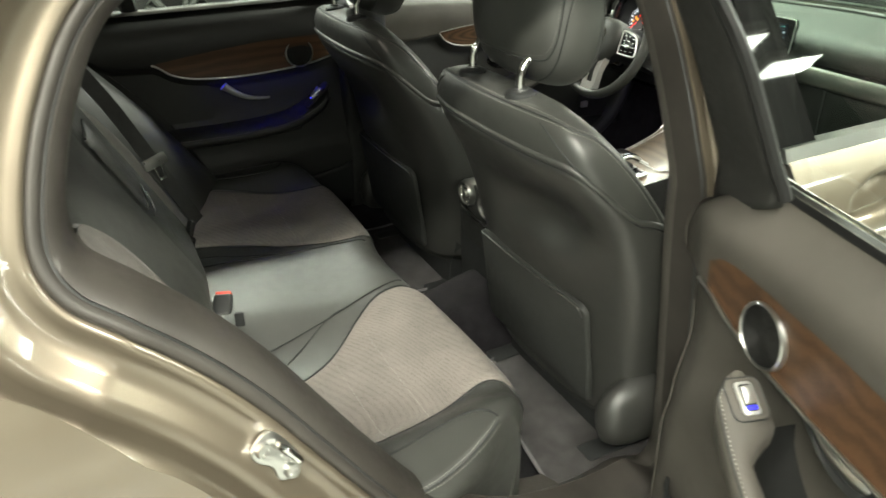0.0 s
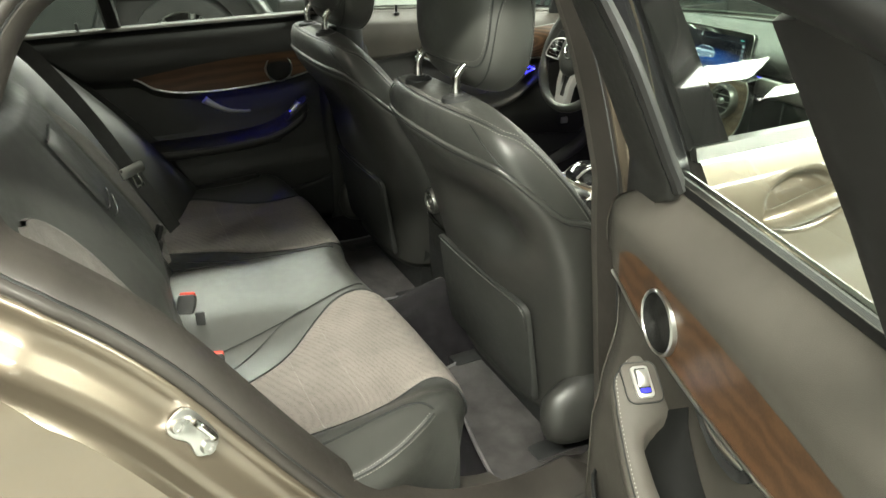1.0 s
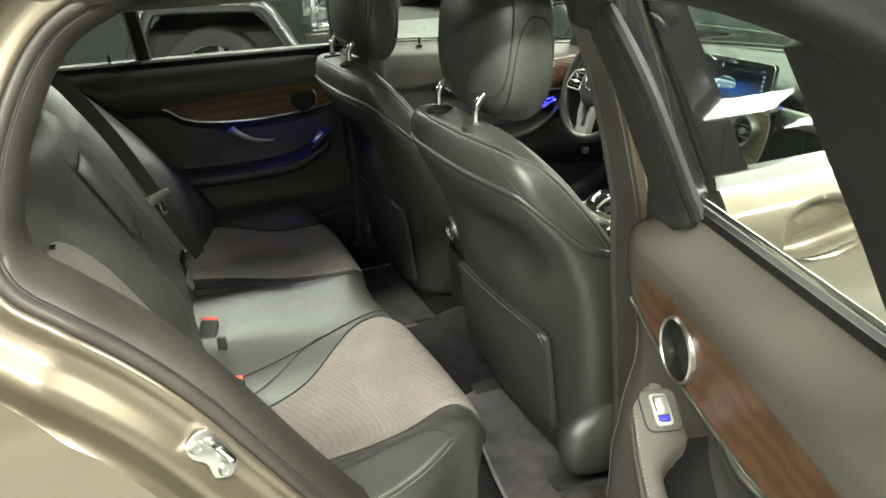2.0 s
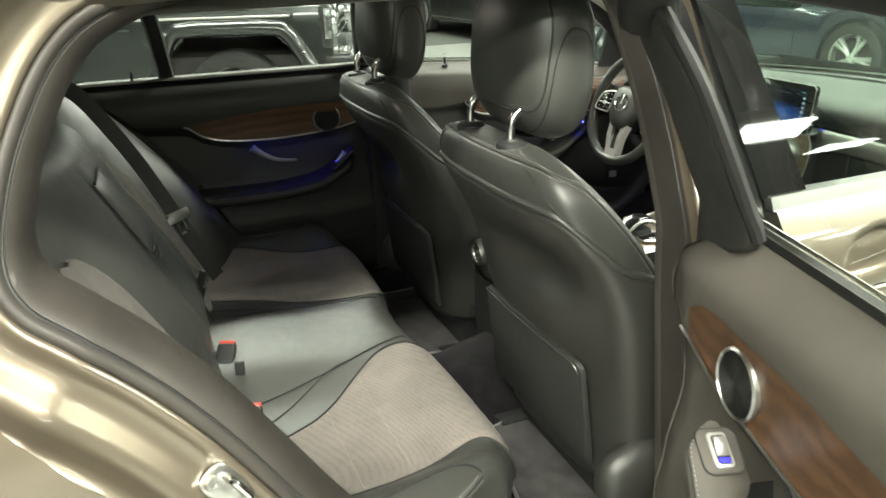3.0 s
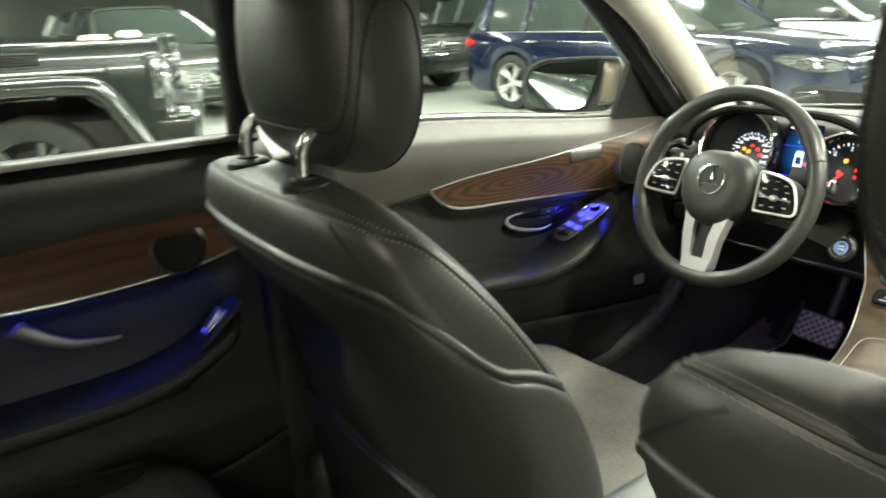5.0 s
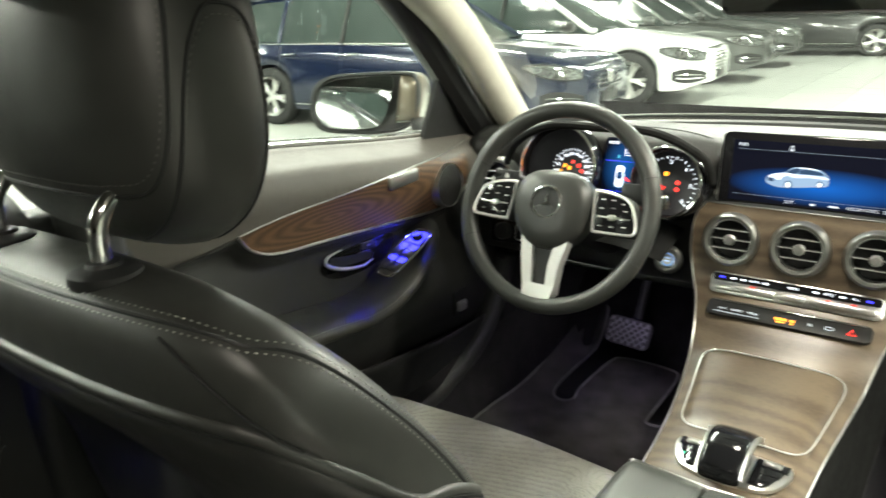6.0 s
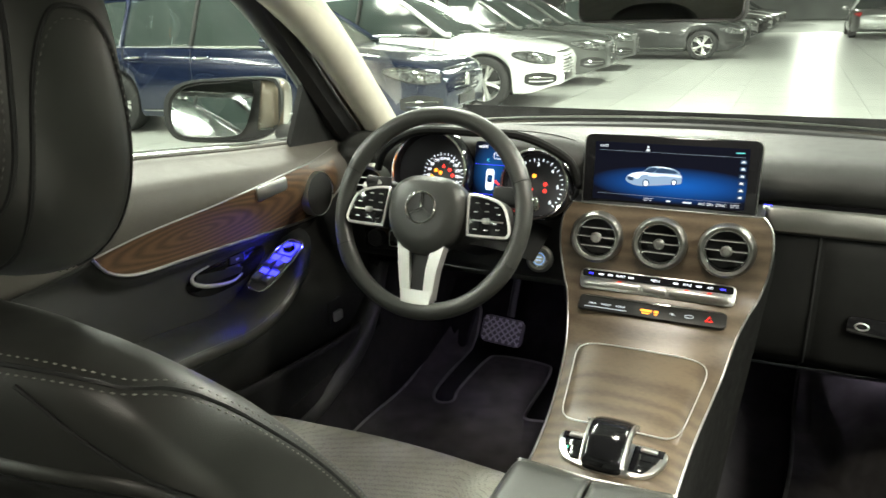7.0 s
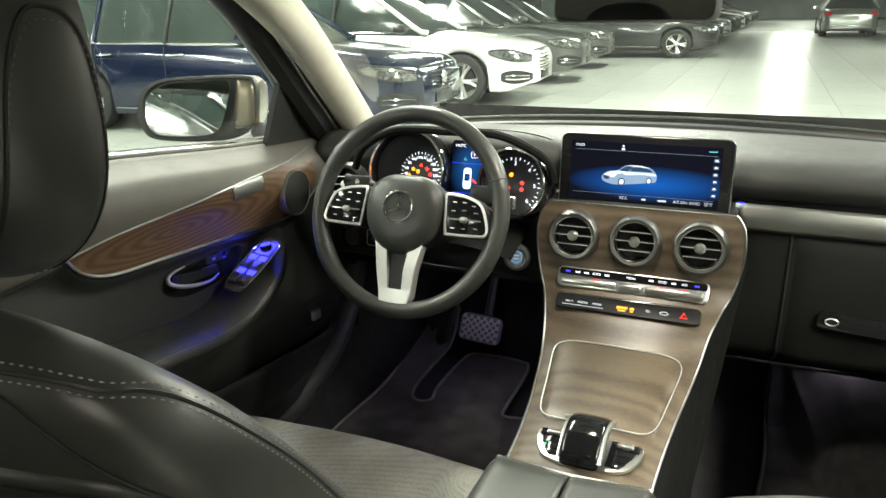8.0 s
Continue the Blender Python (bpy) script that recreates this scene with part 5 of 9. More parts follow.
    gl = sheet(lambda a, b: place(0.04 + gw_ * a, tilt(1.05 + 0.30 * b) - 0.004, 1.05 + 0.30 * b), span(0, 1, 16), span(0, 1, 10), lambda a, b: 1.05 + 0.30 * b < interp([(0.04, 1.18), (0.12, 1.335), (0.30, 1.352), (0.5, 1.34), (0.64, 1.30), (0.74, 1.235), (0.82, 1.14), (0.86, 1.06)] if opened else [(0.04, 1.18), (0.12, 1.335), (0.30, 1.352), (0.74, 1.335), (0.845, 1.295), (0.90, 1.22), (0.93, 1.07)], 0.04 + gw_ * a))
    g = part("window_glass", gl, GLASS, door, "clear door glass")
    g.visible_shadow = False
    # painted outer skin
    def skin(a, z):
        u = 0.0 + (rear_edge(z) + 0.03) * a
        return place(u, -0.10 + 0.07 * sstep(0.95, 1.06, z) - 0.012 * math.exp(-((z - 0.92) / 0.03) ** 2), z)
    part("outer_skin", sheet(skin, span(0, 1, 30), span(0.30, zs - (0.03 if opened else 0.006), 30)), PAINT, door, "champagne painted skin")
    skin_n = lambda z: -0.098 + 0.07 * sstep(0.95, 1.06, z)
    edge = [[place(0.0, skin_n(z) + (-0.012 - skin_n(z)) * k, z) for z in span(0.36, zs - 0.02 * opened, 16)] for k in (0.0, 0.6, 1.0)]
    part("lining_edge", loft([[place(front_edge(z) - 0.010 * opened + 0.01 * (k == 0), -0.012 if k == 0 else nin(front_edge(z), z) + 0.001, z) for z in span(0.36, zs - 0.004, 40)] for k in (0, 1)], caps=False, closed=False), GREY_SOFT, door)
    part("front_face", loft(edge, caps=False, closed=False), PAINT, door)
    part("rear_face", loft([[place(rear_edge(z) + 0.02 * (n < -0.05), n, z) for z in span(0.36, 1.06, 20)] for n in (-0.098, -0.04, 0.0, 0.05)], caps=False, closed=False), PAINT, door)
    part("bottom_face", loft([[place(u, n, 0.36) for u in span(0.0, 0.31, 6)] for n in (-0.098, 0.045)], caps=False, closed=False), PAINT, door)
    return door


rear_door(lambda u, n, z: Vector((-0.775 + n, -0.70 - u, z)), 0.620, "closed rear door, lining coloured dark for shade, with wood inlay and blue ambient light", False)
OPEN = radians(-15)
ux, uy = math.cos(OPEN), math.sin(OPEN)
rear_door(lambda u, n, z: Vector((0.825 + ux * u + uy * n, -0.716 + uy * u - ux * n, z)), 0.485, "wide open rear door with grey lining, brown wood inlay and speaker", True)


BLUE_SPOT = glow_mat("blue_key_light", (0.03, 0.03, 1.0), 5.0)
BANK = mat("grey_switch_plate", (0.10, 0.10, 0.10), 0.4, 0.3, var=0.05)


def left_front_door():
    door = thing("front_car_door", (-0.78, 0.0, 0.4), "closed driver's door, dark lining with wood inlay and lit blue switches", "car door", "car doors")
    # y runs from the rear edge (-0.64) to the front (0.42)
    def low(y):
        return interp([(-0.41, 0.921), (-0.385, 0.893), (-0.335, 0.873), (-0.217, 0.864), (0.0, 0.849), (0.10, 0.843), (0.17, 0.848), (0.225, 0.885), (0.27, 0.935)], y)
    def up(y):
        return interp([(-0.41, 0.923), (-0.32, 0.935), (-0.16, 0.944), (0.05, 0.956), (0.27, 0.966)], y)
    def sill_z(y):
        return interp([(-0.64, 1.056), (-0.31, 1.036), (0.06, 0.997), (0.30, 0.980), (0.42, 0.978)], y)
    def nin(y, z):
        s = sill_z(y)
        n = 0.058 + 0.020 * math.exp(-(((z - (s - 0.07)) / 0.05) ** 2)) - 0.055 * sstep(s - 0.035, s, z)
        n -= 0.024 * sstep(low(y) - 0.004, low(y) - 0.03, z) * sstep(0.62, 0.75, z)
        n -= 0.02 * sstep(0.6, 0.5, z)
        return n
    P = lambda y, n, z: Vector((-0.778 + n, y, z))
    part_z = lambda y: low(y) if y > -0.41 else 0.921 - 0.16 * (-0.41 - y)
    lay = lambda y, a, b, t: P(y, nin(y, a + (b - a) * t), a + (b - a) * t)
    up_l = part("upper_lining", sheet(lambda y, t: lay(y, part_z(y), sill_z(y), t), span(-0.64, 0.42, 70), span(0, 1, 30)), GREY_SOFT, door, smooth=60)
    lin = part("lower_lining", sheet(lambda y, t: lay(y, 0.36, part_z(y), t), span(-0.64, 0.42, 70), span(0, 1, 50)), DOOR_DARK, door, "black soft lower lining", smooth=60)
    for q in (up_l, lin):
        solid(q, 0.006, 0.0)
    part("wood_inlay", sheet(lambda y, b: P(y, nin(y, low(y) + (up(y) - low(y)) * b) + 0.004, low(y) + (up(y) - low(y)) * b), span(-0.41, 0.215, 60), span(0, 1, 8)), WOOD_FIGURED, door, "brown open-pore wood inlay")
    part("bright_line", tube([P(y, nin(y, low(y)) + 0.006, low(y)) for y in span(-0.41, 0.265, 60)], 0.0026, 6), SATIN, door)
    part("bright_line", tube([P(y, nin(y, up(y)) + 0.005, up(y)) for y in span(-0.41, 0.265, 40)], 0.0016, 6), BRUSHED, door)
    part("ambient_strip", tube([P(y, nin(y, low(y) + 0.004) - 0.004, low(y) - 0.0055) for y in span(-0.30, 0.14, 40)], 0.0022, 6), BLUE_GLOW, door, "blue ambient light")
    X = lambda y, n, z: axes(P(y, n, z), (0, 1, 0), (0, 0, 1))
    SM = X(0.138, nin(0.138, 0.90) + 0.010, 0.894)
    tw = part("tweeter_ring", lathe([(0.0450, -0.016), (0.0452, 0.0025), (0.0460, 0.0035), (0.0470, 0.002), (0.0472, -0.016)], 48, SM), SATIN, door, "round tweeter with bright ring")
    part("tweeter_grille", lathe([(0.0, 0.003), (0.02, 0.0027), (0.0452, 0.0015), (0.0452, -0.004)], 48, SM), SPEAKER, tw)
    part("name_plate", plate(rrect(0.090, 0.026, 0.006), 0.004, on(X(-0.012, nin(-0.01, 0.938) + 0.004, 0.938) @ Matrix.Rotation(radians(3), 4, "Z")), 0.0015), SATIN, door, "plain satin metal plate")
    # inside handle, memory buttons
    cup = plate([(math.copysign(abs(math.cos(t)) ** 0.8, math.cos(t)) * 0.108, math.sin(t) * 0.029 + 0.004 * math.cos(t) + 0.010 * math.cos(t) ** 2) for t in span(0, 2 * math.pi, 41)[:-1]], 0.004, on(X(-0.105, nin(-0.105, 0.79) + 0.002, 0.794)), 0.002)
    cp = part("handle_cup", cup, PIANO, door)
    H = lambda y, n, z: P(y, nin(y, 0.79) + n, z)
    hp = smooth_line([H(-0.166, 0.016, 0.829), H(-0.200, 0.014, 0.824), H(-0.206, 0.015, 0.811), H(-0.185, 0.018, 0.798), H(-0.150, 0.020, 0.788), H(-0.110, 0.018, 0.782), H(-0.075, 0.010, 0.784)], 36)
    part("inside_handle", tube(hp, [0.0012 + 0.0030 * math.sin(math.pi * t) for t in span(0, 1, 36)], 10), SILVER_TRIM, cp, "satin metal door handle")
    part("handle_flap", sheet(lambda a, b: H(-0.196 + 0.120 * a, 0.008 + 0.006 * b, 0.795 - 0.010 * a + (0.026 - 0.012 * a) * b), span(0, 1, 12), span(0, 1, 6)), HARD, cp)
    for k, (y, z) in enumerate(((-0.083, 0.815), (-0.096, 0.798))):
        db = part("door_button", plate(rrect(0.040, 0.014, 0.002), 0.003, on(X(y, nin(y, 0.79) + 0.006, z) @ Matrix.Rotation(radians(-4), 4, "Z")), 0.001), HARD, cp)
        part("button_mark", rbox((0.008, 0.004, 0.0006), X(y, nin(y, 0.79) + 0.0092, z), 0), SATIN, db)
    # armrest with lit switch bank
    ap = [(-0.62, 0.752), (-0.45, 0.748), (-0.33, 0.741), (-0.25, 0.732), (-0.18, 0.723), (-0.12, 0.727), (-0.06, 0.746), (-0.01, 0.776), (0.05, 0.800), (0.10, 0.818)]
    cl = smooth_line([(y, z, 0) for y, z in ap], 48)
    rings = []
    for i, q in enumerate(cl):
        t0 = i / 47
        e = 1.0 if t0 < 0.8 else max(0.35, 1 - (t0 - 0.8) * 3)
        rings.append([P(q.x, 0.040 + (0.098 * e * max(0, math.cos(t)) ** 0.7 if math.cos(t) > 0 else 0.01 * math.cos(t)), q.y - 0.016 + 0.026 * math.sin(t)) for t in span(0, 2 * math.pi, 21)[:-1]])
    ar = part("armrest", loft(rings), LEATHER, door, smooth=70)
    for d in (0.0, -0.008):
        part("armrest_stitching", stitches([P(q.x, 0.132, q.y - 0.004 + d) for q in cl[4:-8]]), STITCH, ar)
    B = axes(P(-0.031, 0.092, 0.790), (0.04, 0.918, 0.396), (1, 0, -0.12))
    if (B.to_3x3() @ Vector((0, 0, 1))).z < 0:
        B = B @ Matrix.Rotation(math.pi, 4, "X")
    bank = part("switch_bank", plate([(math.copysign(abs(math.cos(t)) ** 0.55, math.cos(t)) * 0.072, math.copysign(abs(math.sin(t)) ** 0.55, math.sin(t)) * 0.024) for t in span(0, 2 * math.pi, 41)[:-1]], 0.005, on(B), 0.002), BANK, ar, "window switch bank lit blue")
    part("bank_rim", tube([B @ Vector((math.copysign(abs(math.cos(t)) ** 0.55, math.cos(t)) * 0.073, math.copysign(abs(math.sin(t)) ** 0.55, math.sin(t)) * 0.025, 0.004)) for t in span(0, 2 * math.pi, 41)[:-1]], 0.0018, 6, closed=True), CHROME, bank)
    for du in (-0.044, -0.004):
        for dv in (-0.011, 0.011):
            part("window_switch", rbox((0.026, 0.017, 0.010), B @ Matrix.Translation((du, dv, 0.008)) @ Matrix.Rotation(radians(12), 4, "Y"), 0.003), BRUSHED, bank)
            part("key_light", rbox((0.012, 0.016, 0.0012), B @ Matrix.Translation((du + 0.021, dv, 0.0060)), 0), BLUE_SPOT, bank)
    part("key_light", rbox((0.034, 0.030, 0.0010), B @ Matrix.Translation((0.046, 0, 0.0056)), 0), BLUE_SPOT, bank)
    part("mirror_control", lathe([(0, 0.012), (0.010, 0.012), (0.012, 0.008), (0.013, 0.0)], 20, B @ Matrix.Translation((0.046, 0, 0.003))), PIANO, bank)
    # the ambient lamp above the bank throws its light down on it
    al = bpy.data.lights.new("bank_lamp", "AREA")
    al.shape, al.size, al.size_y, al.energy, al.color = "RECTANGLE", 0.14, 0.006, 0.24, (0.03, 0.03, 1.0)
    lo = new("bank_lamp", al)
    a0, a1 = P(0.0, nin(0.0, low(0.0) - 0.01) + 0.014, low(0.0) - 0.010), P(-0.035, 0.092, 0.785)
    lo.matrix_basis = Matrix.Translation(a0) @ (a1 - a0).to_track_quat("-Z", "Y").to_matrix().to_4x4()
    lo.parent = door
    lo.matrix_parent_inverse = base_of(door).inverted()
    # lower bin and boot switch
    TS = X(0.195, nin(0.195, 0.60) + 0.004, 0.601)
    ts = part("boot_switch_frame", plate(rrect(0.052, 0.062, 0.007), 0.005, on(TS), 0.002), HARD, door)
    part("boot_switch", rbox((0.030, 0.024, 0.012), TS @ Matrix.Translation((0, -0.008, 0.008)), 0.004), SILVER_TRIM, ts, "bright boot release switch")
    def bin_(a, b):
        y = -0.50 + 0.86 * a
        return P(y, 0.046 + 0.055 * math.sin(math.pi * min(1, a * 1.02)) ** 0.5 * (0.35 + 0.65 * b), 0.40 + (0.594 - 0.13 * (y + 0.13) - 0.40) * b)
    solid(part("door_bin", sheet(bin_, span(0, 1, 30), span(0, 1, 10)), HARD, door), 0.006)
    # window channel, mirror triangle, frame, glass
    part("window_channel", tube([P(y, 0.002, sill_z(y) + 0.004) for y in span(-0.64, 0.30, 30)], 0.005, 8), GREY_SOFT, door)
    tri = [(0.146, sill_z(0.146) - 0.004), (0.34, sill_z(0.34) - 0.006), (0.30, 1.02), (0.14, 1.145)]
    part("mirror_triangle", loft([[P(y, 0.002 + h + 0.42 * max(0, z - 1.0), z) for y, z in tri] for h in (0, 0.012)]), HARD, door, "black corner cover behind the mirror")
    fr = [(0.34, 0.99), (0.26, 1.055), (0.08, 1.185), (-0.08, 1.285), (-0.22, 1.345), (-0.45, 1.365), (-0.62, 1.36), (-0.645, 1.25), (-0.645, 1.05)]
    fl = smooth_line([(y, z, 0) for y, z in fr], 60)
    part("window_frame", tube([P(q.x, 0.012 + 0.42 * max(0, q.y - 1.03), q.y) for q in fl], 0.024, 10, flat=0.8), HARD, door, "black window frame", smooth=70)
    g = part("window_glass", sheet(lambda u, b: P(-0.63 + (0.63 + interp([(1.0, 0.33), (1.055, 0.26), (1.185, 0.08), (1.285, -0.08), (1.345, -0.22)], 1.03 + 0.31 * b)) * u, 0.42 * 0.31 * b, 1.03 + 0.31 * b), span(0, 1, 12), span(0, 1, 12)), GLASS, door, "clear door glass")
    g.visible_shadow = False
    part("lock_pin", lathe([(0.0, 0.026), (0.004, 0.026), (0.005, 0.018), (0.004, 0.004), (0.010, 0.002), (0.010, -0.006)], 12, Matrix.Translation(P(-0.463, 0.032, 1.040))), HARD, door)
    part("outer_skin", sheet(lambda y, z: P(y, -0.09 + 0.07 * sstep(0.93, 1.04, z), z), span(-0.645, 0.60, 24), span(0.26, 0.965, 24)), PAINT, door)
    part("sill_strip", tube([P(y, -0.026, sill_z(y) + 0.002) for y in span(-0.64, 0.40, 20)], 0.010, 8), CHROME, door)
    return door


left_front_door()


def right_front_door():
    door = thing("front_car_door", (0.84, 0.0, 0.4), "closed champagne front door with handle and chromed window strip", "car door", "car doors")
    HC = (-0.435, 0.955)
    def skin(y, z):
        x = 0.868 - 0.065 * max(0.0, (z - 0.90) / 0.15) ** 2 + 0.006 * math.exp(-((z - 0.845) / 0.035) ** 2) - 0.02 * sstep(0.45, 0.28, z) - 0.02 * sstep(0.3, 0.62, y)
        d = math.hypot((y - HC[0]) / 0.098, (z - HC[1]) / 0.046)
        x -= 0.024 * sstep(1.0, 0.62, d)
        return Vector((x, y, z))
    part("outer_skin", sheet(skin, span(-0.625, 0.60, 200), span(0.26, 1.048, 150)), PAINT, door, "champagne painted skin", smooth=60)
    part("shut_edge", sheet(lambda u, z: Vector((skin(-0.625, z).x - 0.05 * u, -0.625, z)), span(0, 1, 4), span(0.26, 1.048, 20)), RUBBER, door, "dark sealed rear edge")
    hb = smooth_line([(0.852, -0.530, 0.938), (0.868, -0.50, 0.944), (0.874, -0.43, 0.957), (0.870, -0.365, 0.970), (0.850, -0.338, 0.974)], 24)
    part("door_handle", tube(hb, [0.010 + 0.007 * math.sin(math.pi * t) for t in span(0, 1, 24)], 12, flat=1.25), PAINT, door, "body-coloured door handle")
    part("bright_sill_strip", loft([[Vector((0.80 + a, y, z)) for a, z in ((0.0, 1.036), (0.014, 1.036), (0.006, 1.055), (-0.010, 1.057))] for y in span(-0.63, 0.45, 12)]), SATIN, door, "satin chrome window strip")
    fr = [(0.34, 1.05), (0.26, 1.085), (0.08, 1.20), (-0.08, 1.30), (-0.22, 1.36), (-0.45, 1.378), (-0.60, 1.37)]
    xs = lambda z: 0.795 - 0.45 * max(0, z - 1.05)
    part("window_frame", tube([Vector((xs(q.y), q.x, q.y)) for q in smooth_line([(a, b, 0) for a, b in fr], 40)], 0.02, 8), HARD, door)
    part("pillar_cover", loft([[Vector((xs(z) + h, y, z)) for y, z in ((-0.640, 1.052), (-0.560, 1.052), (-0.640, 1.37), (-0.700, 1.37))] for h in (0, 0.008)]), COVER_BLACK, door, "gloss black window post cover", 20)
    g = part("window_glass", sheet(lambda u, b: (lambda z: Vector((xs(z) - 0.006, -0.60 + (0.60 + interp([(1.04, 0.36), (1.085, 0.26), (1.20, 0.08), (1.30, -0.08), (1.36, -0.22)], z)) * u, z)))(1.045 + 0.315 * b), span(0, 1, 12), span(0, 1, 12)), TINTED, door)
    g.visible_shadow = False
    part("lining", sheet(lambda y, z: Vector((0.73 - 0.02 * math.sin(3 * z) + 0.05 * sstep(1.0, 1.05, z), y, z)), span(-0.62, 0.42, 20), span(0.36, 1.05, 30)), SOFT, door)
    part("inner_armrest", tube(smooth_line([(0.70, -0.6, 0.73), (0.69, -0.2, 0.73), (0.69, 0.05, 0.77), (0.71, 0.12, 0.81)], 20), 0.035, 10), LEATHER_FINE, door)
    return door


right_front_door()

# ---- dashboard ----
dash = thing("dashboard", (0, 0.35, 0.6), "black soft dashboard with a silver trim strip and round gauges", "dashboard")


def dash_z(x):
    """Height of the dashboard top above its base line, raised over the gauges."""
    return 0.036 * math.exp(-(((x + 0.345) / 0.20) ** 4))


def dash_profile(x):
    h = dash_z(x)
    bulge = math.exp(-(((x + 0.345) / 0.21) ** 4))
    edge = 0.05 * (abs(x) / 0.72) ** 4
    front = 0.235 - 0.055 * bulge + 0.02 * (abs(x) / 0.7) ** 2
    return smooth_line([(0.735 - 0.12 * (x / 0.7) ** 2, 0.972 - 0.01 * (x / 0.7) ** 2, 0), (0.60 - 0.10 * (x / 0.7) ** 2, 0.982, 0), (0.42 - edge, 0.990 + 0.6 * h, 0), (front + 0.06, 0.993 + h, 0), (front + 0.012, 0.978 + h, 0), (front, 0.955 + h, 0),
                        (front + 0.006, 0.935 + 0.4 * h, 0), (front + 0.012, 0.928, 0)], 40)


XD = span(-0.715, 0.715, 73)
rows = [[Vector((x, q.x, q.y)) for q in dash_profile(x)] for x in XD]
solid(part("top_pad", loft(rows, caps=False, closed=False), DASH_PAD, dash, "soft black top pad", smooth=70), 0.004)

# silver strip, right of the screen, and short on the left
def strip(u, v, x0, x1):
    x = x0 + (x1 - x0) * u
    return Vector((x, 0.212 + 0.035 * (abs(x) / 0.7) ** 2 - 0.005 * math.sin(math.pi * v) - 0.006 * v, 0.930 - 0.046 * v - 0.015 * (abs(x) / 0.7) ** 2))


solid(part("silver_strip", sheet(lambda u, v: strip(u, v, 0.155, 0.71), span(0, 1, 30), span(0, 1, 8)), BRUSHED, dash, "satin silver dashboard strip"), 0.004)
solid(part("silver_strip", sheet(lambda u, v: strip(u, v, -0.155, -0.215), span(0, 1, 8), span(0, 1, 8)), BRUSHED, dash), 0.004)
part("ambient_strip", tube([strip(u, 0.0, 0.156, 0.168) + Vector((0, -0.004, 0.001)) for u in span(0, 1, 6)], 0.0012, 6), BLUE_DIM, dash)

# lower fascia with glove box and driver's knee panel
def lower(x, v):
    y = 0.215 + 0.04 * (abs(x) / 0.7) ** 2 + 0.02 * math.sin(math.pi * v) * -1 + 0.10 * sstep(0.75, 1.0, v) + 0.05 * v
    return Vector((x, y, 0.886 - (0.205 if x < 0 else 0.315) * v - 0.012 * (abs(x) / 0.7) ** 2))


# passenger half blacker than the driver's: footwell shade put into the plastic
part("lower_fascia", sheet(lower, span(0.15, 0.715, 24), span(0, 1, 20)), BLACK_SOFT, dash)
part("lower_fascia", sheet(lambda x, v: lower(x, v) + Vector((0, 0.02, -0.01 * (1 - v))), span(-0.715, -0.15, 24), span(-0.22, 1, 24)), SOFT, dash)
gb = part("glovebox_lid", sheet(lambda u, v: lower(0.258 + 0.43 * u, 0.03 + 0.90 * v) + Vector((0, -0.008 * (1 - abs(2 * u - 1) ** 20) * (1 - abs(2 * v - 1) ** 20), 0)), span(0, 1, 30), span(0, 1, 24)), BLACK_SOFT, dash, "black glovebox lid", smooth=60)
GM = axes((0.372, lower(0.372, 0.47).y - 0.014, 0.732), (1, 0, -0.05), (0, 0.1, 1))
gl = part("glovebox_latch", plate(rrect(0.135, 0.030, 0.007), 0.006, on(GM), 0.002), PIANO, gb)
part("latch_mark", tube([GM @ Vector((-0.045 + 0.010 * math.cos(t), 0.006 * math.sin(t), 0.007)) for t in span(0, 2 * math.pi, 17)[:-1]], 0.0014, 5, closed=True), SATIN, gl)
for s in (0.249,):
    part("panel_gap", tube([lower(s, v) + Vector((0, -0.003, 0)) for v in span(0, 1, 16)], 0.0018, 6), HARD, dash)
# underside and firewall
part("firewall", sheet(lambda x, z: Vector((x, 0.98 - 0.06 * (z - 0.5), z)), span(-0.72, 0.72, 12), span(0.3, 0.98, 10)), CARPET, dash)
part("underside", sheet(lambda x, v: Vector((x, 0.36 + 0.6 * v, 0.675 - 0.03 * math.sin(3 * v))), span(-0.72, 0.14, 12), span(0, 1, 8)), HARD, dash)
part("underside", sheet(lambda x, v: Vector((x, 0.36 + 0.6 * v, 0.568 - 0.02 * math.sin(3 * v))), span(0.14, 0.72, 12), span(0, 1, 8)), HARD, dash)

# instrument hood: two round tubes and a screen between
GL, GR = Vector((-0.437, 0.175, 0.950)), Vector((-0.226, 0.175, 0.941))
DIAL = mat("dial_face", (0.012, 0.012, 0.016), 0.35, var=0.1)
WHITE_MARK = glow_mat("white_lit_mark", (0.85, 0.92, 1.0), 1.8)
ORANGE = glow_mat("orange_lit_mark", (1.0, 0.33, 0.02), 2.2)
REDLIT = glow_mat("red_lit_mark", (1.0, 0.03, 0.02), 2.2)
GREENLIT = glow_mat("green_lit_mark", (0.02, 0.9, 0.35), 1.2)
TM2 = lambda c: Matrix.Translation(c) @ Matrix.Rotation(radians(90 - 14), 4, "X")
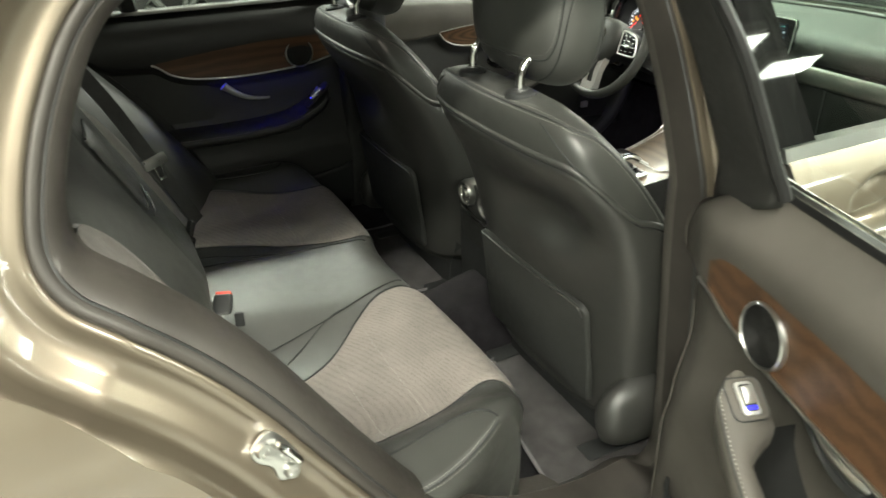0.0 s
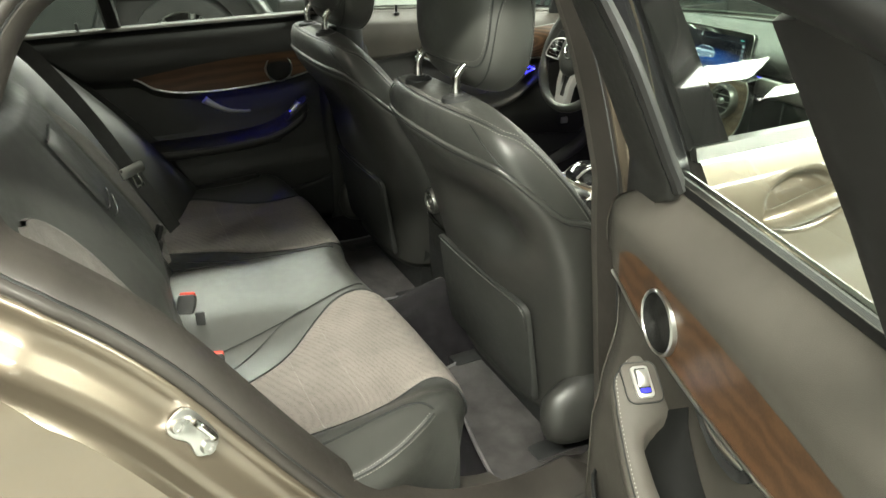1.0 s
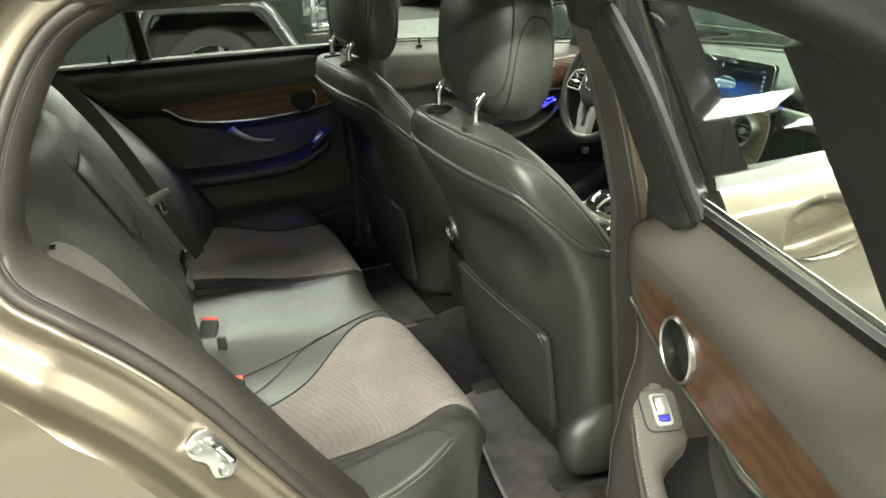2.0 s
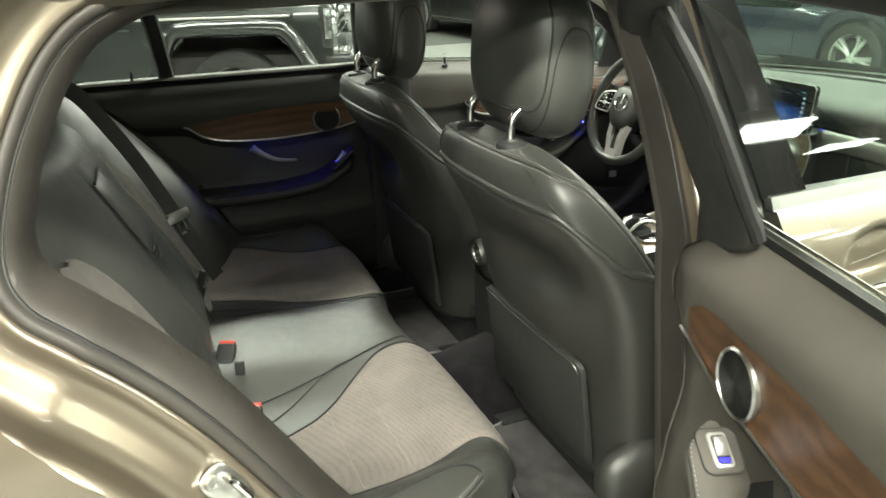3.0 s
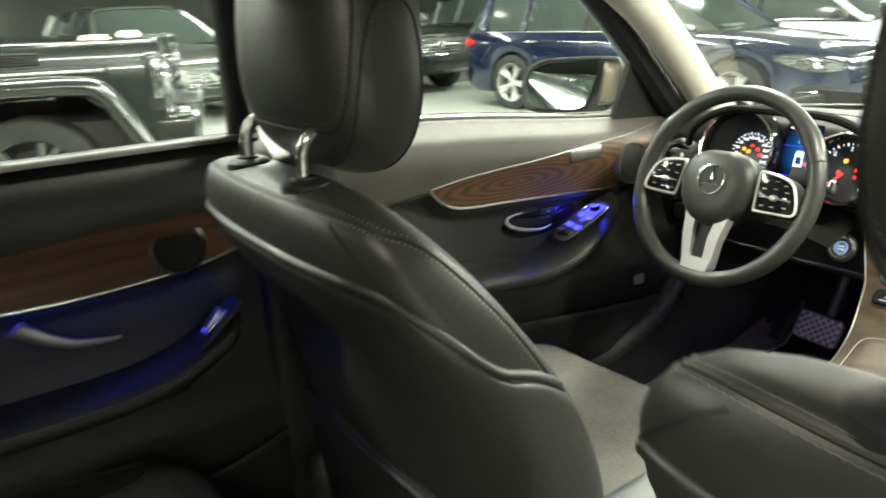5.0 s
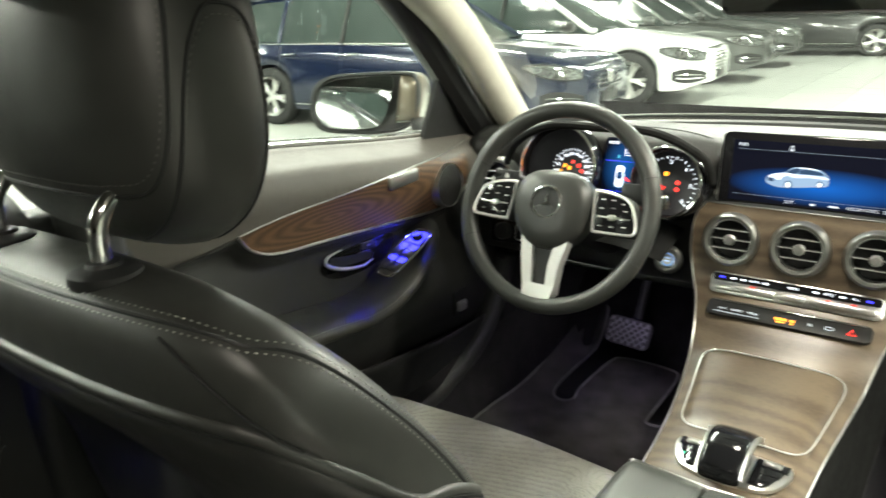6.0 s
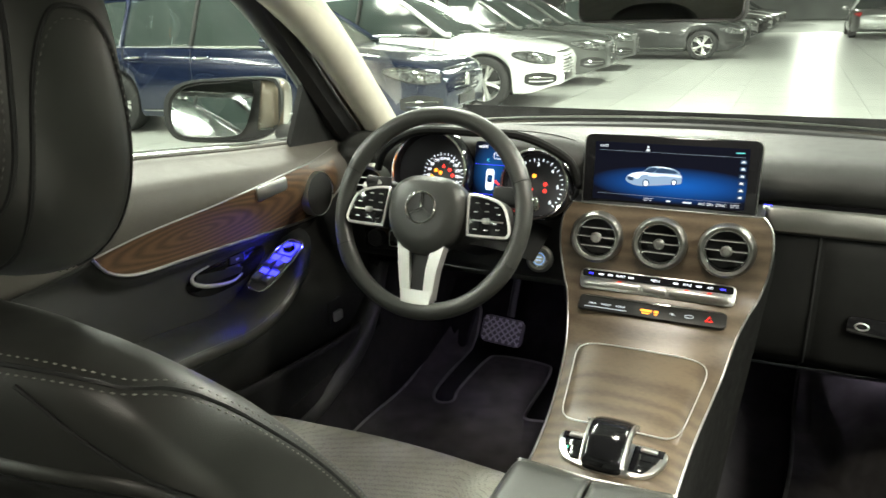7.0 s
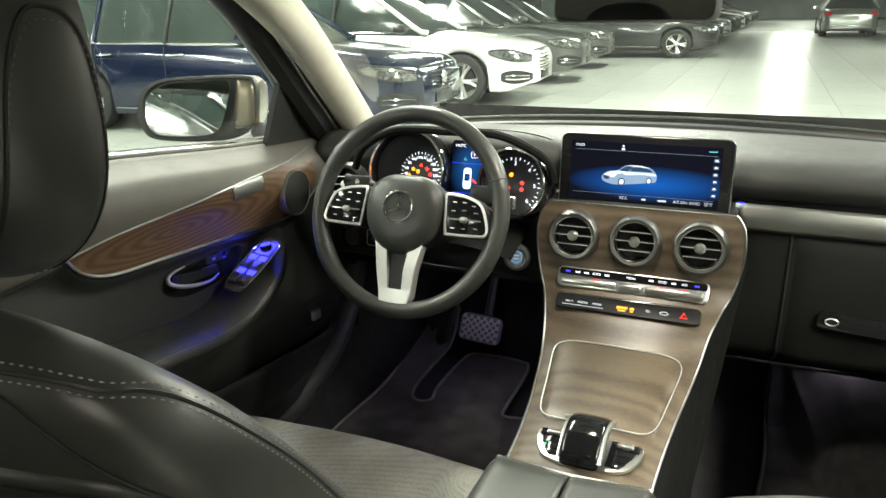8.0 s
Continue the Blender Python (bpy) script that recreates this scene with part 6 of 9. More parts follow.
for c, R, lab in ((GL, 0.073, "round speedometer with lit figures"), (GR, 0.058, "round rev counter with warning lamps")):
    M = TM2(c)
    g = part("gauge_tube", lathe([(R, -0.035), (R, 0.035), (R + 0.004, 0.041), (R + 0.008, 0.036), (R + 0.009, -0.035)], 48, M), PIANO, dash, lab)
    part("gauge_rim", tube([M @ Vector(((R + 0.004) * math.cos(t), (R + 0.004) * math.sin(t), 0.041)) for t in span(0, 2 * math.pi, 49)[:-1]], 0.0024, 6, closed=True), CHROME, g)
    part("dial", lathe([(0.0, 0.012), (R - 0.010, 0.012), (R - 0.001, 0.018), (R - 0.001, 0.006)], 40, M), DIAL, g)
    left = c is GL
    C = M @ Matrix.Translation((0.020, -0.004, 0.0128)) if left else M @ Matrix.Translation((-0.002, -0.002, 0.0128))
    r0 = 0.040 if left else 0.048
    ticks = []
    for k in range(27):
        a = radians(225 - 270 * k / 26)
        big = k % 2 == 0
        ticks.append(rbox((0.0055 if big else 0.003, 0.0011, 0.0006), C @ Matrix.Rotation(a, 4, "Z") @ Matrix.Translation((r0, 0, 0.001)), 0))
    part("scale_marks", join(*ticks), WHITE_MARK, g)
    figs = [str(20 * k) for k in range(0, 14)] if left else [str(k) for k in range(0, 7)]
    for k, tx in enumerate(figs):
        a = radians(225 - 270 * k / (len(figs) - 1))
        words(tx, 0.0075 if left else 0.0105, C @ Matrix.Translation(((r0 - 0.0085) * math.cos(a), (r0 - 0.0085) * math.sin(a), 0.001)), WHITE_MARK, g, "figure")
    lamps = [(-0.016, 0.008, ORANGE, 5), (-0.024, -0.004, ORANGE, 4), (0.0, 0.016, REDLIT, 3), (0.013, 0.010, REDLIT, 4), (0.020, 0.0, REDLIT, 4), (-0.006, 0.004, ORANGE, 6)] if left else [(-0.006, 0.018, ORANGE, 6), (0.016, 0.004, REDLIT, 4), (0.016, -0.008, REDLIT, 4), (-0.014, -0.004, REDLIT, 4)]
    for lx, ly, lm, sd in lamps:
        w = 0.0042
        out = [(w * math.cos(2 * math.pi * k / sd + math.pi / 2), w * math.sin(2 * math.pi * k / sd + math.pi / 2)) for k in range(sd)]
        part("warning_lamp", plate(out, 0.0008, on(C @ Matrix.Translation((lx, ly, 0.0005)))), lm, g)
    part("needle", loft([[C @ Vector((x * math.cos(3.9 if left else 3.9) - y * math.sin(3.9 if left else 3.9), x * math.sin(3.9 if left else 3.9) + y * math.cos(3.9 if left else 3.9), h)) for x, y in ((0.008, -0.0014), (0.040, -0.0005), (0.040, 0.0005), (0.008, 0.0014))] for h in (0.002, 0.0032)]), REDLIT, g)


def lit_screen(name, glow, base):
    """A lit screen: a dark blue picture brighter round its middle."""
    m, nt, p = _nodes(name)
    n = nt.nodes
    tc = n.new("ShaderNodeTexCoord")
    gr = n.new("ShaderNodeTexGradient")
    gr.gradient_type = "SPHERICAL"
    mp = n.new("ShaderNodeMapping")
    mp.inputs["Location"].default_value, mp.inputs["Scale"].default_value = base
    nt.links.new(tc.outputs["Generated"], mp.inputs[0])
    nt.links.new(mp.outputs[0], gr.inputs[0])
    ramp = n.new("ShaderNodeValToRGB")
    ramp.color_ramp.elements[0].color, ramp.color_ramp.elements[1].color = (0.0008, 0.0015, 0.006, 1), (*glow, 1)
    nt.links.new(gr.outputs[0], ramp.inputs[0])
    nt.links.new(ramp.outputs[0], p.inputs["Emission Color"])
    p.inputs["Emission Strength"].default_value = 1.0
    p.inputs["Base Color"].default_value = (0.004, 0.004, 0.006, 1)
    p.inputs["Roughness"].default_value = 0.12
    p.inputs["Specular IOR Level"].default_value = 0.15
    return m


CLUSTER_BLUE = lit_screen("cluster_screen", (0.01, 0.10, 0.33), ((-0.9, -0.5, -1.0), (1.6, 0.7, 1.9)))
NAVY = lit_screen("navy_screen", (0.004, 0.12, 0.52), ((-0.95, 0, -1.05), (1.7, 0.3, 3.2)))
CM = axes((-0.3220, 0.172, 0.957), (1, 0, 0), (0, 0.24, 1))
cs = part("cluster_screen", plate(rrect(0.068, 0.118, 0.004), 0.003, on(CM), 0.001), CLUSTER_BLUE, dash, "upright lit display between the gauges")
part("car_symbol", plate(rrect(0.016, 0.040, 0.006), 0.0006, on(CM @ Matrix.Translation((0.0, -0.012, 0.003)))), glow_mat("pale_lit_mark", (0.7, 0.85, 1.0), 1.6), cs)
part("car_symbol_roof", plate(rrect(0.011, 0.014, 0.003), 0.0004, on(CM @ Matrix.Translation((0.0, -0.010, 0.0037)))), CLUSTER_BLUE, cs)
part("door_symbol", plate([(0.0, 0.0), (0.009, -0.005), (0.010, -0.003), (0.001, 0.004)], 0.0006, on(CM @ Matrix.Translation((0.010, -0.016, 0.003)))), REDLIT, cs)
words("14.5°C", 0.0075, CM @ Matrix.Translation((-0.018, 0.049, 0.0032)), WHITE_MARK, cs)
words("P", 0.009, CM @ Matrix.Translation((0.012, 0.033, 0.0032)), WHITE_MARK, cs)
part("gear_box_outline", tube([CM @ Vector((0.012 + a, 0.033 + b, 0.0034)) for a, b in rrect(0.014, 0.011, 0.002, 3)], 0.0005, 4, closed=True), WHITE_MARK, cs)
words("C", 0.007, CM @ Matrix.Translation((-0.006, 0.024, 0.0032)), glow_mat("cyan_lit_mark", (0.1, 0.8, 1.0), 1.3), cs)
for yy in (0.016, -0.040):
    part("divider_line", rbox((0.064, 0.0006, 0.0006), CM @ Matrix.Translation((0, yy, 0.0034)), 0), BLUE_DIM, cs)
# hood face round the gauges
def hood(u, v):
    x = -0.345 + 0.205 * u
    return Vector((x, 0.236 + 0.012 * abs(u) ** 3, 0.865 + 0.165 * v - 0.035 * abs(u) ** 4 * v))
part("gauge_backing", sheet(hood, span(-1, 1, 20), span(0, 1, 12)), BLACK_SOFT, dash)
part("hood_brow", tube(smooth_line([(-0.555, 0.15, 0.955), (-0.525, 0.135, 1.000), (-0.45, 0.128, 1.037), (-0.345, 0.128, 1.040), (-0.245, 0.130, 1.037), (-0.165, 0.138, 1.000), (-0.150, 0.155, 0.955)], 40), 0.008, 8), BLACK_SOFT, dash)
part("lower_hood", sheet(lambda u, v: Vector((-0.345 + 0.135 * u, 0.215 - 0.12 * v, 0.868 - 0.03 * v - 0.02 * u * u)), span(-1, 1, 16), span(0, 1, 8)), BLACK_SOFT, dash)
part("steering_column", lathe([(0.0, 0.0), (0.045, 0.0), (0.055, -0.05), (0.06, -0.20), (0.0, -0.20)], 24, Matrix.Translation((-0.37, 0.045, 0.905)) @ Matrix.Rotation(radians(68), 4, "X")), HARD, dash)


def round_vent(M, parent, R=0.041, name="air_vent", lab="round air vent with chromed ring"):
    v = part(name, lathe([(R * 0.84, -0.02), (R * 0.84, 0.006), (R * 0.90, 0.012), (R * 1.00, 0.013), (R * 1.10, 0.008), (R * 1.15, 0.0), (R * 1.15, -0.02)], 48, M), BRUSHED, parent, lab)
    part("inner_ring", tube([M @ Vector((R * 0.85 * math.cos(t), R * 0.85 * math.sin(t), 0.006)) for t in span(0, 2 * math.pi, 41)[:-1]], 0.0018, 6, closed=True), CHROME, v)
    part("vent_well", lathe([(0.0, -0.019), (R * 0.84, -0.019), (R * 0.84, -0.010), (R * 0.84, -0.022), (0, -0.022)], 32, M), RIM_DARK, v)
    for k in (-1, 0, 1):
        h = R * 0.40 * k
        half = math.sqrt(max(0.0, (R * 0.80) ** 2 - h * h))
        part("vane", rbox((2 * half, 0.0020, 0.012), M @ Matrix.Translation((0, h, -0.005)) @ Matrix.Rotation(radians(-12), 4, "X"), 0.001), HARD, v)
        part("vane_edge", rbox((2 * half * 0.98, 0.0014, 0.0012), M @ Matrix.Translation((0, h, 0.0026)), 0), SILVER_TRIM, v)
    part("vent_knob", lathe([(0, 0.013), (0.0065, 0.012), (0.0095, 0.008), (0.0085, 0.0)], 20, M), SATIN, v)
    return v


round_vent(axes((-0.585, 0.16, 0.915), (1, 0.12, 0), (0, 0.2, 1)), dash, 0.040)
round_vent(axes((0.60, 0.20, 0.905), (1, -0.12, 0), (0, 0.2, 1)), dash, 0.040)
LS = axes((-0.575, 0.205, 0.792), (1, 0.1, 0), (0, 0.15, 1))
lsw = part("light_switch_panel", plate(rrect(0.10, 0.050, 0.008), 0.006, on(LS), 0.002), PIANO, dash)
part("light_switch", lathe([(0, 0.018), (0.016, 0.017), (0.019, 0.012), (0.019, 0.0)], 28, LS @ Matrix.Translation((-0.018, 0, 0.005))), HARD, lsw)
part("switch_outline", tube([LS @ Vector((0.026 + a, b, 0.0065)) for a, b in rrect(0.034, 0.034, 0.006, 4)], 0.0009, 5, closed=True), SATIN, lsw)
# start button
PALE_BLUE = glow_mat("pale_blue_lit_mark", (0.45, 0.65, 1.0), 0.6)
SB = axes((-0.222, 0.170, 0.799), (1, 0.0, 0), (0, 0.3, 1))
sb = part("start_button_ring", lathe([(0.016, 0.0), (0.017, 0.007), (0.021, 0.008), (0.026, 0.003), (0.026, -0.006)], 32, SB), SATIN, dash, "start button with chromed ring")
part("start_button", lathe([(0, 0.005), (0.014, 0.005), (0.016, 0.003), (0.016, -0.003)], 28, SB), BRUSHED, sb)
part("start_glow", tube([SB @ Vector((0.011 * math.cos(t), 0.011 * math.sin(t), 0.0052)) for t in span(0, 2 * math.pi, 25)[:-1]], 0.0012, 5, closed=True), glow_mat("pale_blue_lit_ring", (0.25, 0.5, 1.0), 0.5), sb)
for dy in (0.003, -0.003):
    part("button_bar", rbox((0.011, 0.0024, 0.0006), SB @ Matrix.Translation((0, dy, 0.0053)), 0), PALE_BLUE, sb)

# ---- centre screen ----
disp = thing("centre_display", (0, 0.21, 0.91), "wide black centre display showing a silver estate car", "screen")
DM = axes((0.0, 0.196, 0.9725), (1, 0, 0), (0, 0.10, 1))
hs = part("housing", plate(rrect(0.292, 0.136, 0.012), 0.016, on(DM @ Matrix.Translation((0, -0.002, 0))), 0.003), PIANO, disp)
pic = part("picture", plate(rrect(0.254, 0.102, 0.002), 0.0006, on(DM @ Matrix.Translation((0, 0.002, 0.0162)))), NAVY, disp, "dark blue lit picture")
DZ = 0.0172
part("housing_rim", tube([DM @ Vector((a, b - 0.002, 0.0135)) for a, b in rrect(0.2915, 0.1355, 0.012, 6)], 0.0013, 6, closed=True), SATIN, hs)
part("back_stand", rbox((0.20, 0.05, 0.05), Matrix.Translation((0, 0.225, 0.925)), 0.01), HARD, disp)
SCREEN_GREY = glow_mat("grey_blue_lit_line", (0.25, 0.32, 0.42), 0.5)
SILVERLIT = glow_mat("pale_silver_lit", (0.55, 0.68, 0.85), 1.1)
DARKLIT = glow_mat("dark_blue_lit", (0.02, 0.06, 0.14), 0.5)
CX0 = DM @ Matrix.Translation((-0.022, -0.004, DZ))
HIGHLIT = glow_mat("bright_silver_lit", (0.80, 0.90, 1.0), 1.25)
MIDLIT = glow_mat("mid_blue_silver_lit", (0.22, 0.32, 0.46), 0.95)


def picture(pts, k, material, parent, name):
    out = [tuple(q.xy) for q in smooth_line([(a_, b_, 0) for a_, b_ in pts], 40, True)]
    return part(name, plate(out, 0.0003, on(CX0 @ Matrix.Translation((0, 0, 0.0004 * k)))), material, parent)


sym = picture([(-0.047, -0.010), (-0.046, 0.000), (-0.036, 0.006), (-0.020, 0.009), (-0.008, 0.0175), (0.014, 0.0185), (0.034, 0.0155), (0.044, 0.007), (0.046, -0.004), (0.042, -0.009), (0.026, -0.011), (0.0, -0.0145), (-0.028, -0.0165)], 0, MIDLIT, pic, "car_picture")
picture([(-0.044, 0.0), (-0.034, 0.0052), (-0.018, 0.0078), (-0.006, 0.0068), (-0.016, 0.0036), (-0.034, -0.001)], 1, HIGHLIT, sym, "car_picture_bonnet")
picture([(-0.006, 0.0068), (0.016, 0.0072), (0.040, 0.0064), (0.0445, 0.0025), (0.02, 0.003), (-0.004, 0.0012), (-0.012, 0.0036)], 1, SILVERLIT, sym, "car_picture_flank")
picture([(-0.017, 0.0088), (-0.007, 0.0160), (0.004, 0.0162), (-0.004, 0.0082)], 1, DARKLIT, sym, "car_picture_screen")
picture([(0.001, 0.0088), (0.008, 0.0158), (0.030, 0.0140), (0.038, 0.0090), (0.018, 0.0085)], 1, DARKLIT, sym, "car_picture_window")
picture([(-0.006, 0.0178), (0.014, 0.0188), (0.033, 0.0158), (0.014, 0.0172)], 2, HIGHLIT, sym, "car_picture_roof")
picture([(-0.0445, -0.001), (-0.036, -0.003), (-0.036, -0.0075), (-0.044, -0.0065)], 1, DARKLIT, sym, "car_picture_grille")
picture([(-0.033, -0.001), (-0.024, 0.001), (-0.026, -0.003), (-0.032, -0.0038)], 1, HIGHLIT, sym, "car_picture_lamp")
for wx, wy, wr in ((-0.013, -0.0110, 0.0072), (0.0335, -0.0065, 0.0060)):
    wh_ = part("car_picture_wheel", lathe([(0, 0.0004), (wr * 0.8, 0.0004), (wr * 0.8, 0)], 18, CX0 @ Matrix.Translation((wx, wy, 0.0009)) @ Matrix.Scale(1.2, 4, (0, 1, 0))), DARKLIT, sym)
    part("car_picture_rim", lathe([(0, 0.0004), (wr * 0.52, 0.0004), (wr * 0.52, 0)], 14, CX0 @ Matrix.Translation((wx, wy, 0.0014)) @ Matrix.Scale(1.2, 4, (0, 1, 0))), HIGHLIT, wh_)
for yy, ww, dx in ((0.0385, 0.24, 0.0), (-0.0375, 0.24, 0.0)):
    part("screen_line", rbox((ww, 0.0005, 0.0004), DM @ Matrix.Translation((dx, yy, DZ)), 0), SCREEN_GREY, pic)
PALE = glow_mat("pale_grey_lit", (0.75, 0.82, 0.9), 0.8)
words("19:00", 0.0072, DM @ Matrix.Translation((-0.112, 0.0455, DZ)), PALE, pic)
words("22°C", 0.0068, DM @ Matrix.Translation((-0.030, -0.0435, DZ)), PALE, pic)
words("A/C ON", 0.0066, DM @ Matrix.Translation((0.066, -0.0435, DZ)), PALE, pic)
words("SYNC", 0.0066, DM @ Matrix.Translation((0.090, -0.0435, DZ)), PALE, pic)
words("22°C", 0.0066, DM @ Matrix.Translation((0.112, -0.0435, DZ)), PALE, pic)
for dx, w in ((0.005, 0.007), (0.036, 0.014), (-0.014 + 0.02, 0.0)):
    if w:
        part("screen_bar", rbox((w, 0.0028, 0.0004), DM @ Matrix.Translation((dx, -0.0435, DZ)), 0), PALE, pic)
part("screen_mark", lathe([(0, 0.0004), (0.002, 0.0004), (0.002, 0)], 10, DM @ Matrix.Translation((-0.036, 0.047, DZ))), PALE, pic)
part("screen_mark", plate([(-0.0035, -0.004), (0.0035, -0.004), (0.002, 0.0), (-0.002, 0.0)], 0.0004, on(DM @ Matrix.Translation((-0.036, 0.044, DZ)))), PALE, pic)
CYANLIT = glow_mat("cyan_lit_bar", (0.15, 0.65, 0.70), 0.8)
part("screen_bar", rbox((0.013, 0.0018, 0.0004), DM @ Matrix.Translation((0.112, 0.0455, DZ)), 0), CYANLIT, pic)
for k in range(6):
    part("side_button", plate(rrect(0.010, 0.0072, 0.0015, 3), 0.0004, on(DM @ Matrix.Translation((0.1185, 0.031 - 0.0118 * k, DZ)))), DARKLIT, pic)
    part("side_mark", plate([(-0.0032, -0.0015), (0.0032, -0.0015), (0.0018, 0.002), (-0.0018, 0.002)], 0.0003, on(DM @ Matrix.Translation((0.1185, 0.031 - 0.0118 * k, DZ + 0.0005)))), PALE, pic)

# ---- centre console ----
con = thing("centre_console", (0, -0.05, 0.4), "wood-faced centre console with round vents and silver keys", "console")
CON = smooth_line([(0.158, 0.920, 0), (0.147, 0.865, 0), (0.137, 0.800, 0), (0.118, 0.772, 0), (0.078, 0.744, 0), (0.030, 0.704, 0), (-0.03, 0.686, 0), (-0.10, 0.674, 0), (-0.19, 0.664, 0), (-0.30, 0.657, 0)], 61)
CONW = [(0.0, 0.160), (0.06, 0.176), (0.15, 0.178), (0.25, 0.166), (0.40, 0.146), (0.55, 0.130), (0.70, 0.117), (0.85, 0.105), (1.0, 0.097)]


def con_pt(u, s, lift=0.0):
    """u from -1 to 1 across, s from 0 at the vents to 1 at the armrest."""
    k = min(59.999, s * 60)
    i = int(k)
    p = CON[i].lerp(CON[i + 1], k - i)
    d = (CON[i + 1] - CON[i]).normalized()
    nrm = Vector((0, d.y, -d.x))
    if nrm.z < 0:
        nrm = -nrm
    w = interp(CONW, s)
    arch = -0.012 * abs(u) ** 3
    return Vector((w * u, p.x, p.y)) + Vector((0, nrm.y, nrm.z)) * (lift + arch)


def con_frame(u, s, lift=0.0):
    o = con_pt(u, s, lift)
    r = con_pt(u + 0.02, s, lift) - con_pt(u - 0.02, s, lift)
    up = con_pt(u, max(0, s - 0.02), lift) - con_pt(u, min(1, s + 0.02), lift)
    m = axes(o, r, up)
    return m


def no_vent(u, v):
    p = con_pt(u, v)
    return all(math.hypot(p.x - x, p.z - 0.863) > 0.0385 for x in (-0.1085, 0.0, 0.1085))


part("wood_face", sheet(con_pt, span(-1, 1, 101), span(0, 1, 181), no_vent), ASH, con, "grey-brown open-pore wood face", smooth=70)
for s in (1, -1):
    part("bright_edge", tube([con_pt(s * 1.0, v, 0.001) for v in span(0.0, 1, 60)], 0.0018, 6), SATIN, con)
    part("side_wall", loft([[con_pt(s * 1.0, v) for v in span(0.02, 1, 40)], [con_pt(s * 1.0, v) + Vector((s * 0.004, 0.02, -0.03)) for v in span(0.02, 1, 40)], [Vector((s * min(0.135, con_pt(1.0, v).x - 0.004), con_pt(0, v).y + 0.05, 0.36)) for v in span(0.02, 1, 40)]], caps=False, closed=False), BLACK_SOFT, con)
# curved top of the face under the screen
part("face_brow", tube([con_pt(u, 0.0, 0.0) for u in span(-1, 1, 30)], 0.0014, 6), BRUSHED, con)
part("face_top", sheet(lambda u, v: con_pt(u, 0.0) + Vector((0, 0.09 * v, 0.004 * math.sin(math.pi * v))), span(-1, 1, 20), span(0, 1, 6)), HARD, con)
for x in (-0.1085, 0.0, 0.1085):
    M = axes((x, 0.143 + 0.002 * abs(x), 0.863), (1, 0, 0), (0, 0.16, 1))
    round_vent(M, con, 0.0405)
# climate keys
cl = part("climate_panel", plate(rrect(0.262, 0.036, 0.010), 0.006, on(con_frame(0, 0.262, 0.001)), 0.003), SATIN, con, "silver framed climate key strip")
KF = con_frame(0, 0.262, 0.0072)
part("key_band", plate(rrect(0.254, 0.0125, 0.004), 0.0015, on(KF @ Matrix.Translation((0, 0.009, 0)))), PIANO, cl)
for x, w in ((-0.074, 0.098), (0.0, 0.040), (0.074, 0.098)):
    part("climate_key", rbox((w, 0.013, 0.010), KF @ Matrix.Translation((x, -0.0075, 0.002)), 0.005, 3), SATIN, cl, "long satin metal key")
for k, x in enumerate((-0.112, -0.094, -0.078, -0.060, -0.042, 0.0, 0.034, 0.053, 0.072, 0.090, 0.110)):
    if k in (3, 5, 7, 9):
        words(("AUTO", "MENU", "SYNC", "A/C")[(3, 5, 7, 9).index(k)], 0.0055, KF @ Matrix.Translation((x, 0.009, 0.0018)), WHITE_MARK, cl)
    else:
        part("key_mark", rbox((0.008, 0.0028, 0.0006), KF @ Matrix.Translation((x, 0.009, 0.0018)), 0), BLUE_DIM if k in (0, 10) else WHITE_MARK, cl)
for x in (-0.060, 0.053, 0.090):
    part("key_lamp", rbox((0.006, 0.0018, 0.0006), KF @ Matrix.Translation((x, -0.0012, 0.0058)), 0), REDLIT, cl)
# media keys
MF = con_frame(0, 0.405, 0.001)
md = part("media_panel", plate(rrect(0.246, 0.032, 0.009), 0.006, on(MF), 0.002), FRAME_BLACK, con, "satin black key strip with chromed upper bar")
part("media_bar", rbox((0.228, 0.0020, 0.004), MF @ Matrix.Translation((0, 0.0115, 0.007)), 0.002), CHROME, md)
for x, tx in ((-0.098, "NAVI"), (-0.074, "RADIO"), (-0.049, "MEDIA"), (0.037, "TEL")):
    words(tx, 0.0055, MF @ Matrix.Translation((x, -0.003, 0.0064)), PALE, md)
part("media_underline", rbox((0.072, 0.0008, 0.0006), MF @ Matrix.Translation((-0.074, -0.010, 0.0064)), 0), PALE, md)
for x, w in ((-0.006, 0.018), (0.011, 0.007)):
    part("airbag_lamp", rbox((w, 0.0042, 0.0006), MF @ Matrix.Translation((x, -0.003, 0.0064)), 0), ORANGE, md)
    part("airbag_lamp", rbox((w * 0.7, 0.0022, 0.0006), MF @ Matrix.Translation((x, -0.0085, 0.0064)), 0), ORANGE, md)
part("car_key", tube([MF @ Vector((0.064 + 0.007 * math.cos(t), -0.003 + 0.003 * math.sin(t), 0.0066)) for t in span(0, 2 * math.pi, 13)[:-1]], 0.0006, 4, closed=True), PALE, md)
part("hazard_key", tube([MF @ Vector((0.096 + 0.0065 * math.sin(2 * math.pi * k / 3), -0.004 + 0.0065 * math.cos(2 * math.pi * k / 3), 0.0068)) for k in range(3)], 0.0011, 5, closed=True), REDLIT, md, "red hazard triangle")
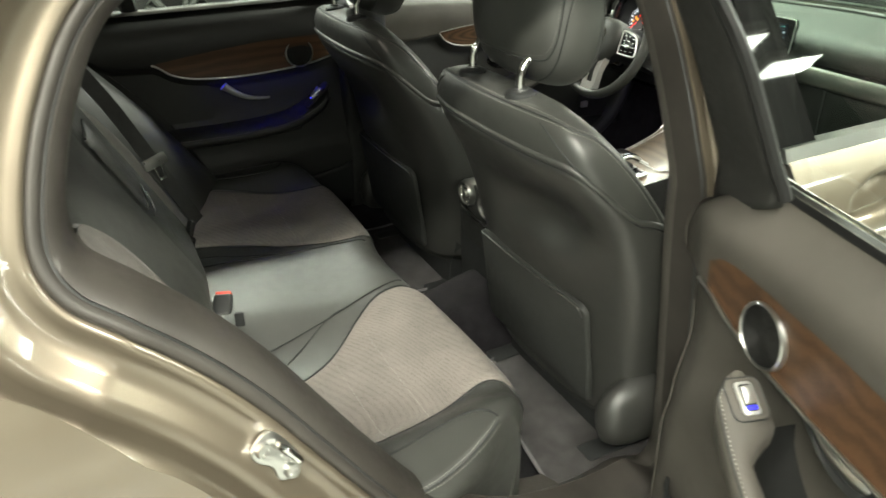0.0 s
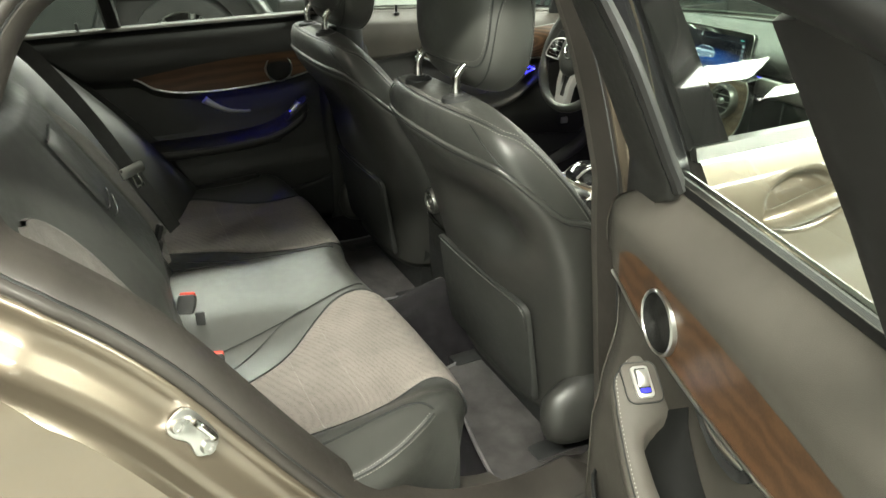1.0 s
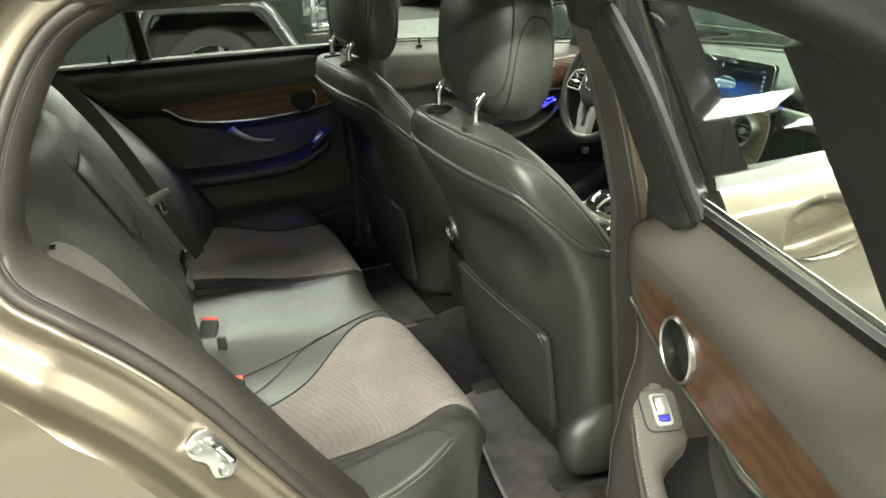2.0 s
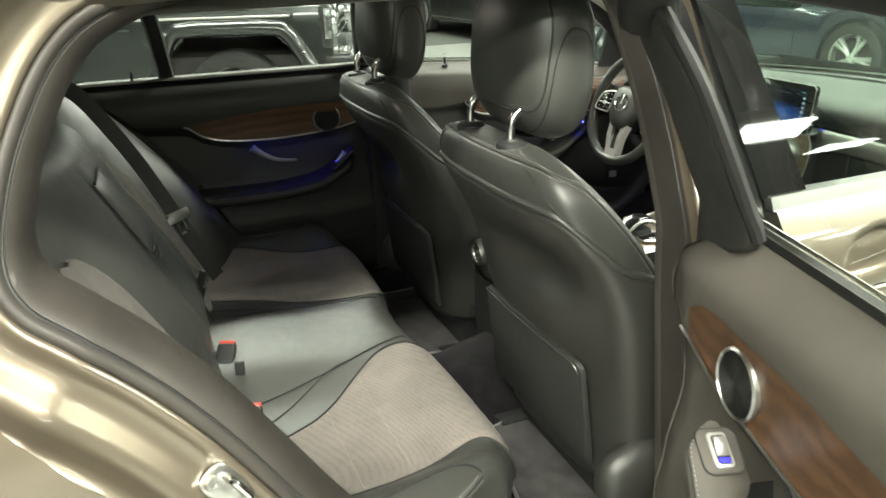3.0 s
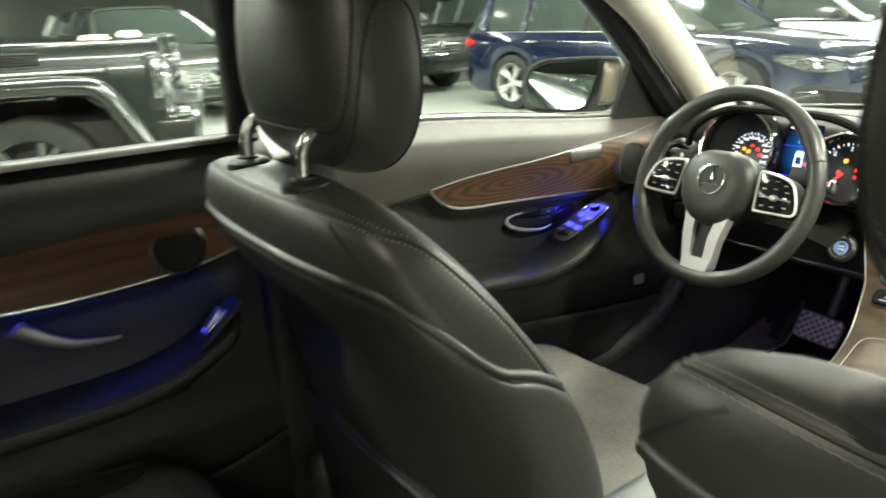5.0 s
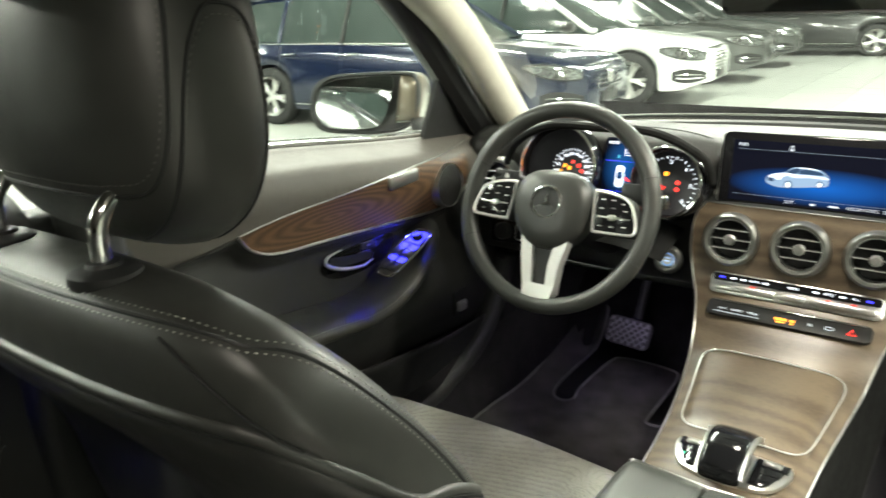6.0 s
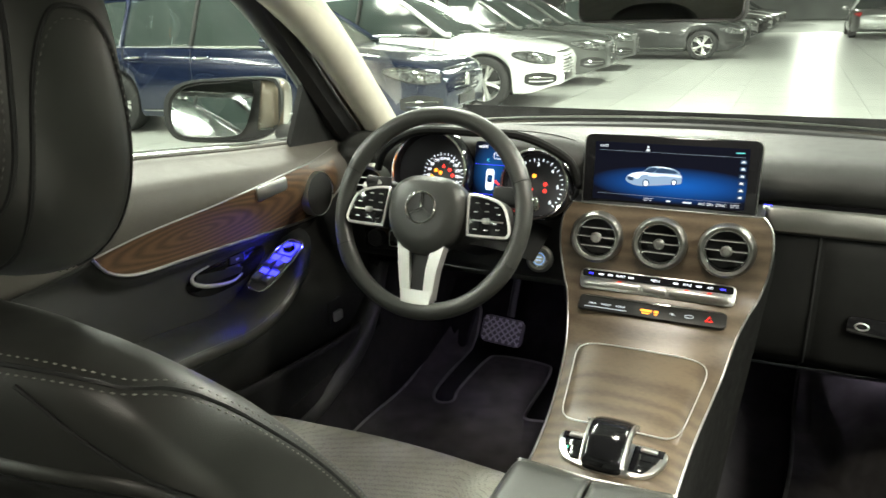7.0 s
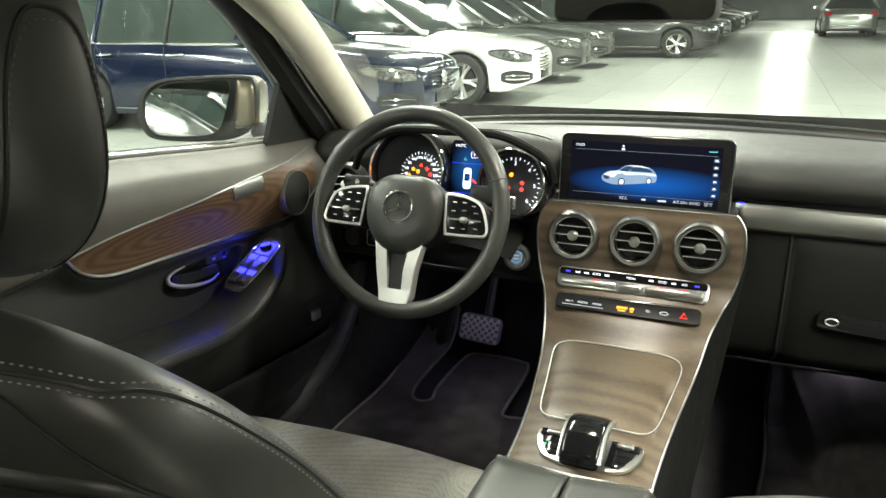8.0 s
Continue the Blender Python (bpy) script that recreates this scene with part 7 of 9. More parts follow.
# roller cover over the tray
def cov(a, b):
    return con_pt(a * (0.84 - 0.02 * b), 0.545 + 0.30 * b, 0.0035 - 0.003 * max(abs(a) ** 12, abs(2 * b - 1) ** 12))
lid = part("tray_cover", sheet(cov, span(-1, 1, 25), span(0, 1, 21)), ASH, con, "wood tray cover with bright outline")
ring = []
for t in span(0, 2 * math.pi, 81)[:-1]:
    a, b = math.copysign(abs(math.cos(t)) ** 0.28, math.cos(t)), math.copysign(abs(math.sin(t)) ** 0.28, math.sin(t))
    ring.append(con_pt(a * (0.845 - 0.02 * (0.5 - 0.5 * b)), 0.695 - 0.152 * b, 0.004))
part("cover_outline", tube(ring, 0.0011, 6, closed=True), SILVER_TRIM, lid)
part("cover_grip", tube([con_pt(u, 0.838, 0.005) for u in span(-0.40, 0.30, 12)], 0.0024, 6), SILVER_TRIM, lid)
# touchpad controller with key fields either side
KP = con_frame(0.05, 0.915, 0.0)
out = [(-0.072, 0.030), (-0.030, 0.036), (0.030, 0.036), (0.072, 0.030), (0.070, -0.004), (0.050, -0.030), (0.0, -0.038), (-0.050, -0.030), (-0.070, -0.004)]
kf = part("key_field", plate([tuple(q.xy) for q in smooth_line([(a, b, 0) for a, b in out], 54, True)], 0.005, on(KP), 0.0015), SATIN, con, "satin framed key field")
for sx in (-1, 1):
    for k, (yy, hh) in enumerate(((0.022, 0.013), (0.006, 0.012), (-0.008, 0.011), (-0.020, 0.009))):
        part("field_key", plate([(sx * 0.030, yy + hh / 2 + 0.001), (sx * (0.0705 - 0.005 * k), yy + hh / 2), (sx * (0.0695 - 0.007 * k), yy - hh / 2 - 0.0008), (sx * 0.030, yy - hh / 2 - 0.0008)], 0.003, on(KP @ Matrix.Translation((0, 0, 0.005))), 0.0008), PIANO, kf)
    part("field_roller", rbox((0.024, 0.010, 0.008), KP @ Matrix.Translation((sx * 0.050, 0.022, 0.007)), 0.003, 3), BRUSHED, kf)
part("green_lamp", rbox((0.002, 0.005, 0.0006), KP @ Matrix.Translation((-0.057, -0.008, 0.0083)), 0), GREENLIT, kf)
rings = []
for v in span(0, 1, 22):
    # arched pad, seen as a rounded bridge
    yy = 0.040 - 0.092 * v
    h = 0.022 + 0.030 * math.sin(math.pi * (0.12 + 0.80 * v)) ** 0.8
    w = 0.028 - 0.002 * v
    rings.append([KP @ Vector((w * math.copysign(abs(math.cos(t)) ** 0.5, math.cos(t)), yy, h - 0.008 + 0.010 * math.copysign(abs(math.sin(t)) ** 0.6, math.sin(t)))) for t in span(0, 2 * math.pi, 29)[:-1]])
pad = part("touchpad_controller", loft(rings), PIANO, con, "gloss black arched touchpad controller", smooth=60)
for s in (1, -1):
    part("pad_edge", tube([KP @ Vector((s * (0.0295 - 0.002 * v), 0.040 - 0.092 * v, 0.022 - 0.006 + 0.030 * math.sin(math.pi * (0.12 + 0.80 * v)) ** 0.8)) for v in span(0, 1, 22)], 0.0036 if s > 0 else 0.0022, 8), SATIN, pad)
part("pad_foot", rbox((0.050, 0.05, 0.02), KP @ Matrix.Translation((0, -0.002, 0.010)), 0.006), HARD, pad)
# armrest lids and the rear end with its vents
for s in (1, -1):
    x0, x1 = (0.0025, 0.108) if s > 0 else (-0.108, -0.0025)
    def lidf(u, v):
        x = x0 + (x1 - x0) * u
        y = -0.289 - 0.344 * v + 0.012 * (abs(x) / 0.1) * (1 - v)
        out_edge = (u if s > 0 else 1 - u)
        z = 0.682 - 0.010 * sstep(0.08, 0.0, v) - 0.012 * sstep(0.9, 1.0, out_edge) + 0.006 * math.sin(math.pi * v) - 0.02 * sstep(0.95, 1.0, v)
        return Vector((x, y, z))
    l = part("armrest_lid", sheet(lidf, span(0, 1, 14), span(0, 1, 30)), LEATHER_FINE, con, "black leather armrest lid", smooth=70)
    solid(l, 0.02)
    part("lid_stitching", stitches([lidf(0.5, 0.0) + Vector(((k - 0.5) * 0.095, -0.012, 0.008)) for k in span(0, 1, 12)]), STITCH, l)
part("lid_rim", tube([(x, -0.285 + 0.006 * abs(x) / 0.1, 0.668) for x in span(-0.104, 0.104, 14)], 0.0035, 8), SATIN, con)
part("console_body", loft([[Vector((x * w, y, z)) for x, y in ((-1, -0.655 + dy), (1, -0.655 + dy), (1, -0.29), (-1, -0.29))] for w, dy, z in ((0.15, 0.03, 0.34), (0.125, 0.01, 0.45), (0.115, 0.0, 0.60), (0.108, 0.015, 0.655))]), HARD, con)
rv = part("rear_vent_panel", plate(rrect(0.205, 0.17, 0.03), 0.008, on(axes((0, -0.650, 0.61), (1, 0, 0), (0, -0.04, 1))), 0.003), SOFT, con, "rear vent panel on the console end")
for x in (-0.050, 0.050):
    round_vent(axes((x, -0.664, 0.668), (1, 0, 0), (0, -0.04, 1)), rv, 0.030)
part("vent_trim", tube(smooth_line([(-0.092, -0.664, 0.66), (-0.07, -0.668, 0.625), (0.0, -0.668, 0.612), (0.07, -0.668, 0.625), (0.092, -0.664, 0.66)], 30), 0.006, 8, flat=1.0), CHROME, rv)

# ---- steering wheel ----
sw = thing("steering_wheel", (-0.37, 0.0, 0.92), "black leather steering wheel with silver spokes and key pads", "steering wheel")
WM = Matrix.Translation((-0.37, 0.0, 0.92)) @ axes((0, 0, 0), (1, 0, 0), (0, math.sin(radians(22)), math.cos(radians(22))))
W = lambda x, y, h=0.0: WM @ Vector((x, y, h))
R0 = 0.172
rim_pts, rim_r = [], []
for k in range(96):
    a = 2 * math.pi * k / 96
    rim_pts.append(W(R0 * math.cos(a), R0 * math.sin(a), 0.0))
    rim_r.append(0.0148 + 0.0016 * math.exp(-((abs(((math.degrees(a) + 180) % 360) - 180) - 35) / 14) ** 2) + 0.0016 * math.exp(-((abs(((math.degrees(a)) % 360) - 180) - 35) / 14) ** 2))
part("rim", tube(rim_pts + [], rim_r, 14, closed=True), LEATHER_FINE, sw, "leather rim", smooth=80)
for deg in (22, 158, 205, 335):
    a = radians(deg)
    c = Vector((R0 * math.cos(a), R0 * math.sin(a), 0))
    t = Vector((-math.sin(a), math.cos(a), 0))
    o = Vector((math.cos(a), math.sin(a), 0))
    part("rim_joint", tube([WM @ (c + (o * math.cos(q) + Vector((0, 0, 1)) * math.sin(q)) * 0.0156) for q in span(0, 2 * math.pi, 25)[:-1]], 0.0011, 5, closed=True), HARD, sw)
hubo = [(0.0, 0.062), (0.040, 0.058), (0.066, 0.036), (0.072, 0.0), (0.060, -0.040), (0.032, -0.068), (0.0, -0.075), (-0.032, -0.068), (-0.060, -0.040), (-0.072, 0.0), (-0.066, 0.036), (-0.040, 0.058)]
hl = smooth_line([(a, b, 0) for a, b in hubo], 60, True)
rings = [[W(q.x * k, q.y * k, h) for q in hl] for k, h in ((0.96, -0.03), (1.0, 0.0), (1.0, 0.010), (0.95, 0.020), (0.82, 0.028), (0.60, 0.032), (0.3, 0.034), (0.02, 0.0345))]
hub = part("airbag_cover", loft(rings), LEATHER_FINE, sw, "black airbag cover", smooth=60)
# round badge with three rays
part("badge_ring", tube([W(0.0265 * math.cos(t), 0.004 + 0.0265 * math.sin(t), 0.0355) for t in span(0, 2 * math.pi, 41)[:-1]], 0.0022, 8, closed=True), CHROME, hub, "chromed round badge")
part("badge_disc", lathe([(0, 0.0345), (0.025, 0.034), (0.025, 0.030)], 32, WM @ Matrix.Translation((0, 0.004, 0))), HARD, hub)
for a in (90, 210, 330):
    d = Vector((math.cos(radians(a)), math.sin(radians(a)), 0))
    n_ = Vector((-d.y, d.x, 0))
    o = Vector((0, 0.004, 0))
    rings = []
    for r, w_, h_ in ((0.0, 0.0034, 0.0390), (0.012, 0.0021, 0.0382), (0.0250, 0.0006, 0.0368)):
        rings.append([WM @ (o + d * r + n_ * w_ + Vector((0, 0, 0.0345))), WM @ (o + d * r + Vector((0, 0, h_))), WM @ (o + d * r - n_ * w_ + Vector((0, 0, 0.0345)))])
    part("badge_ray", loft(rings), CHROME, hub)
for s in (1, -1):
    # side spokes and their key pads
    po = [(0.076, 0.031), (0.081, 0.0352), (0.110, 0.0325), (0.136, 0.023), (0.148, 0.003), (0.1545, -0.020), (0.151, -0.0285), (0.142, -0.031), (0.088, -0.032), (0.0815, -0.028), (0.078, 0.0)]
    pl = [tuple(q.xy) for q in smooth_line([(s * a, b, 0) for a, b in po], 48, True)]
    arm_ = part("side_spoke", loft([[W(a * k0, b * k1, h) for a, b in pl] for k0, k1, h in ((1.02, 1.1, -0.018), (1.02, 1.1, 0.002), (1.0, 1.02, 0.008))]), HARD, sw)
    part("pad_frame", tube([W(a, b, 0.011) for a, b in pl], 0.0027, 6, closed=True), SILVER_TRIM, arm_, "satin silver key pad frame")
    part("key_pad", plate(pl, 0.003, on(WM @ Matrix.Translation((0, 0, 0.0085))), 0.002), PIANO, arm_, "gloss black key pad")
    part("pad_roller", rbox((0.014, 0.010, 0.008), WM @ Matrix.Translation((s * 0.112, -0.006, 0.013)), 0.004, 3), SATIN, arm_)
    part("pad_bar", rbox((0.056, 0.0025, 0.003), WM @ Matrix.Translation((s * 0.114, -0.006, 0.012)), 0.001), SATIN, arm_)
    for kx, ky in ((0.092, 0.023), (0.110, 0.023), (0.127, 0.018), (0.091, 0.008), (0.111, 0.010), (0.132, 0.007), (0.093, -0.021), (0.113, -0.021), (0.134, -0.019)):
        part("key_mark", rbox((0.0070, 0.0016, 0.0006), WM @ Matrix.Translation((s * kx, ky, 0.0118)), 0), SATIN, arm_)
    # lower spoke leg
    lp = [(s * 0.021, -0.066), (s * 0.046, -0.052), (s * 0.037, -0.10), (s * 0.030, -0.150), (s * 0.012, -0.150), (s * 0.016, -0.10)]
    part("lower_spoke", loft([[W(a * k0, b, h - 0.012 * sstep(-0.1, -0.16, b)) for a, b in lp] for k0, h in ((1.0, -0.004), (1.0, 0.012), (0.98, 0.016))]), SILVER_TRIM, sw, "satin silver lower spoke")
    # shift lever behind
    part("shift_paddle", rbox((0.05, 0.03, 0.006), WM @ Matrix.Translation((s * 0.125, 0.045, -0.035)), 0.006), HARD, sw)
part("lower_spoke_foot", loft([[W(a, b, h - 0.012) for a, b in ((-0.0300, -0.136), (0.0300, -0.136), (0.026, -0.164), (-0.026, -0.164))] for h in (-0.002, 0.0165, 0.0205)]), SILVER_TRIM, sw)
part("spoke_infill", loft([[W(a, b, h) for a, b in ((-0.022, -0.060), (0.022, -0.060), (0.014, -0.148), (-0.014, -0.148))] for h in (-0.004, 0.004)]), HARD, sw)
# stalks
stalk = thing("indicator_stalk", (-0.46, 0.05, 0.93), "black indicator stalk with silver end ring", "stalk", "steering column stalks")
part("lever", tube([W(-0.05, 0.036, -0.05), W(-0.10, 0.046, -0.045), W(-0.152, 0.052, -0.04)], [0.007, 0.008, 0.011], 12), HARD, stalk)
part("end_ring", tube([W(-0.120, 0.048, -0.043), W(-0.128, 0.049, -0.042)], 0.0115, 12), SATIN, stalk)
stalk2 = thing("gear_stalk", (-0.28, 0.05, 0.90), "dark gear selector stalk with bright end", "stalk", "steering column stalks")
part("lever", tube([W(0.05, 0.02, -0.05), W(0.11, 0.035, -0.045), W(0.158, 0.036, -0.04)], [0.007, 0.008, 0.011], 12), HARD, stalk2)
part("end_key", rbox((0.012, 0.024, 0.018), WM @ Matrix.Translation((0.176, 0.036, -0.04)), 0.005, 3), CHROME, stalk2)

# ---- pedals and mats ----
ped = thing("brake_pedal", (-0.455, 0.60, 0.43), "brake pedal with cross-hatched rubber pad", "pedal")
PM = axes((-0.455, 0.60, 0.425), (1, 0, -0.06), (0, 0.42, 0.9))
PEDAL = mat("grey_pedal_rubber", (0.11, 0.105, 0.115), 0.5, var=0.15)
PEDAL_RIB = mat("bright_pedal_ribs", (0.42, 0.41, 0.44), 0.35, 0.7, var=0.1)
pd = part("pad", plate(rrect(0.118, 0.074, 0.018), 0.012, on(PM), 0.004), PEDAL, ped)
bms = []
for k in span(-0.075, 0.075, 9):
    for sg in (1, -1):
        p0, p1 = Vector((k - 0.05, -0.05 * sg, 0)), Vector((k + 0.05, 0.05 * sg, 0))
        pts = [p0.lerp(p1, t) for t in span(0, 1, 12)]
        pts = [q for q in pts if abs(q.x) < 0.054 and abs(q.y) < 0.033]
        if len(pts) > 1:
            bms.append(tube([PM @ Vector((q.x, q.y, 0.0125)) for q in pts], 0.0022, 5))
part("pad_ribs", join(*bms), PEDAL_RIB, pd)
part("arm", tube([(-0.44, 0.62, 0.46), (-0.435, 0.68, 0.60), (-0.43, 0.72, 0.72)], 0.011, 8), HARD, ped)
acc = thing("accelerator_pedal", (-0.29, 0.66, 0.38), "black plastic accelerator pedal under the dashboard", "pedal")
part("pad", rbox((0.055, 0.16, 0.014), axes((-0.275, 0.68, 0.40), (1, 0, 0), (0, 0.55, 0.83)), 0.005), HARD, acc)
rest = thing("foot_rest", (-0.62, 0.66, 0.36), "dark carpeted foot rest beside the pedals", "foot rest")
part("pad", rbox((0.11, 0.28, 0.03), axes((-0.635, 0.70, 0.40), (1, 0, 0), (0, 0.7, 0.7)), 0.012), CARPET, rest)


BINDING = mat("grey_mat_binding", (0.17, 0.165, 0.17), 0.85, spec=0.2, var=0.2, vscale=30)


def floor_mat(out, label, z=0.318, group="floor mats"):
    fm = thing("floor_mat", (sum(a for a, b in out) / len(out), sum(b for a, b in out) / len(out), z), label, "floor mat", group)
    ol = [tuple(q.xy) for q in smooth_line([(a, b, 0) for a, b in out], 120, True)]
    def lay(u, v, h):
        return Vector((u, v, max(z, cabin_floor(u, v).z + 0.004) + h))
    part("carpet_layer", plate(ol, 0.008, lay, 0.003), MATCLOTH, fm)
    part("binding", tube([lay(a, b, 0.008) for a, b in ol], 0.0042, 6, closed=True), BINDING, fm, "grey bound edge")
    return fm


floor_mat([(-0.62, -0.05), (-0.35, -0.06), (-0.2, -0.03), (-0.2, 0.33), (-0.25, 0.36), (-0.305, 0.355), (-0.315, 0.40), (-0.32, 0.60), (-0.36, 0.64), (-0.475, 0.64), (-0.505, 0.60), (-0.51, 0.43), (-0.50, 0.365), (-0.527, 0.345), (-0.555, 0.37), (-0.568, 0.45), (-0.575, 0.72), (-0.60, 0.76), (-0.645, 0.74), (-0.655, 0.55), (-0.645, 0.36), (-0.655, 0.2), (-0.65, 0.0)], "charcoal velour driver's mat with bound edge")
floor_mat([(0.25, -0.02), (0.42, -0.05), (0.62, -0.02), (0.64, 0.4), (0.62, 0.84), (0.45, 0.88), (0.29, 0.85), (0.265, 0.4)], "charcoal velour passenger mat with bound edge")
floor_mat([(0.19, -0.58), (0.40, -0.56), (0.61, -0.57), (0.637, -0.654), (0.641, -0.779), (0.625, -0.833), (0.512, -0.826), (0.35, -0.795), (0.24, -0.778), (0.205, -0.756), (0.185, -0.66)], "charcoal velour rear mat behind the passenger seat")
floor_mat([(-0.19, -0.58), (-0.40, -0.56), (-0.60, -0.58), (-0.615, -0.70), (-0.60, -0.84), (-0.40, -0.87), (-0.22, -0.84), (-0.18, -0.7)], "charcoal velour rear mat behind the driver's seat")

# ---- mirrors ----
rm = thing("rear_view_mirror", (-0.035, 0.12, 1.27), "black frameless rear-view mirror", "mirror")
MM = axes((-0.027, 0.125, 1.266), (1, -0.10, 0.0), (0, 0.05, 1))
part("housing", plate(rrect(0.258, 0.076, 0.016, 7), 0.03, on(MM @ Matrix.Translation((0, 0, -0.03))), 0.002), HARD, rm)
part("mirror_glass", plate(rrect(0.250, 0.068, 0.013, 7), 0.002, on(MM @ Matrix.Translation((0, 0, 0.0005)))), MIRROR, rm, "mirror glass")
part("stem", tube([(-0.02, 0.16, 1.27), (-0.01, 0.21, 1.31), (0.0, 0.22, 1.345)], 0.014, 10), HARD, rm)

om = thing("door_mirror", (-0.95, 0.38, 0.99), "champagne door mirror with black rim", "mirror")
cen = Vector((-1.105, 0.40, 1.010))
oo = [(-0.208, -0.010), (-0.196, 0.045), (-0.145, 0.080), (-0.03, 0.090), (0.08, 0.092), (0.115, 0.08), (0.12, 0.02), (0.10, -0.04), (0.04, -0.068), (-0.06, -0.075), (-0.165, -0.070), (-0.198, -0.046)]
ol = smooth_line([(a, b, 0) for a, b in oo], 60, True)
OMX = axes(cen, (1, 0.26, 0), (0, 0.08, 1))
rings = [[OMX @ Vector((q.x * k, q.y * k + 0.01 * (1 - k), h)) for q in ol] for k, h in ((0.90, -0.012), (0.97, -0.006), (1.0, 0.0), (1.0, -0.03), (0.93, -0.08), (0.78, -0.12), (0.5, -0.145), (0.1, -0.155))]
part("shell", loft(rings), PAINT, om, "champagne painted shell", smooth=60)
part("rim", loft([[OMX @ Vector((q.x * k, q.y * k, h)) for q in ol] for k, h in ((1.004, 0.004), (0.995, 0.016), (0.93, 0.017), (0.90, 0.006))], caps=False), HARD, om, "black plastic rim")
gl2 = smooth_line([(a, b, 0) for a, b in ((-0.182, -0.01), (-0.172, 0.038), (-0.12, 0.067), (-0.02, 0.076), (0.055, 0.078), (0.050, 0.02), (0.020, -0.045), (-0.05, -0.060), (-0.150, -0.058), (-0.176, -0.04))], 48, True)
part("mirror_glass", plate([tuple(q.xy) for q in gl2], 0.003, on(axes(cen + Vector((-0.002, -0.020, 0.002)), (1, 0.19, 0), (0, 0.100, 1)))), MIRROR, om, "mirror glass")
part("backing", loft([[OMX @ Vector((q.x * k, q.y * k, 0.006)) for q in ol] for k in (0.97, 0.02)], caps=False), HARD, om)
def shoulder(u, v):
    top, low = Vector((0.064 + 0.058 * u, 0.088 - 0.008 * u, 0)), Vector((0.046 + 0.072 * u, -0.044 + 0.006 * u, 0))
    q = low.lerp(top, v)
    return OMX @ Vector((q.x, q.y, 0.004 + 0.020 * (1 - abs(2 * u - 1) ** 4) * (1 - abs(2 * v - 1) ** 6)))


part("shell_shoulder", sheet(shoulder, span(0, 1, 17), span(0, 1, 17)), PAINT, om, smooth=80)
for k in range(3):
    part("indicator_line", tube([OMX @ Vector((0.060 + 0.05 * t, -0.010 - 0.014 * k + 0.004 * t, 0.018 - 0.012 * t)) for t in span(0, 1, 6)], 0.0022, 5), SATIN, om)
part("arm", tube([(-0.99, 0.42, 0.965), (-0.90, 0.36, 0.968), (-0.80, 0.28, 0.985)], 0.024, 10, flat=0.8), HARD, om)

# ---- cars in the hall ----
# strong colour noise stands in for the sparkle inside the headlights
LENS = mat("clear_lamp_lens", (0.30, 0.31, 0.31), 0.14, 0.8, var=0.9, vscale=24, rvar=0.6, bump=0.6, bscale=40)
LENS_RED = mat("red_lamp_lens", (0.45, 0.02, 0.02), 0.15, emit=0.25)
CARGLASS = mat("dark_car_glass", (0.035, 0.045, 0.042), 0.11, spec=0.28, var=0.2, vscale=1.2)
GRILLE = mat("black_grille", (0.015, 0.015, 0.015), 0.35)


def paint(name, col, metal=0.3, rough=0.3):
    return mat(name, col, rough, metal, coat=1.0, var=0.05, vscale=3)


NAVY_PAINT = paint("deep_blue_metallic_paint", (0.005, 0.010, 0.033), 0.3, 0.2)
WHITE_PAINT = paint("white_paint", (0.74, 0.75, 0.73), 0.0)
GREY_PAINT = paint("grey_metallic_paint", (0.10, 0.105, 0.10), 0.5)
BLACK_PAINT = paint("black_paint", (0.008, 0.009, 0.009), 0.1)
SILVER_PAINT = paint("silver_metallic_paint", (0.40, 0.41, 0.40), 0.7)
DARK_GREEN_PAINT = paint("green_black_paint", (0.012, 0.016, 0.015), 0.2)


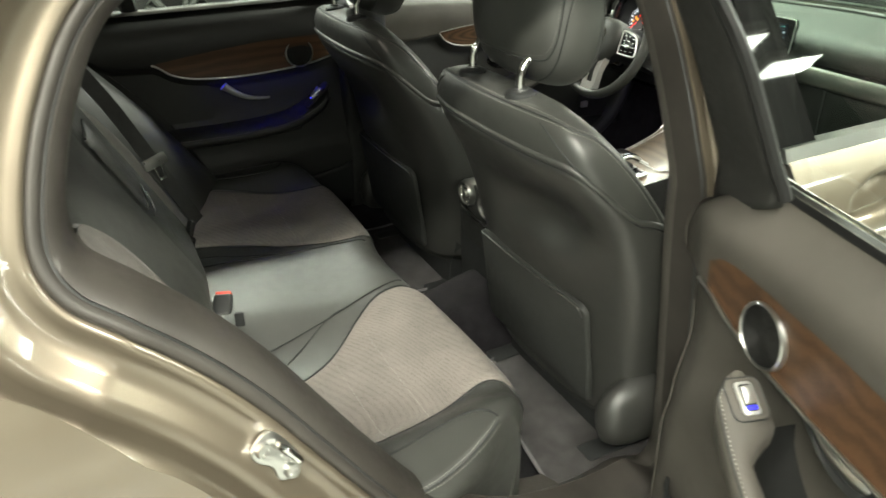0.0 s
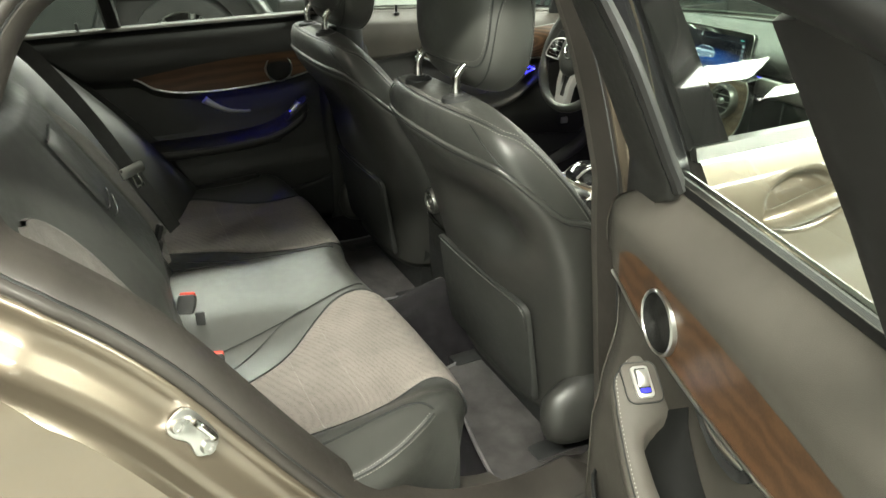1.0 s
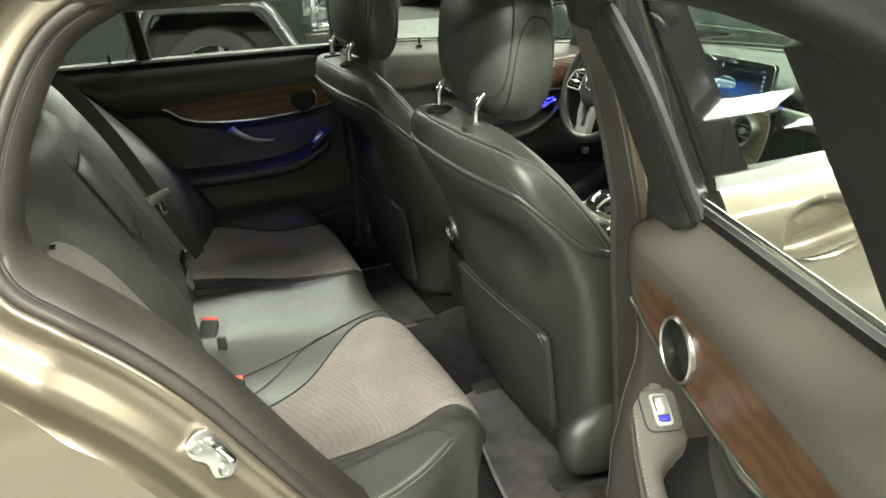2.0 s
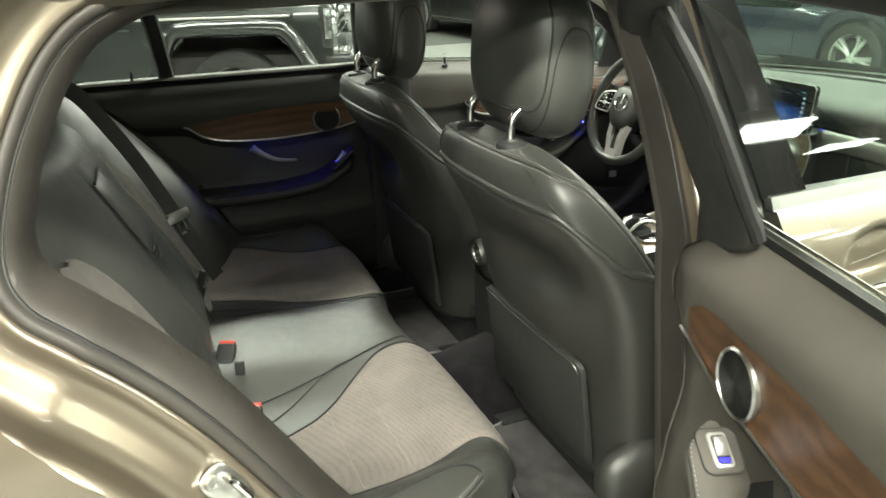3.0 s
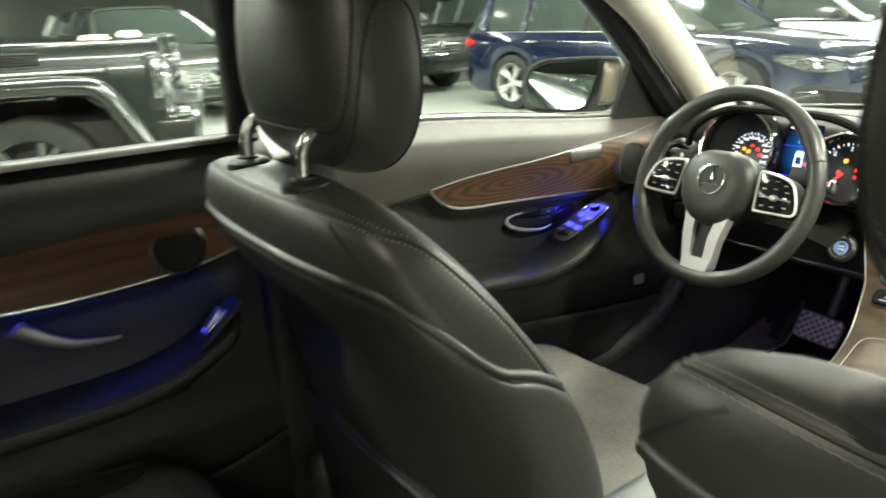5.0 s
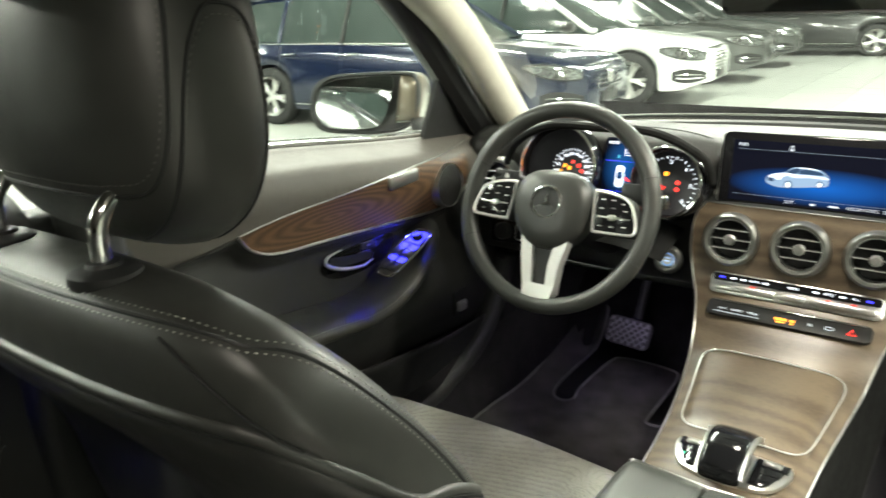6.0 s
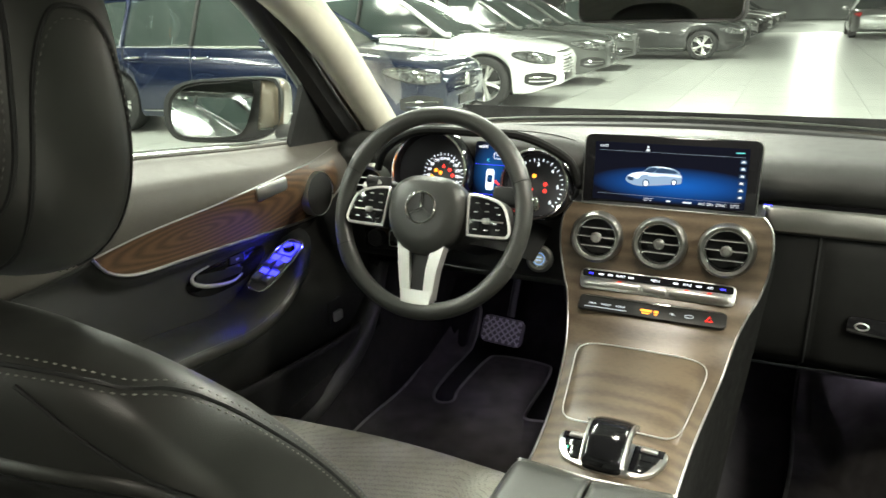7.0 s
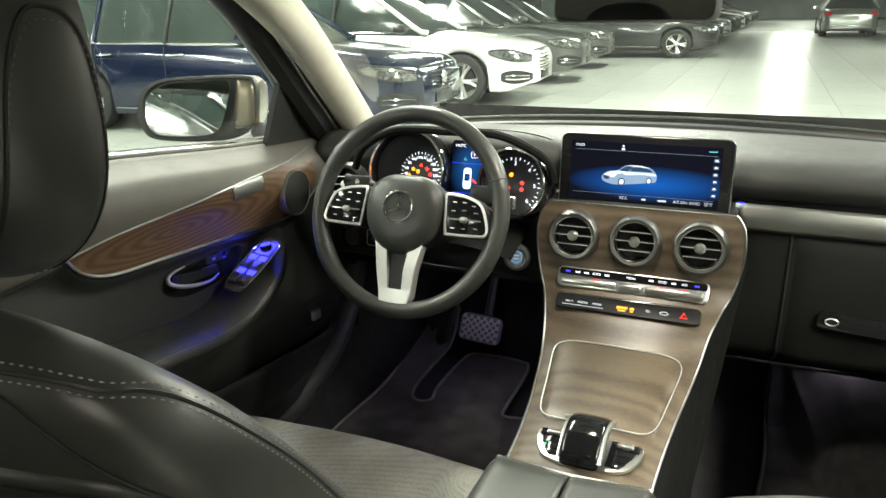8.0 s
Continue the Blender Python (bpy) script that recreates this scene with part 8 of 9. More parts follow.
def road_car(label, colour, L=4.75, Wd=1.84, H=1.46, wb=2.86, estate=True, suv=False, spokes=5, base=None):
    """A parked car along +x, its middle at the origin, with body, glass, lamps, wheels."""
    ob = thing("parked_car", (0, 0, 0), label, "car", "cars in the hall")
    hl = L / 2
    xf = wb / 2 + (0.02 if not suv else 0.0) + 0.04
    xr = xf - wb
    R = 0.37 if suv else 0.335
    zb = 0.27 if suv else 0.20
    belt = 0.94 if not suv else 1.08
    hood = 0.80 if not suv else 0.98
    zn = [(-hl, 0.74 + (belt - 0.94)), (-hl + 0.10, belt - 0.04), (-hl + 0.5, belt + 0.02), (xr + 0.3, belt + 0.02), (0.0, belt - 0.01), (0.72, belt - 0.02), (1.02, belt - 0.03), (1.5, belt - 0.07), (hl - 0.40, hood - 0.01), (hl - 0.16, hood - 0.06), (hl - 0.05, hood - 0.12), (hl, hood - 0.20)]
    ws = [(-hl, 0.70), (-hl + 0.06, 0.80), (-hl + 0.3, 0.92), (-hl + 0.8, 0.985), (0.0, 1.0), (hl - 1.2, 0.985), (hl - 0.55, 0.94), (hl - 0.25, 0.88), (hl - 0.08, 0.77), (hl, 0.64)]

    def section(x):
        w = Wd / 2 * interp(ws, x)
        top = interp(zn, x)
        bot = zb + 0.10 * sstep(hl - 0.4, hl, abs(x))
        for xc in (xf, xr):
            d = abs(x - xc)
            Ra = R + 0.045
            if d < Ra:
                bot = max(bot, R + math.sqrt(Ra * Ra - d * d) * 0.985)
        sh = min(top - 0.03, belt - 0.12)
        mid = min(bot + (top - bot) * 0.45, top - 0.04)
        pts = [(w * 0.965, bot), (w * 0.995, min(bot + 0.05, top - 0.02)), (w, mid), (w * 0.993, max(sh, mid + 0.01)), (w * 0.965, top - 0.035), (w * 0.93, top - 0.008), (w * 0.80, top + 0.005), (w * 0.45, top + 0.022), (0.0, top + 0.03)]
        return [Vector((x, y, z)) for y, z in pts] + [Vector((x, -y, z)) for y, z in pts[-2::-1]]

    xs = sorted(set([round(v, 3) for v in span(-hl, hl, 60)] + [round(xc + t * (R + 0.046), 3) for xc in (xf, xr) for t in span(-1, 1, 21)] + [hl - 0.02, hl - 0.05, -hl + 0.02]))
    body = part("body", loft([section(x) for x in xs]), colour, ob, smooth=50)
    part("underbody", rbox((L - 0.5, Wd - 0.25, 0.3), Matrix.Translation((0, 0, zb + 0.16)), 0.05), RIM_DARK, ob)
    for xc in (xf, xr):
        for s in (1, -1):
            part("wheel_arch", loft([[Vector((xc + (R + 0.04) * math.cos(t), s * y, R + (R + 0.04) * math.sin(t))) for t in span(0, math.pi, 17)] for y in (Wd / 2 - 0.03, Wd / 2 - 0.32)], caps=False, closed=False), RIM_DARK, ob)
            M = Matrix.Rotation(radians(90), 4, "Z")
            w = wheel(ob, (xc, s * (Wd / 2 - 0.125), R), 1, R, 0.23, spokes)
            w.matrix_basis = Matrix.Translation((xc, s * (Wd / 2 - 0.125), 0)) @ Matrix.Rotation(radians(90 * s), 4, "Z") @ Matrix.Translation((-xc, -s * (Wd / 2 - 0.125), 0))
    # cabin
    ch = [(-hl + 0.16, belt - 0.02, 0.70), (-hl + 0.46, H - 0.16, 0.70), (-hl + 0.75, H - 0.04, 0.68), (-0.6, H, 0.69), (0.05, H - 0.015, 0.68), (0.32, H - 0.07, 0.68), (1.08, belt - 0.06, 0.80)] if estate else \
         [(-hl + 0.55, belt, 0.72), (-hl + 1.15, H - 0.10, 0.62), (-0.75, H - 0.01, 0.63), (-0.2, H, 0.64), (0.05, H - 0.015, 0.65), (0.32, H - 0.07, 0.67), (1.08, belt - 0.06, 0.80)]
    line = smooth_line([(a, b, c) for a, b, c in ch], 40)
    def ring_at(x, top, wr, grow=0.0):
        wbt = Wd / 2 * 0.935 * min(1, interp(ws, x) + 0.02)
        wt = Wd / 2 * wr + grow
        h = max(top - belt, 0.0)
        k = min(1.0, h / (H - belt))
        wt = wbt + (wt - wbt) * k
        return [Vector((x, y, z)) for y, z in ((-wbt - grow, belt - 0.05), (-wbt - grow, belt - 0.01), (-(wbt * 0.35 + wt * 0.65) - grow, belt + h * 0.62), (-wt, belt + h * 0.93 + grow * 0), (-wt * 0.88, top + grow), (-wt * 0.5, top + 0.02 + grow), (0, top + 0.027 + grow), (wt * 0.5, top + 0.02 + grow), (wt * 0.88, top + grow), (wt, belt + h * 0.93), (wbt * 0.35 + wt * 0.65 + grow, belt + h * 0.62), (wbt + grow, belt - 0.01), (wbt + grow, belt - 0.05))]
    part("glasshouse", loft([ring_at(q.x, q.y, q.z) for q in line], closed=True), CARGLASS, ob, "dark car windows", smooth=35)
    roofl = [q for q in line if (-hl + (0.42 if estate else 1.1)) < q.x < 0.30]
    rp = [[p for p in ring_at(q.x, q.y, q.z, 0.008)[3:10]] for q in roofl]
    part("roof", loft(rp, caps=False, closed=False), colour, ob, smooth=50)
    rr = lambda x, s, f: (lambda g: g[1].lerp(g[3], f) if s < 0 else g[11].lerp(g[9], f))(ring_at(x, next((q.y for q in line if q.x >= x), line[-1].y), 0.68, 0.012))
    for s in (1, -1):
        a_t = [q for q in line if 0.28 < q.x < 1.1]
        part("front_pillar", tube([(ring_at(q.x, q.y, q.z, 0.006)[9 if s > 0 else 3]) for q in a_t], 0.035, 8), colour, ob)
        for xp, wd in (((-0.30, 0.045), (-1.22, 0.05), (-hl + 0.55, 0.09)) if estate else ((-0.30, 0.045), (-1.25, 0.10))):
            part("side_pillar", tube([rr(xp, s, f) for f in (0.0, 0.5, 1.0)], wd, 8, flat=0.35, up=(1, 0, 0)), HARD if xp > -1.0 else colour, ob)
        part("window_line", tube([rr(x, s, 0.02) + Vector((0, 0, 0.0)) for x in span(-hl + 0.6, 0.8, 24)], 0.010, 6), CHROME, ob)
        for xd in (0.86, -0.30, -1.20):
            part("door_gap", tube([section(xd)[k] + Vector((0, 0.002, 0)) if s > 0 else Vector((xd, -section(xd)[k].y - 0.002, section(xd)[k].z)) for k in (0, 1, 2, 3, 4)], 0.005, 5), RIM_DARK, ob)
        for xd in (-0.16, -1.06):
            yy = section(xd)[3].y
            part("door_handle", tube([(xd - 0.10, s * (yy + 0.012), belt - 0.115), (xd, s * (yy + 0.030), belt - 0.110), (xd + 0.10, s * (yy + 0.012), belt - 0.105)], [0.008, 0.015, 0.010], 8), CHROME, ob)
        part("crease", tube([Vector((x, s * (section(x)[3].y + 0.001), belt - 0.17 - 0.05 * (x / hl))) for x in span(-hl + 0.5, hl - 0.9, 24)], 0.006, 6), colour, ob)
        # door mirror
        mr = part("door_mirror", lathe([(0.0, 0.13), (0.05, 0.12), (0.075, 0.06), (0.075, 0.0), (0.06, -0.03), (0.0, -0.04)], 16, Matrix.Translation((0.72, s * (Wd / 2 + 0.09), belt + 0.05)) @ Matrix.Rotation(radians(90), 4, "Y") @ Matrix.Diagonal((0.85, 1.5, 1, 1))), GRILLE if colour is WHITE_PAINT else colour, ob)
        # lamps and intakes laid on the curved corners
        def corner(x, z, out=0.006):
            sec = section(x)[:9]
            y = sec[-1].y
            for a, b in zip(sec, sec[1:]):
                if a.z <= z <= b.z and b.z > a.z:
                    y = a.y + (b.y - a.y) * (z - a.z) / (b.z - a.z)
                    break
            e = (x - (hl - 0.5)) / 0.5
            return Vector((x + out * max(0, e), s * (y + out), z))
        def lamp_patch(u, v, out):
            x = hl - 0.56 + 0.51 * u
            top = interp(zn, x)
            zc = hood - 0.105 - 0.075 * u
            tall = (0.066 if not suv else 0.085) * math.sin(math.pi * (0.05 + 0.80 * u)) ** 0.75
            return corner(x, min(zc + tall * v, top - 0.012), out)
        hd = part("headlight", sheet(lambda u, v: lamp_patch(u, v, 0.008), span(0, 1, 22), span(-1, 1, 9)), LENS, ob, "clear headlight", smooth=70)
        part("headlight_surround", tube([lamp_patch(u, -1, 0.008) for u in span(0, 1, 16)] + [lamp_patch(u, 1, 0.008) for u in span(1, 0, 16)], 0.007, 5, closed=True), HARD, hd)
        for k in (0.42, 0.70):
            c = lamp_patch(k, 0.0, 0.012)
            part("projector", lathe([(0, 0.012), (0.022, 0.010), (0.036, 0.004), (0.042, 0.0), (0.03, -0.01)], 16, Matrix.Translation(c) @ Matrix.Rotation(radians(55 if k > 0.5 else 20), 4, "Y") @ Matrix.Rotation(radians(-s * (50 if k < 0.5 else 25)), 4, "X")), GRILLE if k < 0.5 else CHROME, hd)
        part("light_brow", tube([lamp_patch(u, 0.62, 0.013) for u in span(0.15, 0.95, 14)], 0.007, 5), CHROME, hd)
        def intake(u, v):
            x = hl - 0.40 + 0.37 * u
            return corner(x, 0.385 + (zb - 0.2) + 0.085 * v * math.sin(math.pi * (0.12 + 0.8 * u)) ** 0.6, 0.006)
        itk = part("bumper_intake", sheet(intake, span(0, 1, 14), span(-1, 1, 7)), GRILLE, ob, "dark bumper intake")
        for vv in (-0.35, 0.25):
            part("intake_bar", tube([intake(u, vv) + Vector((0.004, s * 0.006, 0)) for u in span(0.15, 0.9, 10)], 0.007, 5), colour if vv < 0 else CHROME, itk)
        tl = []
        for t in span(0, 1, 8):
            x = -hl + 0.02 + 0.34 * t
            w = Wd / 2 * interp(ws, x)
            tall = 0.085 * (1 - 0.5 * t)
            tl.append([Vector((x - 0.02 * math.cos(a) * (1 - t), s * (w * 0.985 - 0.02 + 0.03 * math.cos(a)), belt - 0.15 + 0.02 * t + tall * math.sin(a))) for a in span(0, 2 * math.pi, 11)[:-1]])
        part("tail_lamp", loft(tl), LENS_RED, ob, "red tail lamp")
    part("windscreen_cowl", tube([Vector((1.00 - 0.26 * (y / 0.72) ** 2, y * Wd / 1.86, belt + 0.004 - 0.02 * (y / 0.72) ** 2)) for y in span(-0.74, 0.74, 22)], 0.030, 8), HARD, ob, "black strip under the windscreen")
    # radiator grille with bright bars
    gz = hood - 0.235
    gw = Wd * 0.265
    go = [(-gw, 0.13), (gw, 0.13), (gw * 1.02, 0.02), (gw * 0.82, -0.13), (-gw * 0.82, -0.13), (-gw * 1.02, 0.02)]
    def gp(u, v, h):
        return Vector((hl - 0.012 - 0.045 * (u / gw) ** 2 - 0.30 * max(0, v - 0.02) + h, u, gz + v))
    gr = part("grille", plate([tuple(q.xy) for q in smooth_line([(a, b, 0) for a, b in go], 48, True)], 0.022, gp, 0.004), GRILLE, ob, "black grille with bright bars")
    part("grille_frame", tube([gp(q.x, q.y, 0.022) for q in smooth_line([(a, b, 0) for a, b in go], 48, True)], 0.010, 6, closed=True), CHROME, gr)
    for v in (0.075, 0.03, -0.015, -0.06, -0.095):
        part("grille_bar", tube([gp(u, v, 0.030) for u in span(-gw * 0.92, gw * 0.92, 9)], 0.008, 6), CHROME, gr)
    part("badge", lathe([(0, 0.018), (0.06, 0.014), (0.072, 0.0)], 24, Matrix.Translation(gp(0, -0.005, 0.024)) @ Matrix.Rotation(radians(90), 4, "Y")), CHROME, gr, "plain chromed round badge")
    part("lower_intake", rbox((0.05, Wd * 0.50, 0.10), Matrix.Translation((hl - 0.03, 0, zb + 0.14)), 0.02), GRILLE, ob)
    part("plate_bar", rbox((0.012, 0.50, 0.10), Matrix.Translation((hl + 0.01, 0, gz - 0.19)), 0.003), GRILLE, ob, "plain dark plate")
    part("rear_plate_bar", rbox((0.012, 0.50, 0.10), Matrix.Translation((-hl - 0.006, 0, belt - 0.28)), 0.003), LAMP_BODY, ob)
    part("rear_trim", rbox((0.012, Wd * 0.7, 0.02), Matrix.Translation((-hl - 0.002, 0, zb + 0.20)), 0.003), CHROME, ob)
    part("side_trim", tube([Vector((x, -(section(x)[1].y + 0.004), zb + 0.07)) for x in span(xr + R + 0.08, xf - R - 0.08, 12)], 0.010, 6), CHROME, ob)
    for s in (1, -1):
        part("roof_bar", tube([Vector((q.x, s * (ring_at(q.x, q.y, q.z)[9].y - 0.06), q.y + 0.02)) for q in roofl[1:-1]], 0.012, 6), CHROME if estate else colour, ob)
    return ob


def park(ob, x, y, deg):
    """Places a car by the middle of its nose on the floor, heading deg from +x."""
    L = ob["nose"]
    a = radians(deg)
    ob.matrix_basis = Matrix.Translation((x - L * math.cos(a), y - L * math.sin(a), 0)) @ Matrix.Rotation(a, 4, "Z")
    return ob


def nosed(ob, v):
    ob["nose"] = v
    return ob


blue = park(nosed(road_car("deep blue metallic estate car with chromed grille", NAVY_PAINT, 4.93, 1.85, 1.47, 2.94), 2.465), -2.93, 6.1, 5)
white = park(nosed(road_car("white saloon car parked beside the blue estate", WHITE_PAINT, 4.92, 1.86, 1.45, 2.94, estate=False), 2.46), -2.6, 8.85, 5)
grey = park(nosed(road_car("dark grey metallic saloon car in the row", GREY_PAINT, 4.92, 1.86, 1.45, 2.94, estate=False), 2.46), -2.65, 11.8, 5)
black = park(nosed(road_car("black estate car parked further down the row", BLACK_PAINT, 4.8, 1.85, 1.46, 2.86), 2.4), -0.95, 18.4, 3)
silver = park(nosed(road_car("silver grey saloon car seen from behind in the aisle", SILVER_PAINT, 4.7, 1.82, 1.44, 2.84, estate=False), 2.35), 2.75, 33.5, 90)
suv = park(nosed(road_car("black sport utility car with multi-spoke wheels", BLACK_PAINT, 4.85, 1.95, 1.68, 2.9, estate=True, suv=True, spokes=10), 2.425), -8.85, 5.3, 6)


def again(ob, x, y, deg, label=""):
    a = radians(deg)
    L = ob["nose"]
    o = copy_thing(ob, Matrix.Translation((x - L * math.cos(a), y - L * math.sin(a), 0)) @ Matrix.Rotation(a, 4, "Z"))
    if label:
        o["label"] = label
    return o


again(grey, -2.8, 14.8, 5, "dark grey saloon car, next in the row")
for k, (src, yy) in enumerate(((black, 21.4), (silver, 24.4), (black, 27.0), (grey, 29.6), (white, 32.6), (black, 35.6), (silver, 38.6), (black, 41.6), (grey, 44.6), (black, 48.0))):
    again(src, -1.0 + 0.05 * k, yy, 4)
again(black, -9.0, 9.6, 8)
again(silver, -9.2, 13.0, 8)
again(grey, -9.0, 1.9, 8)
for k, (src, yy) in enumerate(((black, 22.0), (grey, 25.4), (silver, 29.0), (white, 32.5), (black, 36.0))):
    again(src, 7.6, yy, 176)
again(black, 7.4, -1.0, 178, "black estate car parked across the aisle")
again(grey, 7.5, 2.4, 178, "grey saloon car parked across the aisle")
for src, xx, yy in ((black, -1.62, -4.9), (suv, -1.75, -8.3), (silver, -1.9, -11.6), (black, -2.1, -14.8)):
    again(src, xx, yy, 4)

# ---- boxy off-road car beside ----
def offroad():
    ob = thing("boxy_offroad_car", (0, 0, 0), "dark boxy off-road car with flared arches and pale fender lamp", "car")
    Hd, Wd = 1.0, 0.93
    # x forward, right side at -y; front axle at x = 0
    R = 0.385
    def side(s):
        def f(a, z):
            x = -3.55 + 4.30 * a
            inset = 0.02 * sstep(0.95, 1.12, z)
            return Vector((x, s * (0.88 - inset), z))
        def keep(a, z):
            x = -3.55 + 4.30 * a
            return all(not (abs(x - xc) < 0.50 - 0.30 * max(0, (z - 0.70)) / 0.3 and z < 0.98 and abs(x - xc) + max(0, z - 0.80) * 1.1 < 0.56) for xc in (0.0, -2.85))
        return sheet(f, span(0, 1, 240), span(0.42, 1.145, 60), keep)
    for s in (1, -1):
        b = part("side_panel", side(s), DARK_GREEN_PAINT, ob)
        solid(b, 0.03, 0.0)
        # trim rail and creases
        part("side_rail", rbox((3.95, 0.022, 0.050), Matrix.Translation((-1.50, s * 0.893, 1.000)), 0.006), HARD, ob, "black rail with pale insert")
        part("rail_insert", rbox((3.90, 0.010, 0.018), Matrix.Translation((-1.50, s * 0.905, 1.003)), 0.003), SATIN, ob)
        part("side_crease", rbox((2.3, 0.008, 0.010), Matrix.Translation((-1.70, s * 0.884, 0.78)), 0.003), SATIN, ob)
        part("side_crease", rbox((0.16, 0.008, 0.008), Matrix.Translation((0.60, s * 0.884, 0.85)), 0.003), SATIN, ob)
        part("shoulder", tube([(-3.5, s * 0.845, 1.150), (-0.9, s * 0.845, 1.150), (0.70, s * 0.835, 1.120)], 0.04, 10), DARK_GREEN_PAINT, ob)
        for xd in (-0.66, -1.62):
            part("door_gap", tube([(xd + 0.20 * (xd > -1), s * 0.885, 1.14), (xd + 0.20 * (xd > -1), s * 0.886, 1.05), (xd - 0.0, s * 0.886, 0.60), (xd, s * 0.885, 0.45)], 0.006, 5), RIM_DARK, ob)
            part("door_handle", tube([(xd - 0.30, s * 0.90, 0.93), (xd - 0.22, s * 0.93, 0.935), (xd - 0.10, s * 0.93, 0.935), (xd - 0.05, s * 0.90, 0.93)], 0.012, 8), DARK_GREEN_PAINT, ob)
        for xc in (0.0, -2.85):
            arch = [(-0.60, 0.52), (-0.52, 0.70), (-0.42, 0.89), (-0.30, 0.925), (0.0, 0.93), (0.30, 0.925), (0.42, 0.89), (0.53, 0.72), (0.62, 0.55)]
            al = smooth_line([(a, b, 0) for a, b in arch], 40)
            part("arch_flare", tube([Vector((xc + q.x, s * 0.92, q.y)) for q in al], 0.056, 10, flat=1.1), BLACK_PAINT, ob, "gloss black arch flare", smooth=70)
            part("arch_liner", loft([[Vector((xc + q.x * 0.98, s * y, q.y - 0.01)) for q in al] for y in (0.90, 0.50)], caps=False, closed=False), RIM_DARK, ob)
            w = wheel(ob, (xc, s * 0.80, R), 1, R, 0.27, 5, rim_mat=GREY_PAINT)
            w.matrix_basis = Matrix.Translation((xc, s * 0.80, 0)) @ Matrix.Rotation(radians(90 * s), 4, "Z") @ Matrix.Translation((-xc, -s * 0.80, 0))
        # fender top lamp and vent
        part("fender_lamp", loft([[Vector((0.42 + a, s * (0.80 + b), 1.135 + h)) for a, b in ((-0.09 * k, -0.04 * k), (0.08 * k, -0.035 * k), (0.08 * k, 0.035 * k), (-0.09 * k, 0.04 * k))] for h, k in ((0.0, 1.0), (0.03, 0.95), (0.055, 0.72))]), mat("pale_amber_lens", (0.75, 0.68, 0.50), 0.3), ob, "pale indicator lamp on the fender")
        vt = part("side_vent", rbox((0.27, 0.012, 0.070), Matrix.Translation((0.0, s * 0.884, 1.080)), 0.01), RIM_DARK, ob, "slatted fender vent")
        for k in range(5):
            part("vent_slat", rbox((0.25, 0.010, 0.006), Matrix.Translation((0.0, s * 0.892, 1.055 + 0.0125 * k)), 0.002), HARD, vt)
        # headlamp housing
        hm = part("headlight", lathe([(0, 0.03), (0.08, 0.025), (0.105, 0.0), (0.105, -0.05)], 28, Matrix.Translation((0.745, s * 0.66, 0.92)) @ Matrix.Rotation(radians(90), 4, "Y")), LENS, ob, "round headlight")
        part("headlight_corner", rbox((0.10, 0.10, 0.34), Matrix.Translation((0.70, s * 0.85, 0.92)), 0.03, 3), BLACK_PAINT, ob)
        part("side_reflector", rbox((0.05, 0.015, 0.22), Matrix.Translation((0.72, s * 0.905, 0.94)), 0.006), LENS, ob)
        part("bumper_end", rbox((0.24, 0.20, 0.22), Matrix.Translation((0.78, s * 0.80, 0.62)), 0.04, 3), BLACK_PAINT, ob)
        part("lamp_band", rbox((0.10, 0.20, 0.05), Matrix.Translation((0.83, s * 0.80, 0.74)), 0.02), LENS, ob)
        # cabin windows
        for x0, x1 in ((-1.55, -0.72), (-2.45, -1.66), (-3.40, -2.55)):
            part("window", loft([[Vector((x, s * y, z)) for x, z in ((x0, 1.20), (x1 + 0.0, 1.20), (x1 - (0.12 if x1 > -1 else 0), 1.72), (x0, 1.72))] for y in (0.80, 0.815)]), CARGLASS, ob)
    part("bonnet", sheet(lambda u, v: Vector((-0.72 + 1.42 * u, -0.82 + 1.64 * v, 1.185 - 0.06 * u + 0.025 * math.sin(math.pi * v) ** 0.3 - 0.03 * sstep(0.9, 1, abs(2 * v - 1)))), span(0, 1, 14), span(0, 1, 24)), DARK_GREEN_PAINT, ob)
    part("front_face", rbox((0.05, 1.66, 0.55), Matrix.Translation((0.71, 0, 0.88)), 0.02), BLACK_PAINT, ob)
    part("front_bumper", rbox((0.22, 1.5, 0.20), Matrix.Translation((0.80, 0, 0.60)), 0.03), BLACK_PAINT, ob)
    for k in range(4):
        part("grille_bar", rbox((0.02, 0.95, 0.03), Matrix.Translation((0.745, 0, 0.82 + 0.07 * k)), 0.006), CHROME, ob)
    part("cabin", loft([[Vector((x, y, z)) for x, y in ((x0, -w), (x1, -w), (x1, w), (x0, w))] for x0, x1, w, z in ((-3.55, -0.60, 0.80, 1.14), (-3.52, -0.80, 0.795, 1.75), (-3.45, -0.95, 0.74, 1.85), (-3.4, -1.0, 0.70, 1.87))]), DARK_GREEN_PAINT, ob, smooth=30)
    part("underbody", rbox((4.0, 1.5, 0.35), Matrix.Translation((-1.4, 0, 0.55)), 0.05), RIM_DARK, ob)
    part("side_step", tube([(-2.2, -0.92, 0.44), (-0.65, -0.92, 0.44)], 0.04, 8), HARD, ob)
    return ob


g = offroad()
g.matrix_basis = Matrix.Translation((-5.05, -0.45, 0)) @ Matrix.Rotation(radians(90 - 19), 4, "Z")

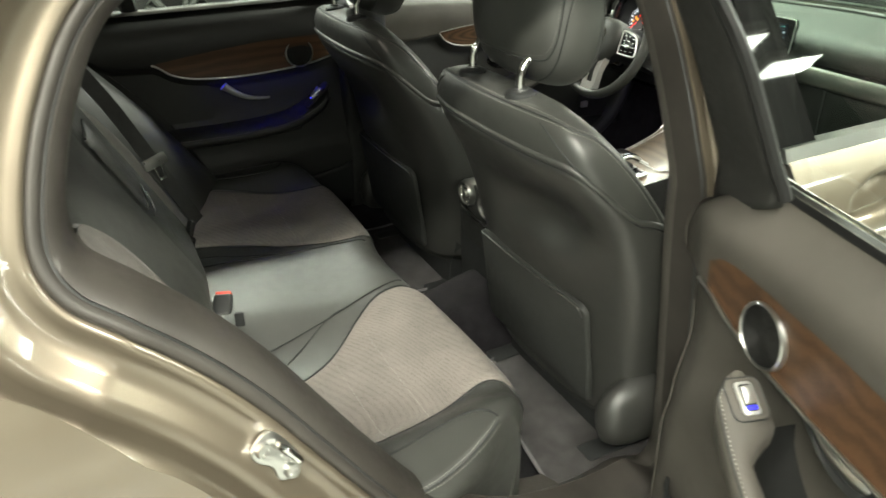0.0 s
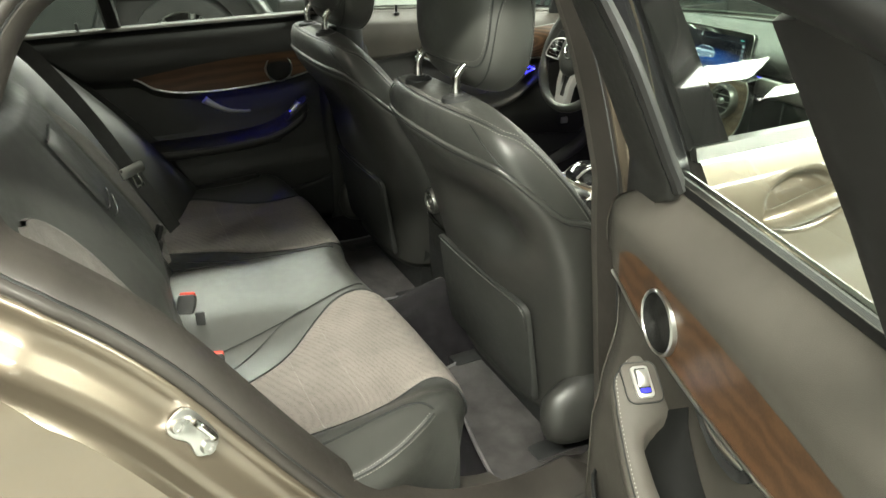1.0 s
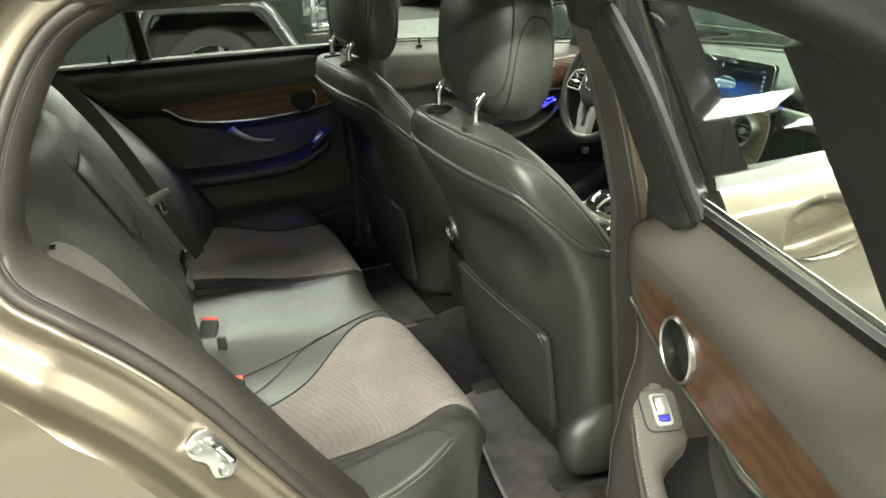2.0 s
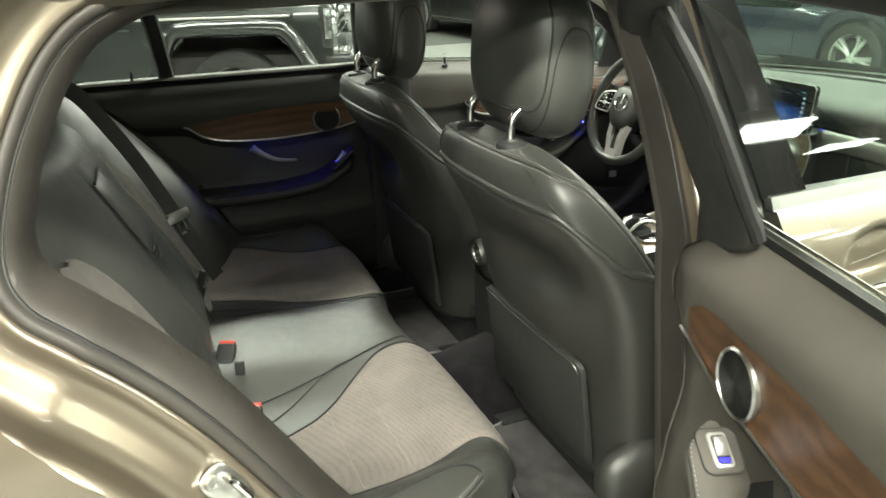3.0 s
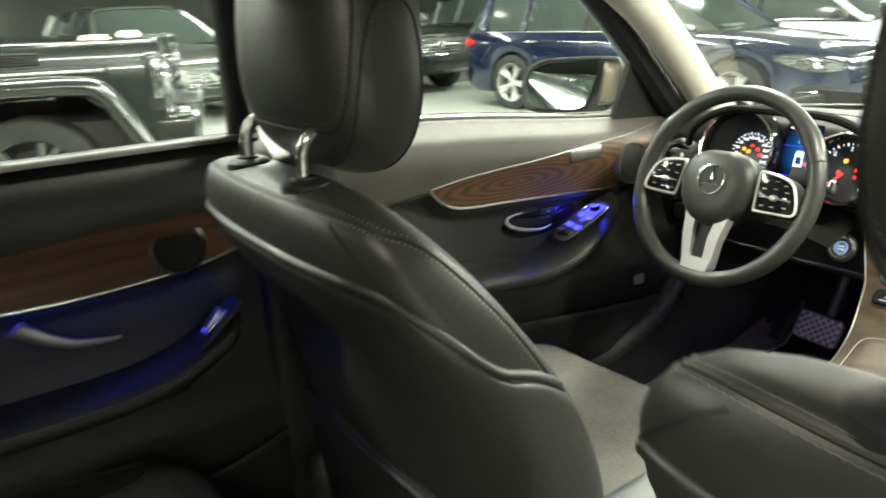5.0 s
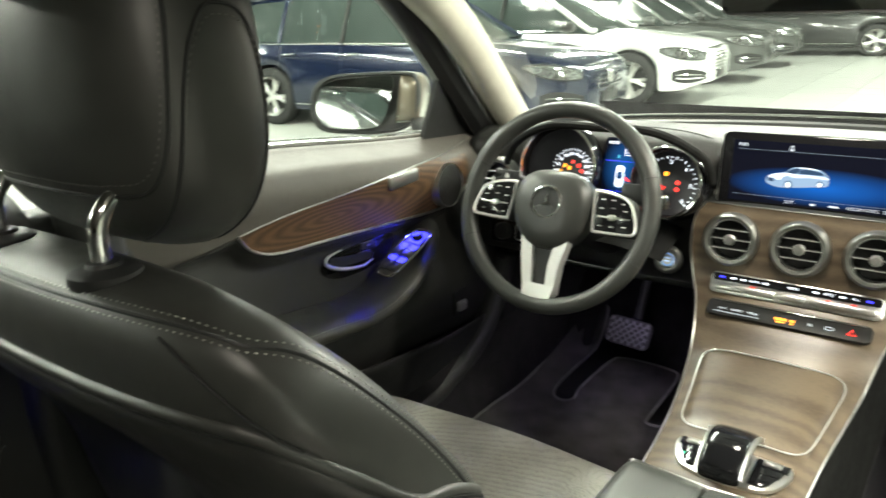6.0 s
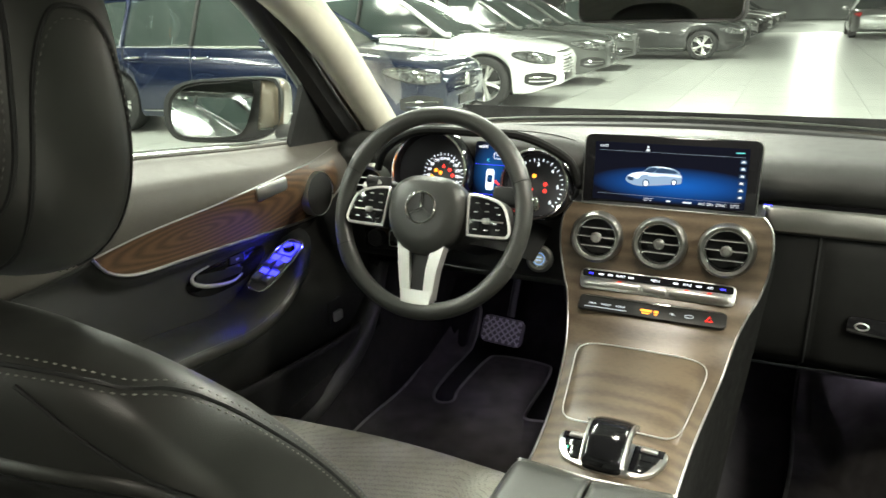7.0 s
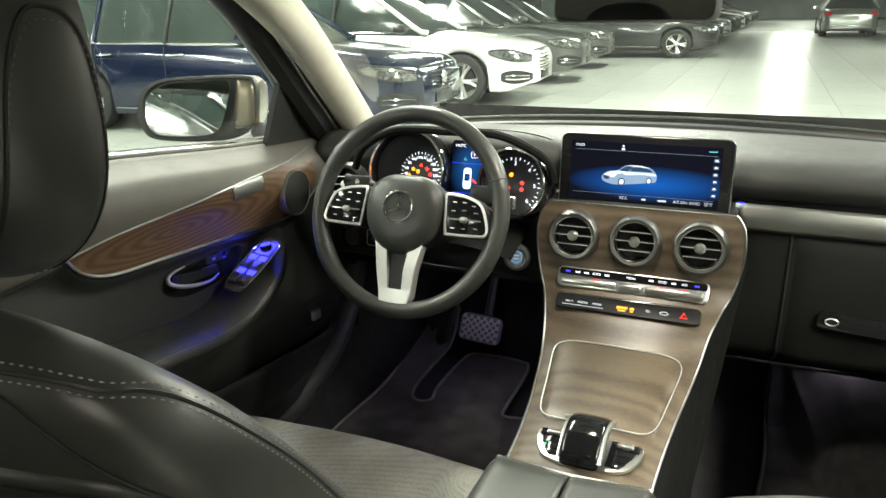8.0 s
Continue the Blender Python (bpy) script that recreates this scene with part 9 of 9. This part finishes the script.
# ---- floor tiles: the nearest ones singly, the rest joined ----
T = 0.75
tile_bm = bmesh.new()
bmesh.ops.create_cube(tile_bm, size=1.0)
bmesh.ops.scale(tile_bm, vec=(T - 0.006, T - 0.006, 0.01), verts=tile_bm.verts)
tile_me = bpy.data.meshes.new("tile")
tile_bm.to_mesh(tile_me)
tile_bm.free()
TILE = mat("pale_grey_tile", (0.27, 0.275, 0.26), 0.30, spec=0.5, var=0.05, vscale=0.7, rvar=0.12)
nt = TILE.node_tree
info, hsv = nt.nodes.new("ShaderNodeObjectInfo"), nt.nodes.new("ShaderNodeMapRange")
hsv.inputs[3].default_value, hsv.inputs[4].default_value = 0.93, 1.07
nt.links.new(info.outputs["Random"], hsv.inputs[0])
sc = nt.nodes.new("ShaderNodeVectorMath")
sc.operation = "SCALE"
bs = nt.nodes["Principled BSDF"]
nt.links.new(bs.inputs["Base Color"].links[0].from_socket, sc.inputs[0])
nt.links.new(hsv.outputs[0], sc.inputs["Scale"])
nt.links.new(sc.outputs[0], bs.inputs["Base Color"])
tile_me.materials.append(TILE)
verts, faces = [], []
for i in range(-14, 12):
    for j in range(-46, 46):
        x, y = 0.30 + T * (i + 0.5), 0.40 + T * (j + 0.5)
        if -2.8 < x < 3.9 and 6.2 < y < 24.6:
            t = new("tile", tile_me)
            t.parent = floor
            t.location = (x, y, -0.003)
        else:
            h = (T - 0.006) / 2
            n0 = len(verts)
            verts += [(x - h, y - h, 0.002), (x + h, y - h, 0.002), (x + h, y + h, 0.002), (x - h, y + h, 0.002), (x - h, y - h, -0.008), (x + h, y - h, -0.008), (x + h, y + h, -0.008), (x - h, y + h, -0.008)]
            faces += [tuple(n0 + k for k in f) for f in ((0, 1, 2, 3), (0, 4, 5, 1), (1, 5, 6, 2), (2, 6, 7, 3), (3, 7, 4, 0))]
rest_me = bpy.data.meshes.new("tile_rest")
rest_me.from_pydata(verts, [], faces)
rest_me.materials.append(TILE)
rest = new("tile_rest", rest_me)
rest.parent = floor
tagged(rest, kind="stuff")
